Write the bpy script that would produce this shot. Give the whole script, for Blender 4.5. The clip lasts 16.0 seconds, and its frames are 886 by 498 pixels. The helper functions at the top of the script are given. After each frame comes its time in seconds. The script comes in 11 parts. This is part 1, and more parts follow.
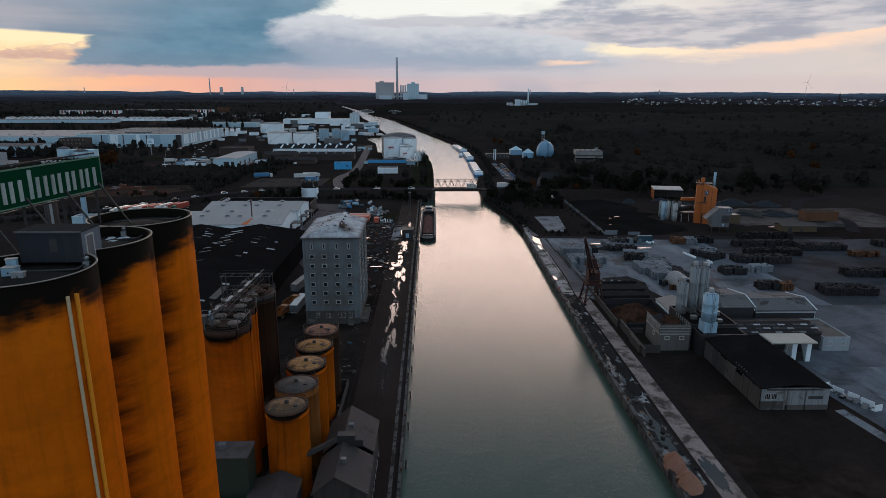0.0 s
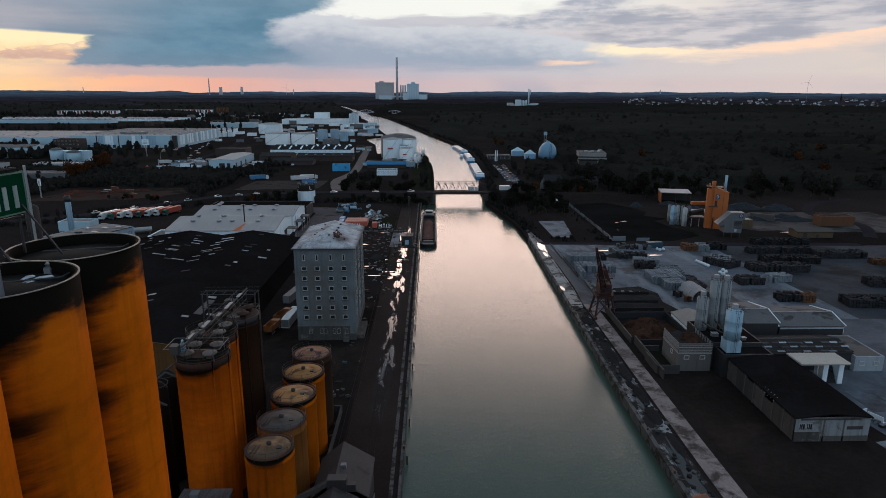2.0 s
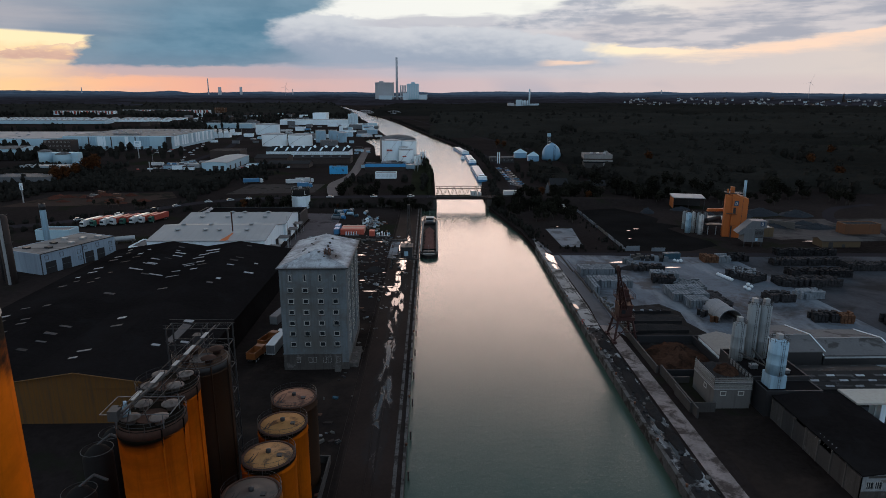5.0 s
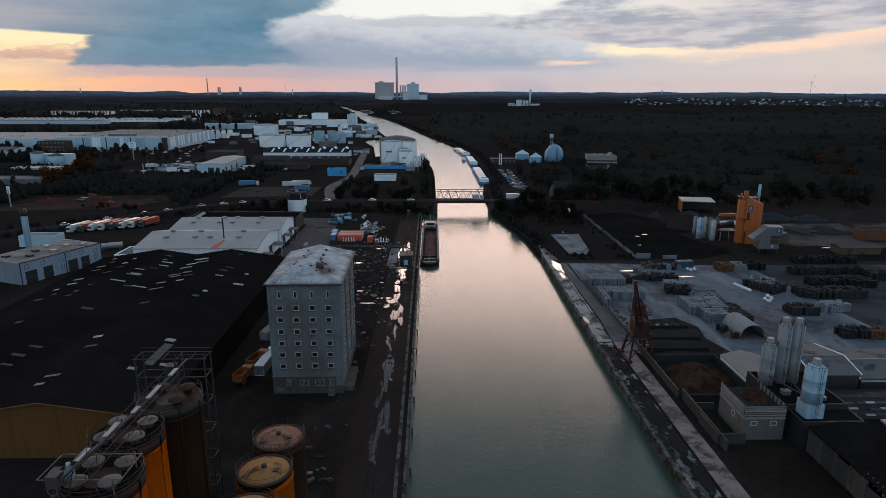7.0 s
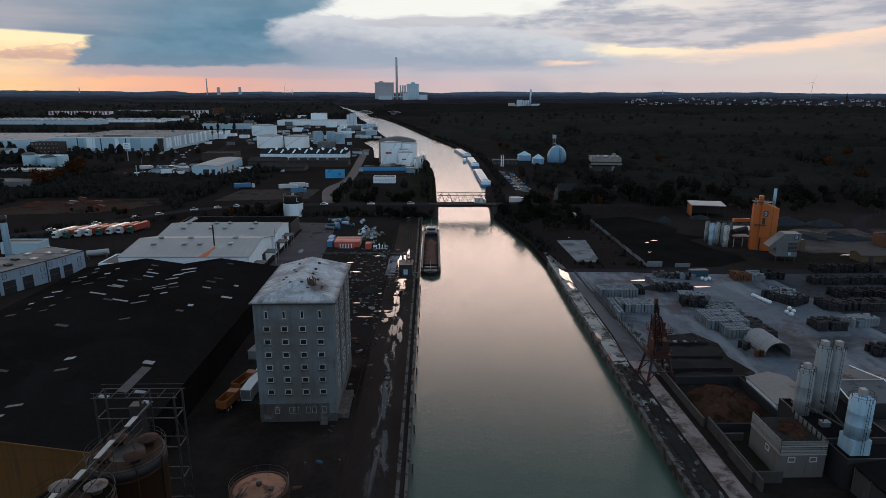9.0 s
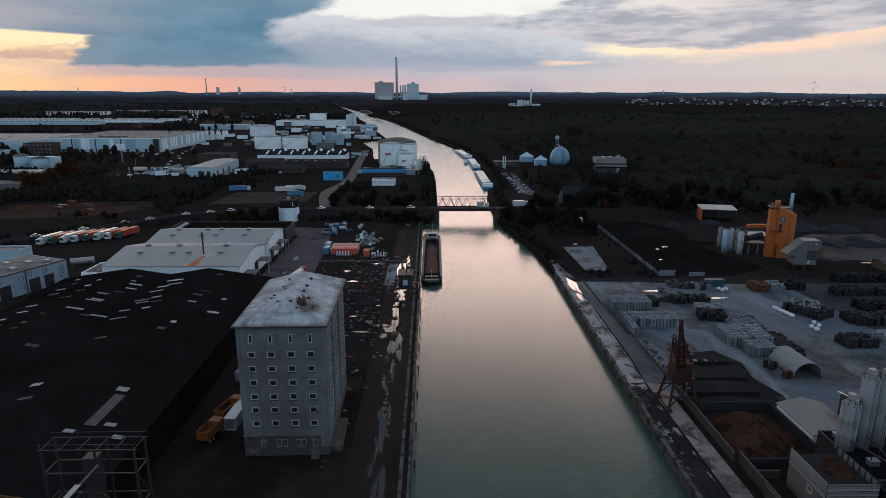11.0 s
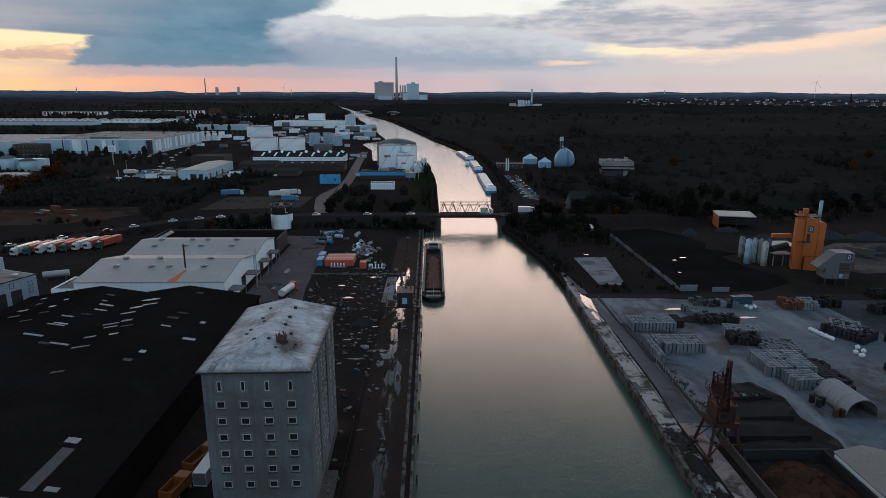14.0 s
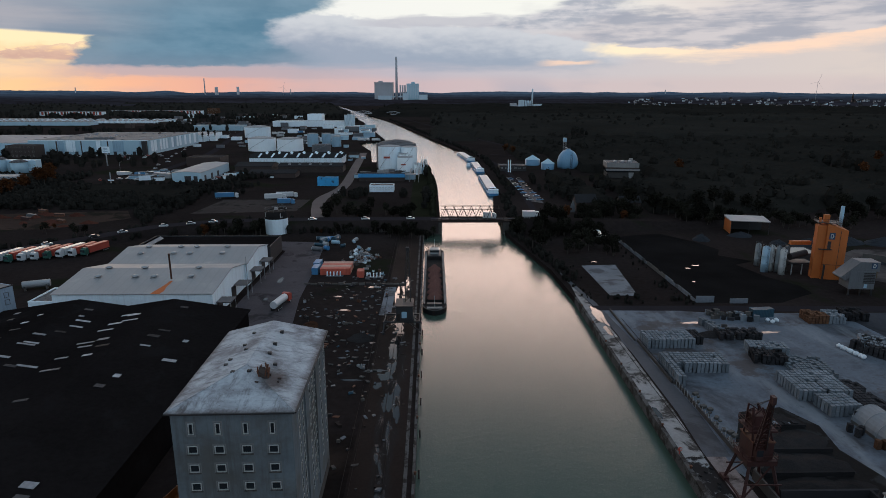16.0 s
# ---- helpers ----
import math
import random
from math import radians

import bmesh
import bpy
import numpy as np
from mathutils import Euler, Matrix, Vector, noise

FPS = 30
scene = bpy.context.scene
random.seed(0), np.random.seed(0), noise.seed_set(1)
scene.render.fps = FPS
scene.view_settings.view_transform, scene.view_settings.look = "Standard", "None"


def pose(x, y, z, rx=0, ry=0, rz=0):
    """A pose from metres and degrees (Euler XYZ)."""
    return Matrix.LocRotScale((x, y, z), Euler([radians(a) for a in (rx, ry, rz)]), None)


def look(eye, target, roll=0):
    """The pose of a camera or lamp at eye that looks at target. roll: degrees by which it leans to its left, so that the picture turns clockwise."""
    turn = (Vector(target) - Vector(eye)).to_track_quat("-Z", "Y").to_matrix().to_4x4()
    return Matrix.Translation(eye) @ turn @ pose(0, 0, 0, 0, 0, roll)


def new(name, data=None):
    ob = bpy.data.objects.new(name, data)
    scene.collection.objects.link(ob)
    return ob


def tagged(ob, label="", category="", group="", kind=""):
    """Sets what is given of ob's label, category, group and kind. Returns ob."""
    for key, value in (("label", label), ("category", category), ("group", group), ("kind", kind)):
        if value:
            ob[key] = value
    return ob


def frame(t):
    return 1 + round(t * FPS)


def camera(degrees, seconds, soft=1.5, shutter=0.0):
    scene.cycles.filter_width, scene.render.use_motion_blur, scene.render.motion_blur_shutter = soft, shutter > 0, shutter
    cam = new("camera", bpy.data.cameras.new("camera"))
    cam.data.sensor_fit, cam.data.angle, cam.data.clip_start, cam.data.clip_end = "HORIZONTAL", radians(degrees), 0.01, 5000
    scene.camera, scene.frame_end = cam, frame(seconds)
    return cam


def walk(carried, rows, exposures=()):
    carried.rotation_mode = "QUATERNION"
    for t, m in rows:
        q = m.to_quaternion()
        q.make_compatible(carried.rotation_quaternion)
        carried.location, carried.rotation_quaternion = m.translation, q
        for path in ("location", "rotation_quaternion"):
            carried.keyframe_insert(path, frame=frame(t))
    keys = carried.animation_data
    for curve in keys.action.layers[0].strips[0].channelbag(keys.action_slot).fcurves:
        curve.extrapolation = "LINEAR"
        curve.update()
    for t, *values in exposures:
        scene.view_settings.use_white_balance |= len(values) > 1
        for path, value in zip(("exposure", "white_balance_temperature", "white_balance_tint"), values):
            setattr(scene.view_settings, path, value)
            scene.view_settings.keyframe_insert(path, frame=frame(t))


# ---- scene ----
cam = camera(71.4, 16.0, soft=0.4)
PATH = [
    (0, (0.505, -0.676, 68.280), (2.573, 96.203, 43.576), 0.13),
    (2, (0.292, 11.994, 68.273), (2.367, 108.875, 43.579), 0.13),
    (4, (0.013, 24.682, 68.283), (2.094, 121.565, 43.596), 0.13),
    (6, (-0.314, 37.377, 68.302), (1.771, 134.261, 43.621), 0.13),
    (8, (-0.676, 50.067, 68.321), (1.413, 146.952, 43.644), 0.13),
    (10, (-1.054, 62.741, 68.331), (1.038, 159.626, 43.657), 0.13),
    (12, (-1.433, 75.388, 68.324), (0.661, 172.274, 43.650), 0.13),
    (14, (-1.797, 87.997, 68.292), (0.298, 184.883, 43.617), 0.13),
    (16, (-2.129, 100.557, 68.226), (-0.035, 197.442, 43.548), 0.13),
]
walk(cam, [(t, look(eye, target, roll)) for t, eye, target, roll in PATH])

# ---- sky and light ----
SUN_AZ, SUN_EL = radians(-32), radians(9)      # low sun behind the cloud, ahead and to the left


class Nodes:
    """Short hand for a node tree."""

    def __init__(self, tree):
        self.t = tree
        tree.nodes.clear()

    def add(self, kind, **settings):
        n = self.t.nodes.new(kind)
        for k, v in settings.items():
            setattr(n, k, v)
        return n

    def link(self, a, b):
        self.t.links.new(a, b)

    def put(self, socket, v):
        if hasattr(v, "is_output"):
            self.t.links.new(v, socket)
        else:
            socket.default_value = v

    def m(self, op, a, b=0.0, c=0.0, clamp=False):
        n = self.add("ShaderNodeMath", operation=op, use_clamp=clamp)
        self.put(n.inputs[0], a), self.put(n.inputs[1], b)
        if op in ("MULTIPLY_ADD",):
            self.put(n.inputs[2], c)
        return n.outputs[0]

    def mix(self, f, a, b, blend="MIX"):
        n = self.add("ShaderNodeMix", data_type="RGBA", blend_type=blend)
        self.put(n.inputs[0], f)
        for i, v in ((6, a), (7, b)):
            if hasattr(v, "is_output"):
                self.link(v, n.inputs[i])
            else:
                n.inputs[i].default_value = (*v[:3], 1)
        return n.outputs[2]

    def ramp(self, f, lo, hi, a=0.0, b=1.0):
        n = self.add("ShaderNodeMapRange", interpolation_type="SMOOTHSTEP")
        self.put(n.inputs[0], f)
        for i, v in zip((1, 2, 3, 4), (lo, hi, a, b)):
            n.inputs[i].default_value = v
        return n.outputs[0]

    def noise(self, vec, scale, detail=4.0, rough=0.55, dist=0.0):
        n = self.add("ShaderNodeTexNoise")
        if vec is not None:
            self.link(vec, n.inputs["Vector"])
        n.inputs["Scale"].default_value, n.inputs["Detail"].default_value = scale, detail
        n.inputs["Roughness"].default_value, n.inputs["Distortion"].default_value = rough, dist
        return n.outputs[0]

    def stretch(self, vec, sx, sy, sz, ox=0.0):
        n = self.add("ShaderNodeMapping")
        self.link(vec, n.inputs[0])
        n.inputs["Scale"].default_value = (sx, sy, sz)
        n.inputs["Location"].default_value = (ox, ox * 0.7, ox * 0.3)
        return n.outputs[0]


def build_world():
    world = bpy.data.worlds.new("evening_sky")
    world.use_nodes = True
    scene.world = world
    n = Nodes(world.node_tree)
    co = n.add("ShaderNodeTexCoord").outputs["Generated"]
    sep = n.add("ShaderNodeSeparateXYZ")
    n.link(co, sep.inputs[0])
    x, y, z = sep.outputs
    el = n.m("MULTIPLY", n.m("ARCSINE", z), 57.2958)
    az = n.m("MULTIPLY", n.m("ARCTAN2", x, y), 57.2958)
    # flat cloud coordinates: wide and low near the horizon
    comb = n.add("ShaderNodeCombineXYZ")
    n.link(az, comb.inputs[0]), n.link(n.m("MULTIPLY", el, 2.6), comb.inputs[1])
    flat = comb.outputs[0]
    w1 = n.m("SUBTRACT", n.noise(flat, 0.11, 6, 0.6), 0.5)

    # clear evening sky behind the clouds, brightest ahead
    nish = n.add("ShaderNodeTexSky", sky_type="NISHITA")
    nish.sun_disc, nish.sun_elevation, nish.sun_rotation = False, SUN_EL, SUN_AZ
    clear = n.mix(1.0, nish.outputs[0], (0.10, 0.10, 0.10), "MULTIPLY")

    def across(*stops):
        r = n.add("ShaderNodeValToRGB")
        n.link(n.m("DIVIDE", n.m("ADD", az, 40.0), 80.0, clamp=True), r.inputs[0])
        e = r.color_ramp.elements
        while len(e) < len(stops):
            e.new(0.5)
        for q, (a, c) in zip(e, stops):
            q.position, q.color = (a + 40) / 80, (*c, 1)
        return r.outputs[0]

    def band(v, a, b, c, d):
        return n.m("MULTIPLY", n.ramp(v, a, b), n.ramp(v, c, d, 1, 0))

    def rgb(r, g, b):
        return tuple(k * ((v / 255 + 0.055) / 1.055) ** 2.4 for k, v in ((1.085, r), (1.13, g), (1.12, b)))

    def at(*stops):
        """An elevation that changes across the sky, in degrees."""
        return n.m("MULTIPLY", across(*[(a, (v / 10, v / 10, v / 10)) for a, v in stops]), 10.0)

    # streaks that lie flat, and rounded billows
    st = n.m("SUBTRACT", n.noise(n.stretch(flat, 0.30, 1.0, 1, 7), 0.34, 5, 0.52, 0.2), 0.5)
    st2 = n.m("SUBTRACT", n.noise(n.stretch(flat, 0.42, 1.15, 1, 77), 0.75, 5, 0.52, 0.2), 0.5)
    bi = n.m("SUBTRACT", n.noise(n.stretch(flat, 1, 1, 1, 31), 0.22, 5, 0.5), 0.5)
    bi2 = n.m("SUBTRACT", n.noise(n.stretch(flat, 1, 1, 1, 53), 0.75, 6, 0.55), 0.5)

    def plus(v, *terms):
        for t, k in terms:
            v = n.m("ADD", v, n.m("MULTIPLY", t, k))
        return v

    def over(v, edge, soft):
        """1 above an edge, 0 below it."""
        return n.ramp(n.m("SUBTRACT", v, edge), -soft, soft)

    def under(v, edge, soft):
        return n.ramp(n.m("SUBTRACT", v, edge), -soft, soft, 1, 0)

    eb = plus(el, (bi, 1.3), (bi2, 0.9))                     # billowing edges
    ab = plus(az, (bi, 4.0), (bi2, 3.0))
    es = plus(el, (st, 1.3), (st2, 0.7))                     # streaky edges
    foot = across((-33, rgb(250, 200, 150)), (-25, rgb(244, 180, 148)), (-18, rgb(228, 168, 152)), (-12, rgb(212, 172, 168)), (0, rgb(200, 176, 180)), (12, rgb(203, 184, 186)), (35, rgb(208, 190, 188)))
    mid = across((-33, rgb(250, 206, 166)), (-27, rgb(222, 178, 160)), (-16, rgb(192, 166, 170)), (-2, rgb(186, 176, 186)), (12, rgb(198, 189, 194)), (35, rgb(214, 198, 192)))
    high = across((-33, rgb(172, 164, 170)), (-20, rgb(150, 155, 168)), (-9, rgb(238, 234, 230)), (10, rgb(240, 236, 230)), (22, rgb(224, 212, 208)), (35, rgb(212, 200, 198)))
    light = n.mix(n.ramp(plus(el, (st, 0.6)), 0.7, 1.7), foot, mid)
    light = n.mix(n.ramp(eb, 4.6, 6.2), light, high)
    # Sky above the view is over-brightened, to lift the water and ground.
    light = n.mix(n.ramp(el, 7.75, 9.0), light, SKY_MID)
    light = n.mix(n.ramp(el, 9.5, 16.0), light, SKY_HIGH)
    # soft mottling of the whole deck
    light = n.mix(n.m("MULTIPLY", n.ramp(plus(bi, (st, 0.8)), -0.02, 0.30), 0.20), light, rgb(168, 166, 178))
    ahead = n.m("MULTIPLY", n.ramp(n.m("ABSOLUTE", az), 42, 85, 1, 0), n.m("MAXIMUM", n.ramp(el, 9, 12, 1, 0), n.m("MULTIPLY", n.ramp(n.m("ABSOLUTE", az), 16, 46, 1, 0), n.ramp(el, 14, 25, 1, 0))))
    deck = n.mix(n.ramp(w1, -0.2, 0.2), DECK_A, DECK_B)
    back = n.ramp(n.m("MULTIPLY", y, -1.0), 0.0, 1.0, 0.90, 1.55)      # brightness added behind the view, to light south-facing walls
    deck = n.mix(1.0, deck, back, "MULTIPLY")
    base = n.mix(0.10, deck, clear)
    base = n.mix(ahead, base, light)
    # pale billowing shoulder of the big cloud
    brow = at((-20, 6.8), (-14, 6.7), (-12, 6.5), (-8.3, 6.45), (-5, 6.0), (-2, 5.7), (7, 5.5), (12, 4.6), (15, 4.1), (22, 2.6))
    sh = n.m("MULTIPLY", n.m("MULTIPLY", under(plus(el, (bi, 0.9), (bi2, 1.1), (st2, 0.4)), brow, 0.22), n.ramp(es, 1.6, 2.7)), n.ramp(ab, 13, 20, 1, 0))
    puff = n.mix(n.ramp(plus(n.m("SUBTRACT", el, brow), (bi, 2.4), (bi2, 1.6)), -2.9, -0.2), rgb(150, 160, 178), rgb(200, 200, 207))
    base = n.mix(n.m("MULTIPLY", sh, 0.92), base, puff)
    # grey streaks against the white gap above it
    gs = n.m("MULTIPLY", band(plus(es, (az, -0.015)), 5.45, 5.75, 6.15, 6.5), band(ab, -8, -4, 5, 9))
    base = n.mix(n.m("MULTIPLY", gs, 0.85), base, rgb(188, 185, 194))
    wedge = n.m("MULTIPLY", n.m("MULTIPLY", over(eb, at((2, 5.9), (8, 5.2), (14, 5.3), (20, 6.2)), 0.3), under(es, at((2, 5.7), (7, 6.1), (11, 7.1), (14, 8.2), (20, 8.4)), 0.35)), band(ab, 2, 6, 15, 19))
    base = n.mix(n.m("MULTIPLY", wedge, 0.9), base, n.mix(n.ramp(plus(bi2, (st2, 0.8)), -0.2, 0.2), rgb(160, 163, 177), rgb(198, 193, 200)))
    # long grey bank on the right, its foot rising towards both ends, with peach light beneath it
    low = at((10, 5.0), (13, 4.3), (15, 4.15), (20, 3.75), (24, 3.4), (29.5, 3.95), (35.5, 4.8))
    off = n.m("SUBTRACT", plus(el, (st, 1.0), (st2, 0.7), (bi2, 0.5)), low)
    rb = n.m("MULTIPLY", n.m("MULTIPLY", n.ramp(off, -0.18, 0.25), under(plus(el, (bi, 2.2), (st2, 1.2)), at((10, 5.4), (17, 6.4), (22, 6.3), (29, 7.4), (36, 7.6)), 0.5)), n.ramp(ab, 11, 15))
    base = n.mix(n.m("MULTIPLY", rb, 0.92), base, n.mix(n.ramp(plus(st2, (bi, 1.2), (st, 0.6)), -0.22, 0.24), rgb(160, 161, 174), rgb(205, 196, 199)))
    glow = n.m("MULTIPLY", band(off, -1.35, -0.5, -0.12, 0.12), n.ramp(ab, 13, 16.5))
    base = n.mix(n.m("MULTIPLY", glow, n.ramp(plus(st, (bi, 0.6), (st2, 0.6)), -0.25, 0.12, 0.35, 0.95)), base, n.mix(n.ramp(az, 15, 30), rgb(254, 232, 200), rgb(251, 212, 188)))
    spark = n.m("MULTIPLY", band(plus(es, (az, -0.02)), 1.95, 2.2, 2.3, 2.5), band(az, 9.0, 11.5, 13, 15.5))
    base = n.mix(n.m("MULTIPLY", spark, 0.8), base, rgb(248, 208, 184))
    # faint shower trailing from the shoulder
    rain = n.m("MULTIPLY", band(plus(az, (el, 0.9)), 5, 8, 10, 12.5), n.ramp(el, 0.1, 2.2, 0.55, 0.0))
    base = n.mix(rain, base, rgb(168, 166, 180))
    # yellow gap low on the left, under a slanting edge, with puffs of lit cloud in it
    roof = at((-34, 4.40), (-30, 4.30), (-26, 4.15), (-24, 3.9))
    gap = n.m("MULTIPLY", n.m("MULTIPLY", under(plus(el, (st, 0.25)), roof, 0.12), n.ramp(eb, 1.6, 2.8)), n.ramp(plus(az, (bi2, 2.0)), -26.5, -25.4, 1, 0))
    base = n.mix(gap, base, n.mix(n.ramp(plus(el, (bi, 1.5), (bi2, 1.0)), 2.6, 3.7), rgb(250, 206, 160), rgb(254, 229, 186)))
    fluff = n.m("MULTIPLY", n.m("MULTIPLY", under(plus(el, (bi2, 1.6), (bi, 0.8)), at((-34, 3.0), (-31, 3.15), (-29, 3.45), (-26, 3.9)), 0.10), n.ramp(es, 2.2, 2.6)), n.ramp(az, -27, -24, 1, 0))
    base = n.mix(n.m("MULTIPLY", fluff, n.ramp(plus(bi2, (st2, 0.7)), -0.16, 0.04, 0.15, 0.9)), base, n.mix(n.ramp(plus(el, (bi2, 1.5)), 2.5, 3.5), rgb(204, 164, 152), rgb(226, 188, 166)))
    # the big blue-grey cloud
    edge = n.m("ADD", n.ramp(el, 5.4, 7.2, -13.6, -8.6), n.ramp(el, 2.0, 5.0, 2.0, 0))
    rel = n.m("SUBTRACT", plus(az, (bi, 2.4), (bi2, 2.4)), edge)
    right = n.mix(n.ramp(el, 2.6, 4.6), n.ramp(rel, -4.5, 5.0, 1, 0), n.ramp(rel, -1.2, 1.0, 1, 0))
    base_z = at((-34, 1.9), (-26, 1.85), (-20, 1.95), (-16, 2.15), (-12, 2.3), (-7, 2.35))
    foot_k = over(plus(el, (st, 0.5), (bi2, 0.75)), base_z, 0.22)
    west = n.m("MAXIMUM", n.ramp(plus(az, (bi2, 2.4), (bi, 2.5), (el, -0.6)), -30.6, -29.4), over(plus(el, (st, 0.25), (bi2, 0.2)), roof, 0.14))
    big = n.m("MULTIPLY", n.m("MULTIPLY", right, foot_k), n.m("MULTIPLY", west, n.ramp(n.m("ABSOLUTE", az), 60, 90, 1, 0)))
    blue = n.mix(n.ramp(plus(bi, (st, 0.5), (bi2, 0.3)), -0.24, 0.26), rgb(84, 121, 145), rgb(107, 138, 160))
    blue = n.mix(n.m("MULTIPLY", n.ramp(plus(az, (bi, 8)), -33, -19, 1, 0), n.ramp(plus(el, (bi, 1.6)), 3.4, 5.0, 0.25, 0.85)), blue, n.mix(n.ramp(plus(st, (bi, 0.7)), -0.2, 0.2), rgb(150, 152, 166), rgb(174, 167, 174)))
    blue = n.mix(n.ramp(plus(el, (bi2, 0.6)), 2.1, 3.6, 0.45, 0.0), blue, rgb(126, 138, 156))
    blue = n.mix(n.m("MULTIPLY", n.ramp(el, 5.6, 7.4, 0, 0.5), n.ramp(az, -33, -14, 1, 0.2)), blue, rgb(152, 160, 172))
    base = n.mix(n.m("MULTIPLY", big, 0.97), base, blue)
    # mauve belt between the cloud's foot and the sunset strip
    belt = n.m("MULTIPLY", band(plus(el, (st, 0.8), (bi2, 0.5)), 0.95, 1.3, 1.8, 2.15), band(ab, -31, -26, -14, -4))
    base = n.mix(n.m("MULTIPLY", belt, 0.75), base, rgb(186, 166, 172))
    # below the horizon
    base = n.mix(n.ramp(el, -0.6, -0.1, 1, 0), base, (0.04, 0.045, 0.06))
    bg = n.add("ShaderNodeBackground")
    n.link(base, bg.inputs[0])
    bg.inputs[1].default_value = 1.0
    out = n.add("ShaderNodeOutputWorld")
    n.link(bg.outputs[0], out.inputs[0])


SKY_MID, SKY_HIGH = (1.9, 1.32, 1.16), (7.3, 5.35, 4.55)
DECK_A, DECK_B = (0.258, 0.365, 0.485), (0.435, 0.545, 0.655)
build_world()
sun = new("sun", bpy.data.lights.new("sun", "SUN"))
sun.data.energy, sun.data.angle, sun.data.color = 0.35, radians(20), (1.0, 0.72, 0.50)
sun.matrix_world = look((0, 0, 300), (-300 * math.sin(SUN_AZ) * math.cos(SUN_EL), -300 * math.cos(SUN_AZ) * math.cos(SUN_EL), 300 - 300 * math.sin(SUN_EL)))
scene.view_settings.exposure = 0.0

# ---- materials ----
def mat(name, col, rough=0.8, metal=0.0, var=0.25, scale=0.6, big=0.06, bump=0.15, streak=0.0, stain=(0.02, 0.018, 0.016),
        patch=0.0, patch_col=(0.1, 0.06, 0.03), patch_scale=0.25, soft=0.0, rand=0.0, spec=0.5, island=0.0, extra=None):
    """A surface with fine grain, broad unevenness, run-down streaks and stains. Lengths in metres."""
    m = bpy.data.materials.new(name)
    m.use_nodes = True
    n = Nodes(m.node_tree)
    geo = n.add("ShaderNodeNewGeometry")
    pos = geo.outputs["Position"]
    fine = n.noise(pos, scale * 4, 6, 0.65)
    broad = n.noise(pos, big, 4, 0.6)
    f = n.m("ADD", n.m("MULTIPLY", n.m("SUBTRACT", fine, 0.5), var * 1.6), n.m("MULTIPLY", n.m("SUBTRACT", broad, 0.5), var * 2.2))
    if rand:
        info = n.add("ShaderNodeObjectInfo")
        f = n.m("ADD", f, n.m("MULTIPLY", n.m("SUBTRACT", info.outputs["Random"], 0.5), rand * 2))
    if island:
        f = n.m("ADD", f, n.m("MULTIPLY", n.m("SUBTRACT", geo.outputs["Random Per Island"], 0.5), island * 2))
    f = n.m("MAXIMUM", n.m("ADD", f, 1.0), 0.15)
    comb = n.add("ShaderNodeCombineColor")
    for i in range(3):
        n.link(f, comb.inputs[i])
    c = n.mix(1.0, col, comb.outputs[0], "MULTIPLY")
    if patch:
        pm = n.noise(pos, patch_scale, 7, 0.68, 0.4)
        c = n.mix(n.ramp(pm, 0.62 - patch * 0.25 - soft, 0.70 - patch * 0.2 + soft), c, patch_col)
    if streak:
        sm = n.noise(n.stretch(pos, 1.1, 1.1, 0.07), 1.0, 6, 0.7)
        c = n.mix(n.m("MULTIPLY", n.ramp(sm, 0.46, 0.72), streak), c, stain)
    r = n.m("ADD", rough, n.m("MULTIPLY", n.m("SUBTRACT", fine, 0.5), 0.25), clamp=True)
    b = n.add("ShaderNodeBsdfPrincipled")
    if extra:
        c, r, *more = extra(n, geo, pos, c, r)
        spec = more[0] if more else spec
    n.link(c, b.inputs["Base Color"])
    n.put(b.inputs["Roughness"], r)
    b.inputs["Metallic"].default_value = metal
    n.put(b.inputs["Specular IOR Level"], spec)
    if bump:
        bp = n.add("ShaderNodeBump")
        bp.inputs["Strength"].default_value, bp.inputs["Distance"].default_value = bump, 0.08
        n.link(fine, bp.inputs["Height"])
        n.link(bp.outputs[0], b.inputs["Normal"])
    out = n.add("ShaderNodeOutputMaterial")
    n.link(b.outputs[0], out.inputs[0])
    return m


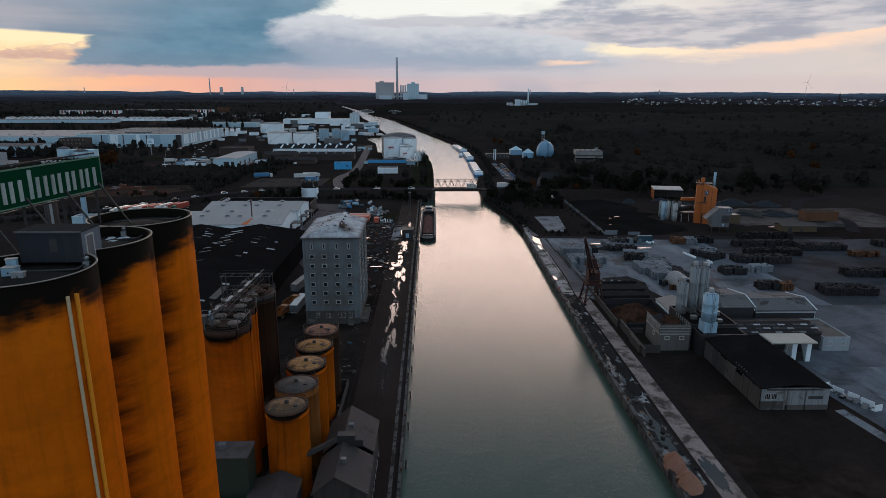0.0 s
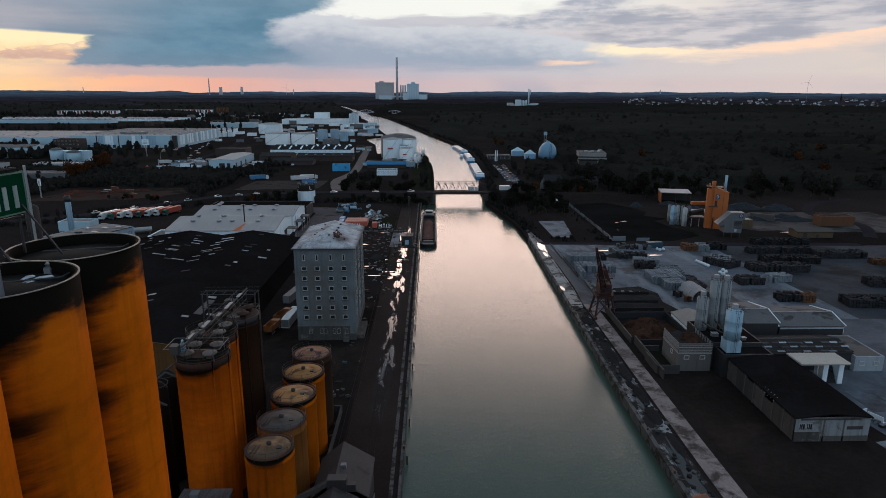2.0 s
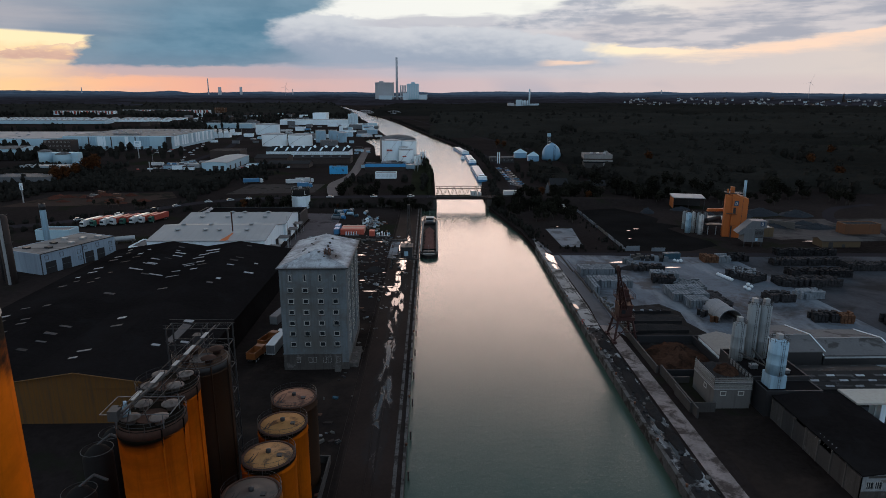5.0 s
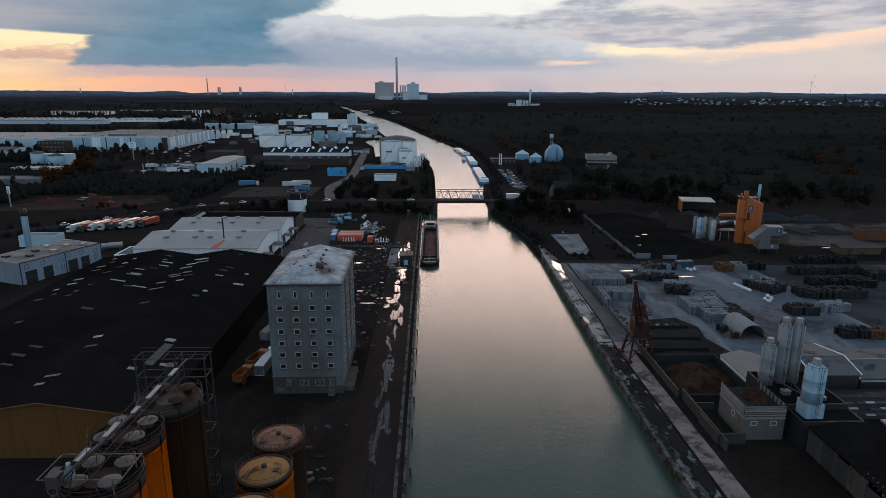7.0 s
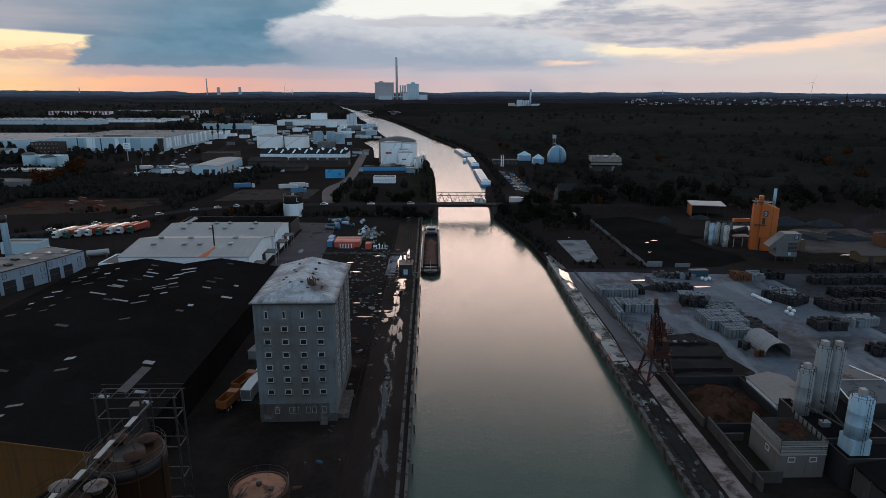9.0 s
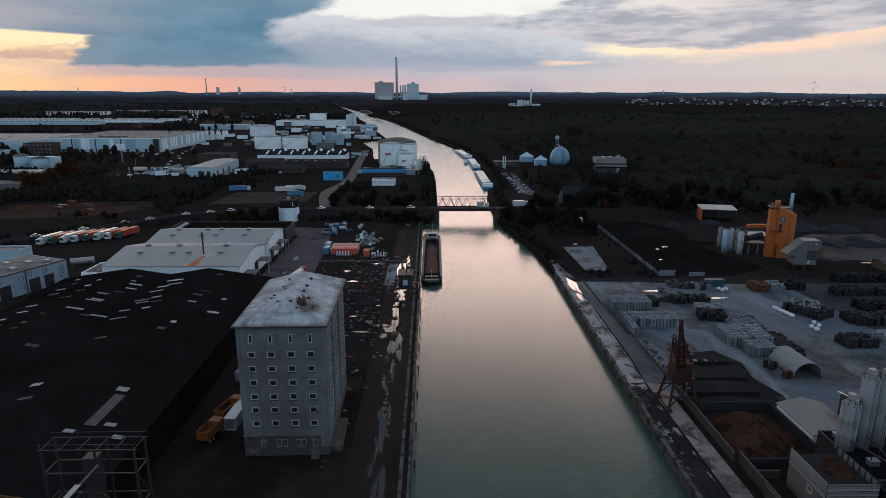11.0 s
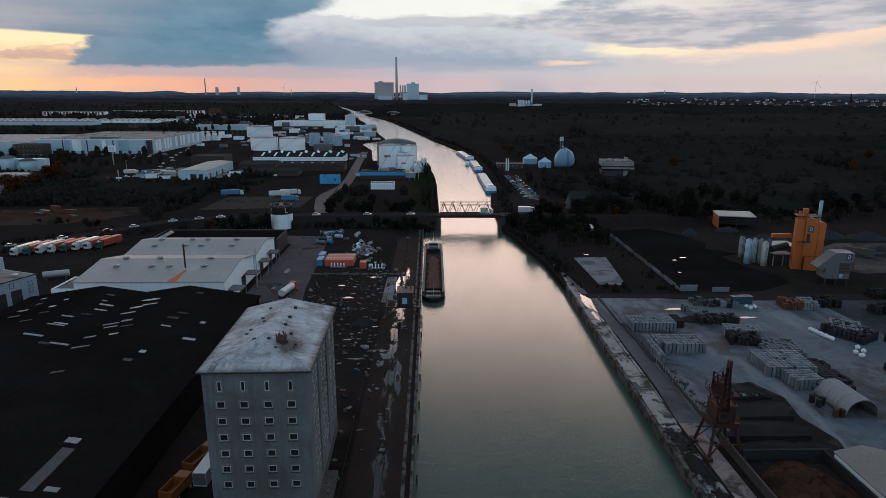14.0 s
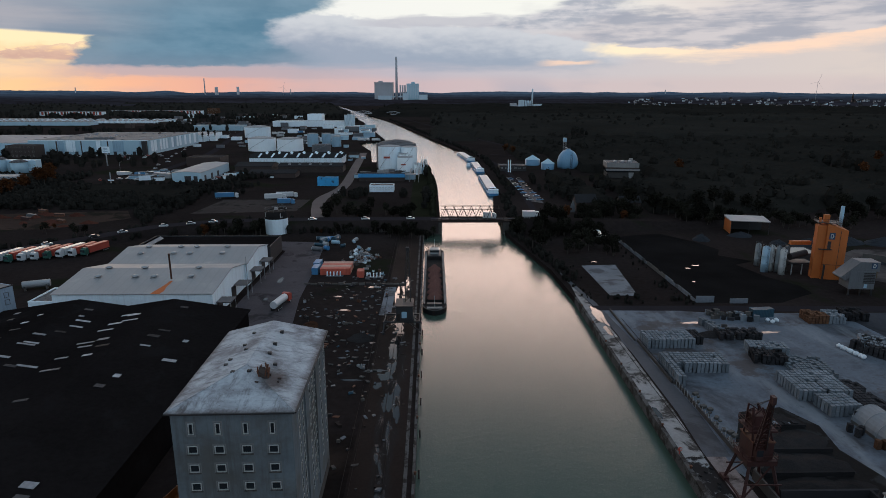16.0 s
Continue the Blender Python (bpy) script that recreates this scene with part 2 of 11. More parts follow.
def silo_soot(top, rim=1.6, side=1.0):
    """Black soot running raggedly down from the rim, deepest beside the seams where the shells meet."""
    def extra(n, geo, pos, c, r):
        sep = n.add("ShaderNodeSeparateXYZ")
        n.link(pos, sep.inputs[0])
        nor = n.add("ShaderNodeSeparateXYZ")
        n.link(geo.outputs["Normal"], nor.inputs[0])
        run = n.noise(n.stretch(pos, 0.42, 0.42, 0.07), 1.0, 4, 0.5)
        blot = n.noise(n.stretch(pos, 0.12, 0.12, 0.9, 4), 0.55, 6, 0.65)
        blot2 = n.noise(n.stretch(pos, 1, 1, 1, 14), 0.13, 5, 0.55)
        grime = n.noise(n.stretch(pos, 0.5, 0.5, 1.6, 24), 0.5, 6, 0.6)
        down = n.m("SUBTRACT", top, sep.outputs[2])
        front = n.m("MULTIPLY", nor.outputs[1], -1.0)
        seam = n.m("MULTIPLY", n.ramp(n.m("ADD", front, n.m("MULTIPLY", n.m("SUBTRACT", blot, 0.5), 0.8)), 0.42, 1.0), n.ramp(sep.outputs[1], 44.5, 48.0, 0.15, 1.0))
        lim = n.m("ADD", n.m("ADD", rim * 1.1, n.m("MULTIPLY", n.m("POWER", run, 2.0), 3.0 * rim)), n.m("MULTIPLY", seam, 7.0 * side))
        k = n.ramp(n.m("DIVIDE", n.m("ADD", down, n.m("MULTIPLY", n.m("SUBTRACT", grime, 0.5), 3.0 * rim)), lim), 0.40, 1.35, 1, 0)
        smear = n.m("MULTIPLY", n.m("MULTIPLY", seam, n.ramp(n.m("ADD", blot, n.m("MULTIPLY", blot2, 0.8)), 0.62, 1.02)), n.ramp(down, 10, 48, 0.95 * side, 0.65 * side))
        c = n.mix(n.ramp(down, 4, 40, 0.30 * side, 0.0), c, (0.30, 0.09, 0.004))
        c = n.mix(n.m("MULTIPLY", n.ramp(grime, 0.42, 0.75), 0.30), c, (0.24, 0.062, 0.004))
        c = n.mix(n.m("MAXIMUM", k, smear), c, (0.0075, 0.0062, 0.0045))
        return c, r, 0.02
    return extra


def wet(lo, hi, scale, dark=0.35, zone=None, col=(0.022, 0.021, 0.022), stretch_y=0.17):
    """Standing water and damp in the hollows of a surface."""
    def extra(n, geo, pos, c, r):
        p = n.noise(n.stretch(pos, 1.0, stretch_y, 1), scale, 9, 0.68, 0.9)
        if zone:
            cx, hw, y0, y1 = zone
            sep = n.add("ShaderNodeSeparateXYZ")
            n.link(pos, sep.inputs[0])
            off = n.m("DIVIDE", n.m("ABSOLUTE", n.m("SUBTRACT", sep.outputs[0], cx)), hw)
            p = n.m("SUBTRACT", p, n.m("MULTIPLY", n.m("POWER", off, 2.0), 0.13))
            p = n.m("SUBTRACT", p, n.ramp(sep.outputs[1], y0, y0 + 60, 0.10, 0.0))
            p = n.m("SUBTRACT", p, n.ramp(sep.outputs[1], y1 - 10, y1 + 30, 0.0, 0.2))
        k = n.ramp(p, lo, hi)
        damp = n.ramp(p, lo - 0.14, lo)
        c = n.mix(n.m("MULTIPLY", damp, 1 - dark), c, col)
        r = n.m("MULTIPLY", r, n.m("SUBTRACT", 1.0, n.m("MULTIPLY", k, 0.95)))
        return c, r, n.m("MULTIPLY_ADD", k, 0.26, 0.06)
    return extra


def grooves(axis, pitch, amount=0.35):
    """Darker lines of standing seams or corrugation."""
    def extra(n, geo, pos, c, r):
        sep = n.add("ShaderNodeSeparateXYZ")
        n.link(pos, sep.inputs[0])
        s = n.m("FRACT", n.m("DIVIDE", sep.outputs[axis], pitch))
        k = n.m("MULTIPLY", n.ramp(n.m("ABSOLUTE", n.m("SUBTRACT", s, 0.5)), 0.36, 0.47), amount)
        return n.mix(k, c, (0.03, 0.03, 0.03)), r
    return extra


def roof_runs(n, geo, pos, c, r):
    """Dirt washed down the slopes from the ridge, and thin sheet joints."""
    sep = n.add("ShaderNodeSeparateXYZ")
    n.link(pos, sep.inputs[0])
    nor = n.add("ShaderNodeSeparateXYZ")
    n.link(geo.outputs["Normal"], nor.inputs[0])
    hip = n.ramp(n.m("SUBTRACT", n.m("ABSOLUTE", nor.outputs[1]), n.m("ABSOLUTE", nor.outputs[0])), -0.03, 0.03)
    run = n.mix(hip, n.noise(n.stretch(pos, 0.16, 1.0, 1.0, 3), 0.9, 7, 0.68), n.noise(n.stretch(pos, 1.0, 0.16, 1.0, 8), 0.9, 7, 0.68))
    c = n.mix(n.m("MULTIPLY", n.ramp(run, 0.50, 0.72), 0.8), c, (0.095, 0.086, 0.088))
    fleck = n.noise(pos, 1.7, 5, 0.7)
    c = n.mix(n.m("MULTIPLY", n.ramp(fleck, 0.60, 0.70), 0.6), c, (0.07, 0.058, 0.055))
    # soot washed down from the chimney, grime along the eaves
    dx, dy = n.m("SUBTRACT", sep.outputs[0], -24.9), n.m("DIVIDE", n.m("SUBTRACT", sep.outputs[1], 183.2), 1.5)
    far = n.m("SQRT", n.m("ADD", n.m("MULTIPLY", dx, dx), n.m("MULTIPLY", dy, dy)))
    c = n.mix(n.m("MULTIPLY", n.ramp(n.m("ADD", far, n.m("MULTIPLY", fleck, 3.0)), 2.2, 5.2, 1, 0), 0.85), c, (0.05, 0.034, 0.03))
    c = n.mix(n.m("MULTIPLY", n.ramp(n.m("ADD", sep.outputs[2], n.m("MULTIPLY", fleck, -0.35)), 26.55, 26.95, 1, 0), 0.85), c, (0.06, 0.042, 0.036))
    s = n.m("FRACT", n.m("DIVIDE", sep.outputs[1], 2.4))
    return n.mix(n.m("MULTIPLY", n.ramp(s, 0.965, 0.985), 0.30), c, (0.08, 0.08, 0.08)), r


def water_mat():
    m = bpy.data.materials.new("canal_water")
    m.use_nodes = True
    n = Nodes(m.node_tree)
    pos = n.add("ShaderNodeNewGeometry").outputs["Position"]
    b = n.add("ShaderNodeBsdfPrincipled")
    c = n.mix(n.noise(pos, 0.02, 3, 0.6), (0.041, 0.067, 0.051), (0.047, 0.075, 0.058))
    n.link(c, b.inputs["Base Color"])
    b.inputs["IOR"].default_value = 1.333
    n.put(b.inputs["Roughness"], n.m("ADD", 0.06, n.m("MULTIPLY", n.noise(n.stretch(pos, 1, 0.3, 1), 0.03, 3, 0.5), 0.10)))
    w = n.noise(n.stretch(pos, 1.6, 2.4, 1), 1.7, 5, 0.62, 0.3)
    w2 = n.noise(n.stretch(pos, 0.7, 1.1, 1, 9), 0.6, 4, 0.55)
    bp = n.add("ShaderNodeBump")
    bp.inputs["Strength"].default_value, bp.inputs["Distance"].default_value = 0.42, 0.10
    n.link(n.m("ADD", w, n.m("MULTIPLY", w2, 0.8)), bp.inputs["Height"])
    n.link(bp.outputs[0], b.inputs["Normal"])
    out = n.add("ShaderNodeOutputMaterial")
    n.link(b.outputs[0], out.inputs[0])
    return m


def glass_mat(name, col=(0.02, 0.025, 0.03)):
    return mat(name, col, 0.08, var=0.1, bump=0.0, spec=0.6)


M_WATER = water_mat()
M_GROUND = mat("dark_earth", (0.0240, 0.0188, 0.0178), 0.95, var=0.7, scale=0.12, big=0.012, bump=0.3, patch=0.3, patch_col=(0.017, 0.018, 0.012), patch_scale=0.02, spec=0.0)
M_QUAY = mat("damp_quay_asphalt", (0.0225, 0.016, 0.0142), 0.95, var=0.6, scale=0.3, big=0.05, bump=0.0, extra=wet(0.480, 0.535, 0.30, zone=(-11.3, 2.4, 95, 325), stretch_y=0.24))
def scuffs(n, geo, pos, c, r):
    """Tyre-swept lanes, brown mud and fine cracks."""
    lane = n.noise(n.stretch(pos, 1.0, 0.22, 1, 5), 0.12, 5, 0.6)
    c = n.mix(n.m("MULTIPLY", n.ramp(lane, 0.50, 0.66), 0.55), c, (0.215, 0.235, 0.262))
    mud = n.noise(n.stretch(pos, 1, 1, 1, 19), 0.055, 7, 0.68)
    c = n.mix(n.m("MULTIPLY", n.ramp(mud, 0.56, 0.64), 0.7), c, (0.062, 0.048, 0.042))
    fine = n.noise(n.stretch(pos, 1, 1, 1, 41), 0.5, 7, 0.72)
    return n.mix(n.m("MULTIPLY", n.ramp(fine, 0.56, 0.66), 0.45), c, (0.06, 0.06, 0.066)), r


M_YARD = mat("pale_worn_concrete_yard", (0.1142, 0.1332, 0.1617), 0.9, var=0.45, scale=0.25, big=0.035, bump=0.1, patch=0.5, patch_col=(0.046, 0.046, 0.052), patch_scale=0.035, soft=0.05, spec=0.1, extra=scuffs)
M_SLAB = mat("concrete_slab", (0.150, 0.165, 0.188), 0.9, var=0.4, scale=0.3, big=0.08, bump=0.1, patch=0.5, patch_col=(0.075, 0.078, 0.086), patch_scale=0.14, spec=0.15)
M_ROAD = mat("asphalt_road", (0.030, 0.026, 0.029), 0.95, var=0.3, scale=0.5, big=0.04, bump=0.1, spec=0.0)
M_ROADP = mat("pale_worn_asphalt", (0.084, 0.0756, 0.0784), 0.85, var=0.35, scale=0.3, big=0.05, spec=0.1)
M_PATH = mat("pale_gravel_track", (0.215, 0.178, 0.172), 0.9, var=0.6, scale=0.35, big=0.12, bump=0.3, patch=0.5, patch_col=(0.055, 0.042, 0.038), patch_scale=0.22, soft=0.04, spec=0.15)
M_COPING = mat("quay_coping_concrete", (0.088, 0.084, 0.083), 0.9, var=0.5, scale=0.6, big=0.15, bump=0.25, patch=0.6, patch_col=(0.028, 0.024, 0.022), patch_scale=0.35, spec=0.1)
M_SHEET = mat("rusty_sheet_piling", (0.045, 0.032, 0.026), 0.8, var=0.4, scale=0.8, bump=0.3, streak=0.6)
M_ORANGE = mat("orange_silo_paint", (0.73, 0.138, 0.004), 0.7, var=0.30, scale=0.25, big=0.06, bump=0.05, streak=0.35, stain=(0.20, 0.055, 0.003), extra=silo_soot(55.5))
M_ORANGE_S = mat("orange_tank_paint", (0.4, 0.088, 0.004), 0.7, var=0.32, scale=0.3, big=0.10, bump=0.05, streak=0.7, stain=(0.07, 0.026, 0.006), extra=silo_soot(16.3, 0.22, 0.12))
M_ORANGE_H = mat("orange_hatch_silo_paint", (0.55, 0.11, 0.005), 0.75, var=0.3, scale=0.3, big=0.10, bump=0.05, streak=0.40, stain=(0.12, 0.036, 0.006), extra=silo_soot(28.2, 0.30, 0.2))
M_ORANGE_D = mat("dirty_orange_tank_paint", (0.036, 0.017, 0.009), 0.7, var=0.35, scale=0.3, big=0.08, bump=0.05, streak=0.7, spec=0.1)
M_SOOT = mat("sooty_deck", (0.0165, 0.015, 0.0145), 0.9, var=0.5, scale=0.5, bump=0.2, spec=0.1)
M_RIM = mat("bare_steel_rim", (0.26, 0.23, 0.20), 0.6, 0.2, var=0.3)
M_YELLOW = mat("yellow_gable_cladding", (0.1148, 0.0467, 0.0026), 0.8, var=0.25, scale=0.4, streak=0.5, extra=grooves(0, 1.0, 0.25))
M_WALL = mat("grey_stained_render", (0.1344, 0.1536, 0.1688), 0.95, var=0.30, scale=0.35, big=0.12, bump=0.08, streak=0.55, stain=(0.075, 0.072, 0.068), patch=0.5, patch_col=(0.105, 0.104, 0.100), patch_scale=0.085, soft=0.05, spec=0.1)
M_BASE = mat("dark_plinth_render", (0.075, 0.068, 0.064), 0.95, var=0.4, streak=0.6, patch=0.3, patch_col=(0.13, 0.12, 0.115), patch_scale=0.4, spec=0.1)
M_ZINC = mat("blotched_metal_roof", (0.4042, 0.4343, 0.4687), 0.8, 0.0, var=0.38, scale=0.4, big=0.25, streak=0.0, patch=0.5, patch_col=(0.185, 0.185, 0.20), patch_scale=0.24, soft=0.09, spec=0.15, extra=roof_runs)
M_FRAME = mat("pale_window_surround", (0.42, 0.415, 0.395), 0.8, var=0.2)
M_GLASS = glass_mat("dark_window_glass")
M_BLACKROOF = mat("black_bitumen_roof", (0.0118, 0.0104, 0.0107), 0.95, var=0.6, scale=0.25, big=0.04, bump=0.15, patch=0.3, patch_col=(0.014, 0.013, 0.0135), patch_scale=0.08, spec=0.0)
M_SKY = mat("skylight_panel", (0.24, 0.25, 0.27), 0.7, var=0.5, scale=0.3, big=0.3, rand=0.5, spec=0.2)
M_SKY_D = mat("grimy_skylight_panel", (0.055, 0.052, 0.054), 0.8, var=0.5, scale=0.3, big=0.3, rand=0.6, spec=0.1)
M_WHITE = mat("white_profiled_cladding", (0.75, 0.85, 0.91), 0.6, var=0.14, scale=0.4, big=0.04, streak=0.22, stain=(0.25, 0.22, 0.2))
M_WHITEROOF = mat("pale_sheet_roof", (0.275, 0.275, 0.28), 0.6, var=0.2, scale=0.4, big=0.05, streak=0.0, patch=0.15, patch_col=(0.36, 0.35, 0.34), patch_scale=0.1, extra=grooves(0, 3.0, 0.06), soft=0.05)
M_PALE = mat("pale_blue_cladding", (0.37, 0.53, 0.62), 0.6, var=0.15, scale=0.3, big=0.03, rand=0.08)
M_GREY = mat("grey_sheet_metal", (0.119, 0.1249, 0.136), 0.55, 0.2, var=0.25, scale=0.5, streak=0.3)
M_GREYROOF = mat("grey_fibre_roof", (0.115, 0.113, 0.118), 0.85, var=0.35, scale=0.5, big=0.1, patch=0.35, patch_col=(0.05, 0.047, 0.047), patch_scale=0.2, spec=0.15)
M_DARKROOF = mat("dark_sheet_roof", (0.026, 0.026, 0.028), 0.9, var=0.35, scale=0.4, big=0.1, spec=0.04)
M_DARK = mat("dark_painted_steel", (0.026, 0.025, 0.027), 0.6, 0.2, var=0.3)
M_STEEL = mat("galvanised_steel", (0.30, 0.31, 0.32), 0.55, 0.3, var=0.25)
M_RUST = mat("rusty_iron", (0.11, 0.042, 0.022), 0.85, var=0.4, scale=0.6, streak=0.4)
M_CRANE = mat("red_oxide_crane_paint", (0.0374, 0.006, 0.0044), 0.7, var=0.35, scale=0.5, streak=0.4)
M_GREEN = mat("green_sign_board", (0.003, 0.045, 0.020), 0.9, var=0.15, spec=0.03)
M_BROWN = mat("brown_gravel_heap", (0.052, 0.027, 0.0185), 0.95, var=0.6, scale=0.35, big=0.15, bump=0.9, patch=0.5, patch_col=(0.021, 0.013, 0.010), patch_scale=0.45, soft=0.03, spec=0.0)
M_GRAVEL = mat("blue_grey_gravel", (0.026, 0.0292, 0.0351), 0.95, var=0.3, scale=0.6, bump=0.5, spec=0.1)
M_COAL = mat("coal", (0.0290, 0.0262, 0.0262), 0.95, var=0.6, scale=0.8, bump=0.5, spec=0.0)
M_CONC = mat("weathered_concrete", (0.095, 0.088, 0.082), 0.9, var=0.4, scale=0.5, big=0.1, streak=0.5, stain=(0.06, 0.055, 0.05), spec=0.15)
M_STONE = mat("stacked_paving_stone", (0.15, 0.172, 0.195), 0.9, var=0.25, scale=1.0, rand=0.25, spec=0.15)
M_STONE_D = mat("dark_stacked_paving_stone", (0.030, 0.0295, 0.032), 0.9, var=0.3, scale=1.0, rand=0.3, island=0.3, spec=0.03)
M_STONE_O = mat("terracotta_paving_stone", (0.085, 0.044, 0.027), 0.9, var=0.3, scale=1.0, rand=0.3, island=0.25, spec=0.05)
M_BAG = mat("white_bulk_bag", (0.65, 0.70, 0.74), 0.8, var=0.15)
M_BRICK = mat("dark_brick", (0.046, 0.032, 0.028), 0.9, var=0.3, scale=0.8)
M_REDROOF = mat("red_container_paint", (0.45, 0.085, 0.05), 0.6, var=0.2, streak=0.3)
M_BLUE = mat("blue_painted_steel", (0.03, 0.17, 0.36), 0.55, var=0.2)
M_LIGHTBLUE = mat("light_blue_steel", (0.27, 0.414, 0.522), 0.55, var=0.18, streak=0.3)
M_PLANT = mat("orange_plant_cladding", (0.425, 0.1088, 0.017), 0.6, var=0.2, scale=0.3, streak=0.35, stain=(0.2, 0.07, 0.02))
M_SHEDROOF = mat("sooty_brown_sheet_roof", (0.056, 0.047, 0.046), 0.75, var=0.3, scale=0.5, big=0.15, patch=0.15, patch_col=(0.035, 0.03, 0.028), patch_scale=0.25, spec=0.15)
M_SHEDWALL = mat("grimy_grey_sheet", (0.052, 0.048, 0.047), 0.8, var=0.35, scale=0.5, streak=0.5, spec=0.2)
M_RAIL = mat("rusty_sunken_rail", (0.034, 0.026, 0.024), 0.9, var=0.4, spec=0.05)
M_NAVY = mat("dark_navy_steel", (0.014, 0.055, 0.085), 0.6, var=0.3, streak=0.3)
M_FARROOF = mat("dusty_membrane_roof", (0.21, 0.20, 0.195), 0.85, var=0.3, scale=0.05, big=0.02, patch=0.3, patch_col=(0.13, 0.125, 0.125), patch_scale=0.03, spec=0.15, extra=grooves(1, 9.0, 0.45))
M_PIPE = mat("yellow_pipe_paint", (0.80, 0.28, 0.008), 0.6, var=0.2, streak=0.3, stain=(0.2, 0.08, 0.02))
M_TYRE = mat("tyre_rubber", (0.015, 0.015, 0.015), 0.9)
M_LORRY_O = mat("orange_lorry_paint", (0.20, 0.062, 0.014), 0.5, var=0.2, rand=0.1)
M_LEAF = mat("dark_foliage", (0.0183, 0.0174, 0.0132), 0.95, var=0.4, scale=0.2, big=0.02, bump=0.0, rand=0.45, island=0.4, spec=0.0)
M_LEAF_W = mat("woodland_foliage", (0.02, 0.0188, 0.0165), 0.95, var=0.5, scale=0.06, big=0.006, bump=0.0, island=0.22, spec=0.0)
M_LEAF_O = mat("autumn_foliage", (0.060, 0.022, 0.008), 0.95, var=0.4, scale=0.2, bump=0.0, rand=0.3, island=0.35, spec=0.08)
M_BARK = mat("bark", (0.05, 0.04, 0.032), 0.95, var=0.3)
M_GRASS = mat("rough_grass", (0.0195, 0.0205, 0.0130), 0.98, var=0.45, scale=0.2, big=0.03, bump=0.3, spec=0.0)
M_FIELD = mat("meadow", (0.034, 0.040, 0.022), 0.98, var=0.25, scale=0.05, big=0.01, bump=0.0, spec=0.0)
# Far buildings: distance haze is put into these paler base colours.
M_HAZE = mat("haze_paled_concrete", (0.50, 0.60, 0.66), 0.9, var=0.15, scale=0.01, big=0.004, bump=0.0)
M_HAZE_D = mat("haze_paled_grey_concrete", (0.41, 0.41, 0.43), 0.9, var=0.15, scale=0.01, big=0.004, bump=0.0)
M_HAZE_B = mat("haze_paled_blue_cladding", (0.38, 0.55, 0.63), 0.9, var=0.15, scale=0.02, big=0.006, bump=0.0)
M_HULL = mat("black_barge_hull", (0.014, 0.0135, 0.014), 0.85, spec=0.1, var=0.3, streak=0.4, stain=(0.06, 0.03, 0.02))
M_HATCH = mat("pale_hatch_cover", (0.58, 0.55, 0.545), 0.5, var=0.15)

# ---- building helpers ----
RNG = random.Random(7)


def box(bm, x0, x1, y0, y1, z0, z1):
    v = [bm.verts.new(p) for p in ((x0, y0, z0), (x1, y0, z0), (x1, y1, z0), (x0, y1, z0), (x0, y0, z1), (x1, y0, z1), (x1, y1, z1), (x0, y1, z1))]
    for f in ((3, 2, 1, 0), (4, 5, 6, 7), (0, 1, 5, 4), (1, 2, 6, 5), (2, 3, 7, 6), (3, 0, 4, 7)):
        bm.faces.new([v[i] for i in f])
    return v


def prism(bm, ring, z0, z1, top=True, bottom=False):
    """An upright prism over a ring of (x, y), counter-clockwise; z1 may be a list of heights."""
    hi = z1 if isinstance(z1, (list, tuple)) else [z1] * len(ring)
    a = [bm.verts.new((x, y, z0)) for x, y in ring]
    b = [bm.verts.new((x, y, h)) for (x, y), h in zip(ring, hi)]
    n = len(ring)
    for i in range(n):
        bm.faces.new((a[i], a[(i + 1) % n], b[(i + 1) % n], b[i]))
    if top:
        bm.faces.new(b)
    if bottom:
        bm.faces.new(a[::-1])


def lathe(bm, profile, n=24, x=0.0, y=0.0, cap_lo=True, cap_hi=True, smooth=True):
    """A turned body: profile of (radius, z) from the bottom up."""
    rings = []
    for r, z in profile:
        if r < 1e-4:
            rings.append([bm.verts.new((x, y, z))])
        else:
            rings.append([bm.verts.new((x + r * math.cos(2 * math.pi * i / n), y + r * math.sin(2 * math.pi * i / n), z)) for i in range(n)])
    for a, b in zip(rings, rings[1:]):
        for i in range(n):
            j = (i + 1) % n
            if len(a) == 1 and len(b) == 1:
                continue
            if len(a) == 1:
                f = bm.faces.new((a[0], b[j], b[i]))
            elif len(b) == 1:
                f = bm.faces.new((a[i], a[j], b[0]))
            else:
                f = bm.faces.new((a[i], a[j], b[j], b[i]))
            f.smooth = smooth
    if cap_lo and len(rings[0]) > 1:
        bm.faces.new(rings[0][::-1])
    if cap_hi and len(rings[-1]) > 1:
        bm.faces.new(rings[-1])


def bar(bm, a, b, r=0.1, n=4):
    """A straight bar of square or round section from a to b."""
    a, b = Vector(a), Vector(b)
    q = (b - a).to_track_quat("Z", "Y").to_matrix()
    ra, rb = [], []
    for i in range(n):
        t = 2 * math.pi * (i + 0.5) / n
        o = q @ Vector((r * math.cos(t), r * math.sin(t), 0))
        ra.append(bm.verts.new(a + o)), rb.append(bm.verts.new(b + o))
    for i in range(n):
        j = (i + 1) % n
        bm.faces.new((ra[i], ra[j], rb[j], rb[i]))
    bm.faces.new(ra[::-1]), bm.faces.new(rb)


def ring_bar(bm, cx, cy, z, rad, r=0.06, n=28):
    pts = [(cx + rad * math.cos(2 * math.pi * i / n), cy + rad * math.sin(2 * math.pi * i / n), z) for i in range(n)]
    for i in range(n):
        bar(bm, pts[i], pts[(i + 1) % n], r, 3)


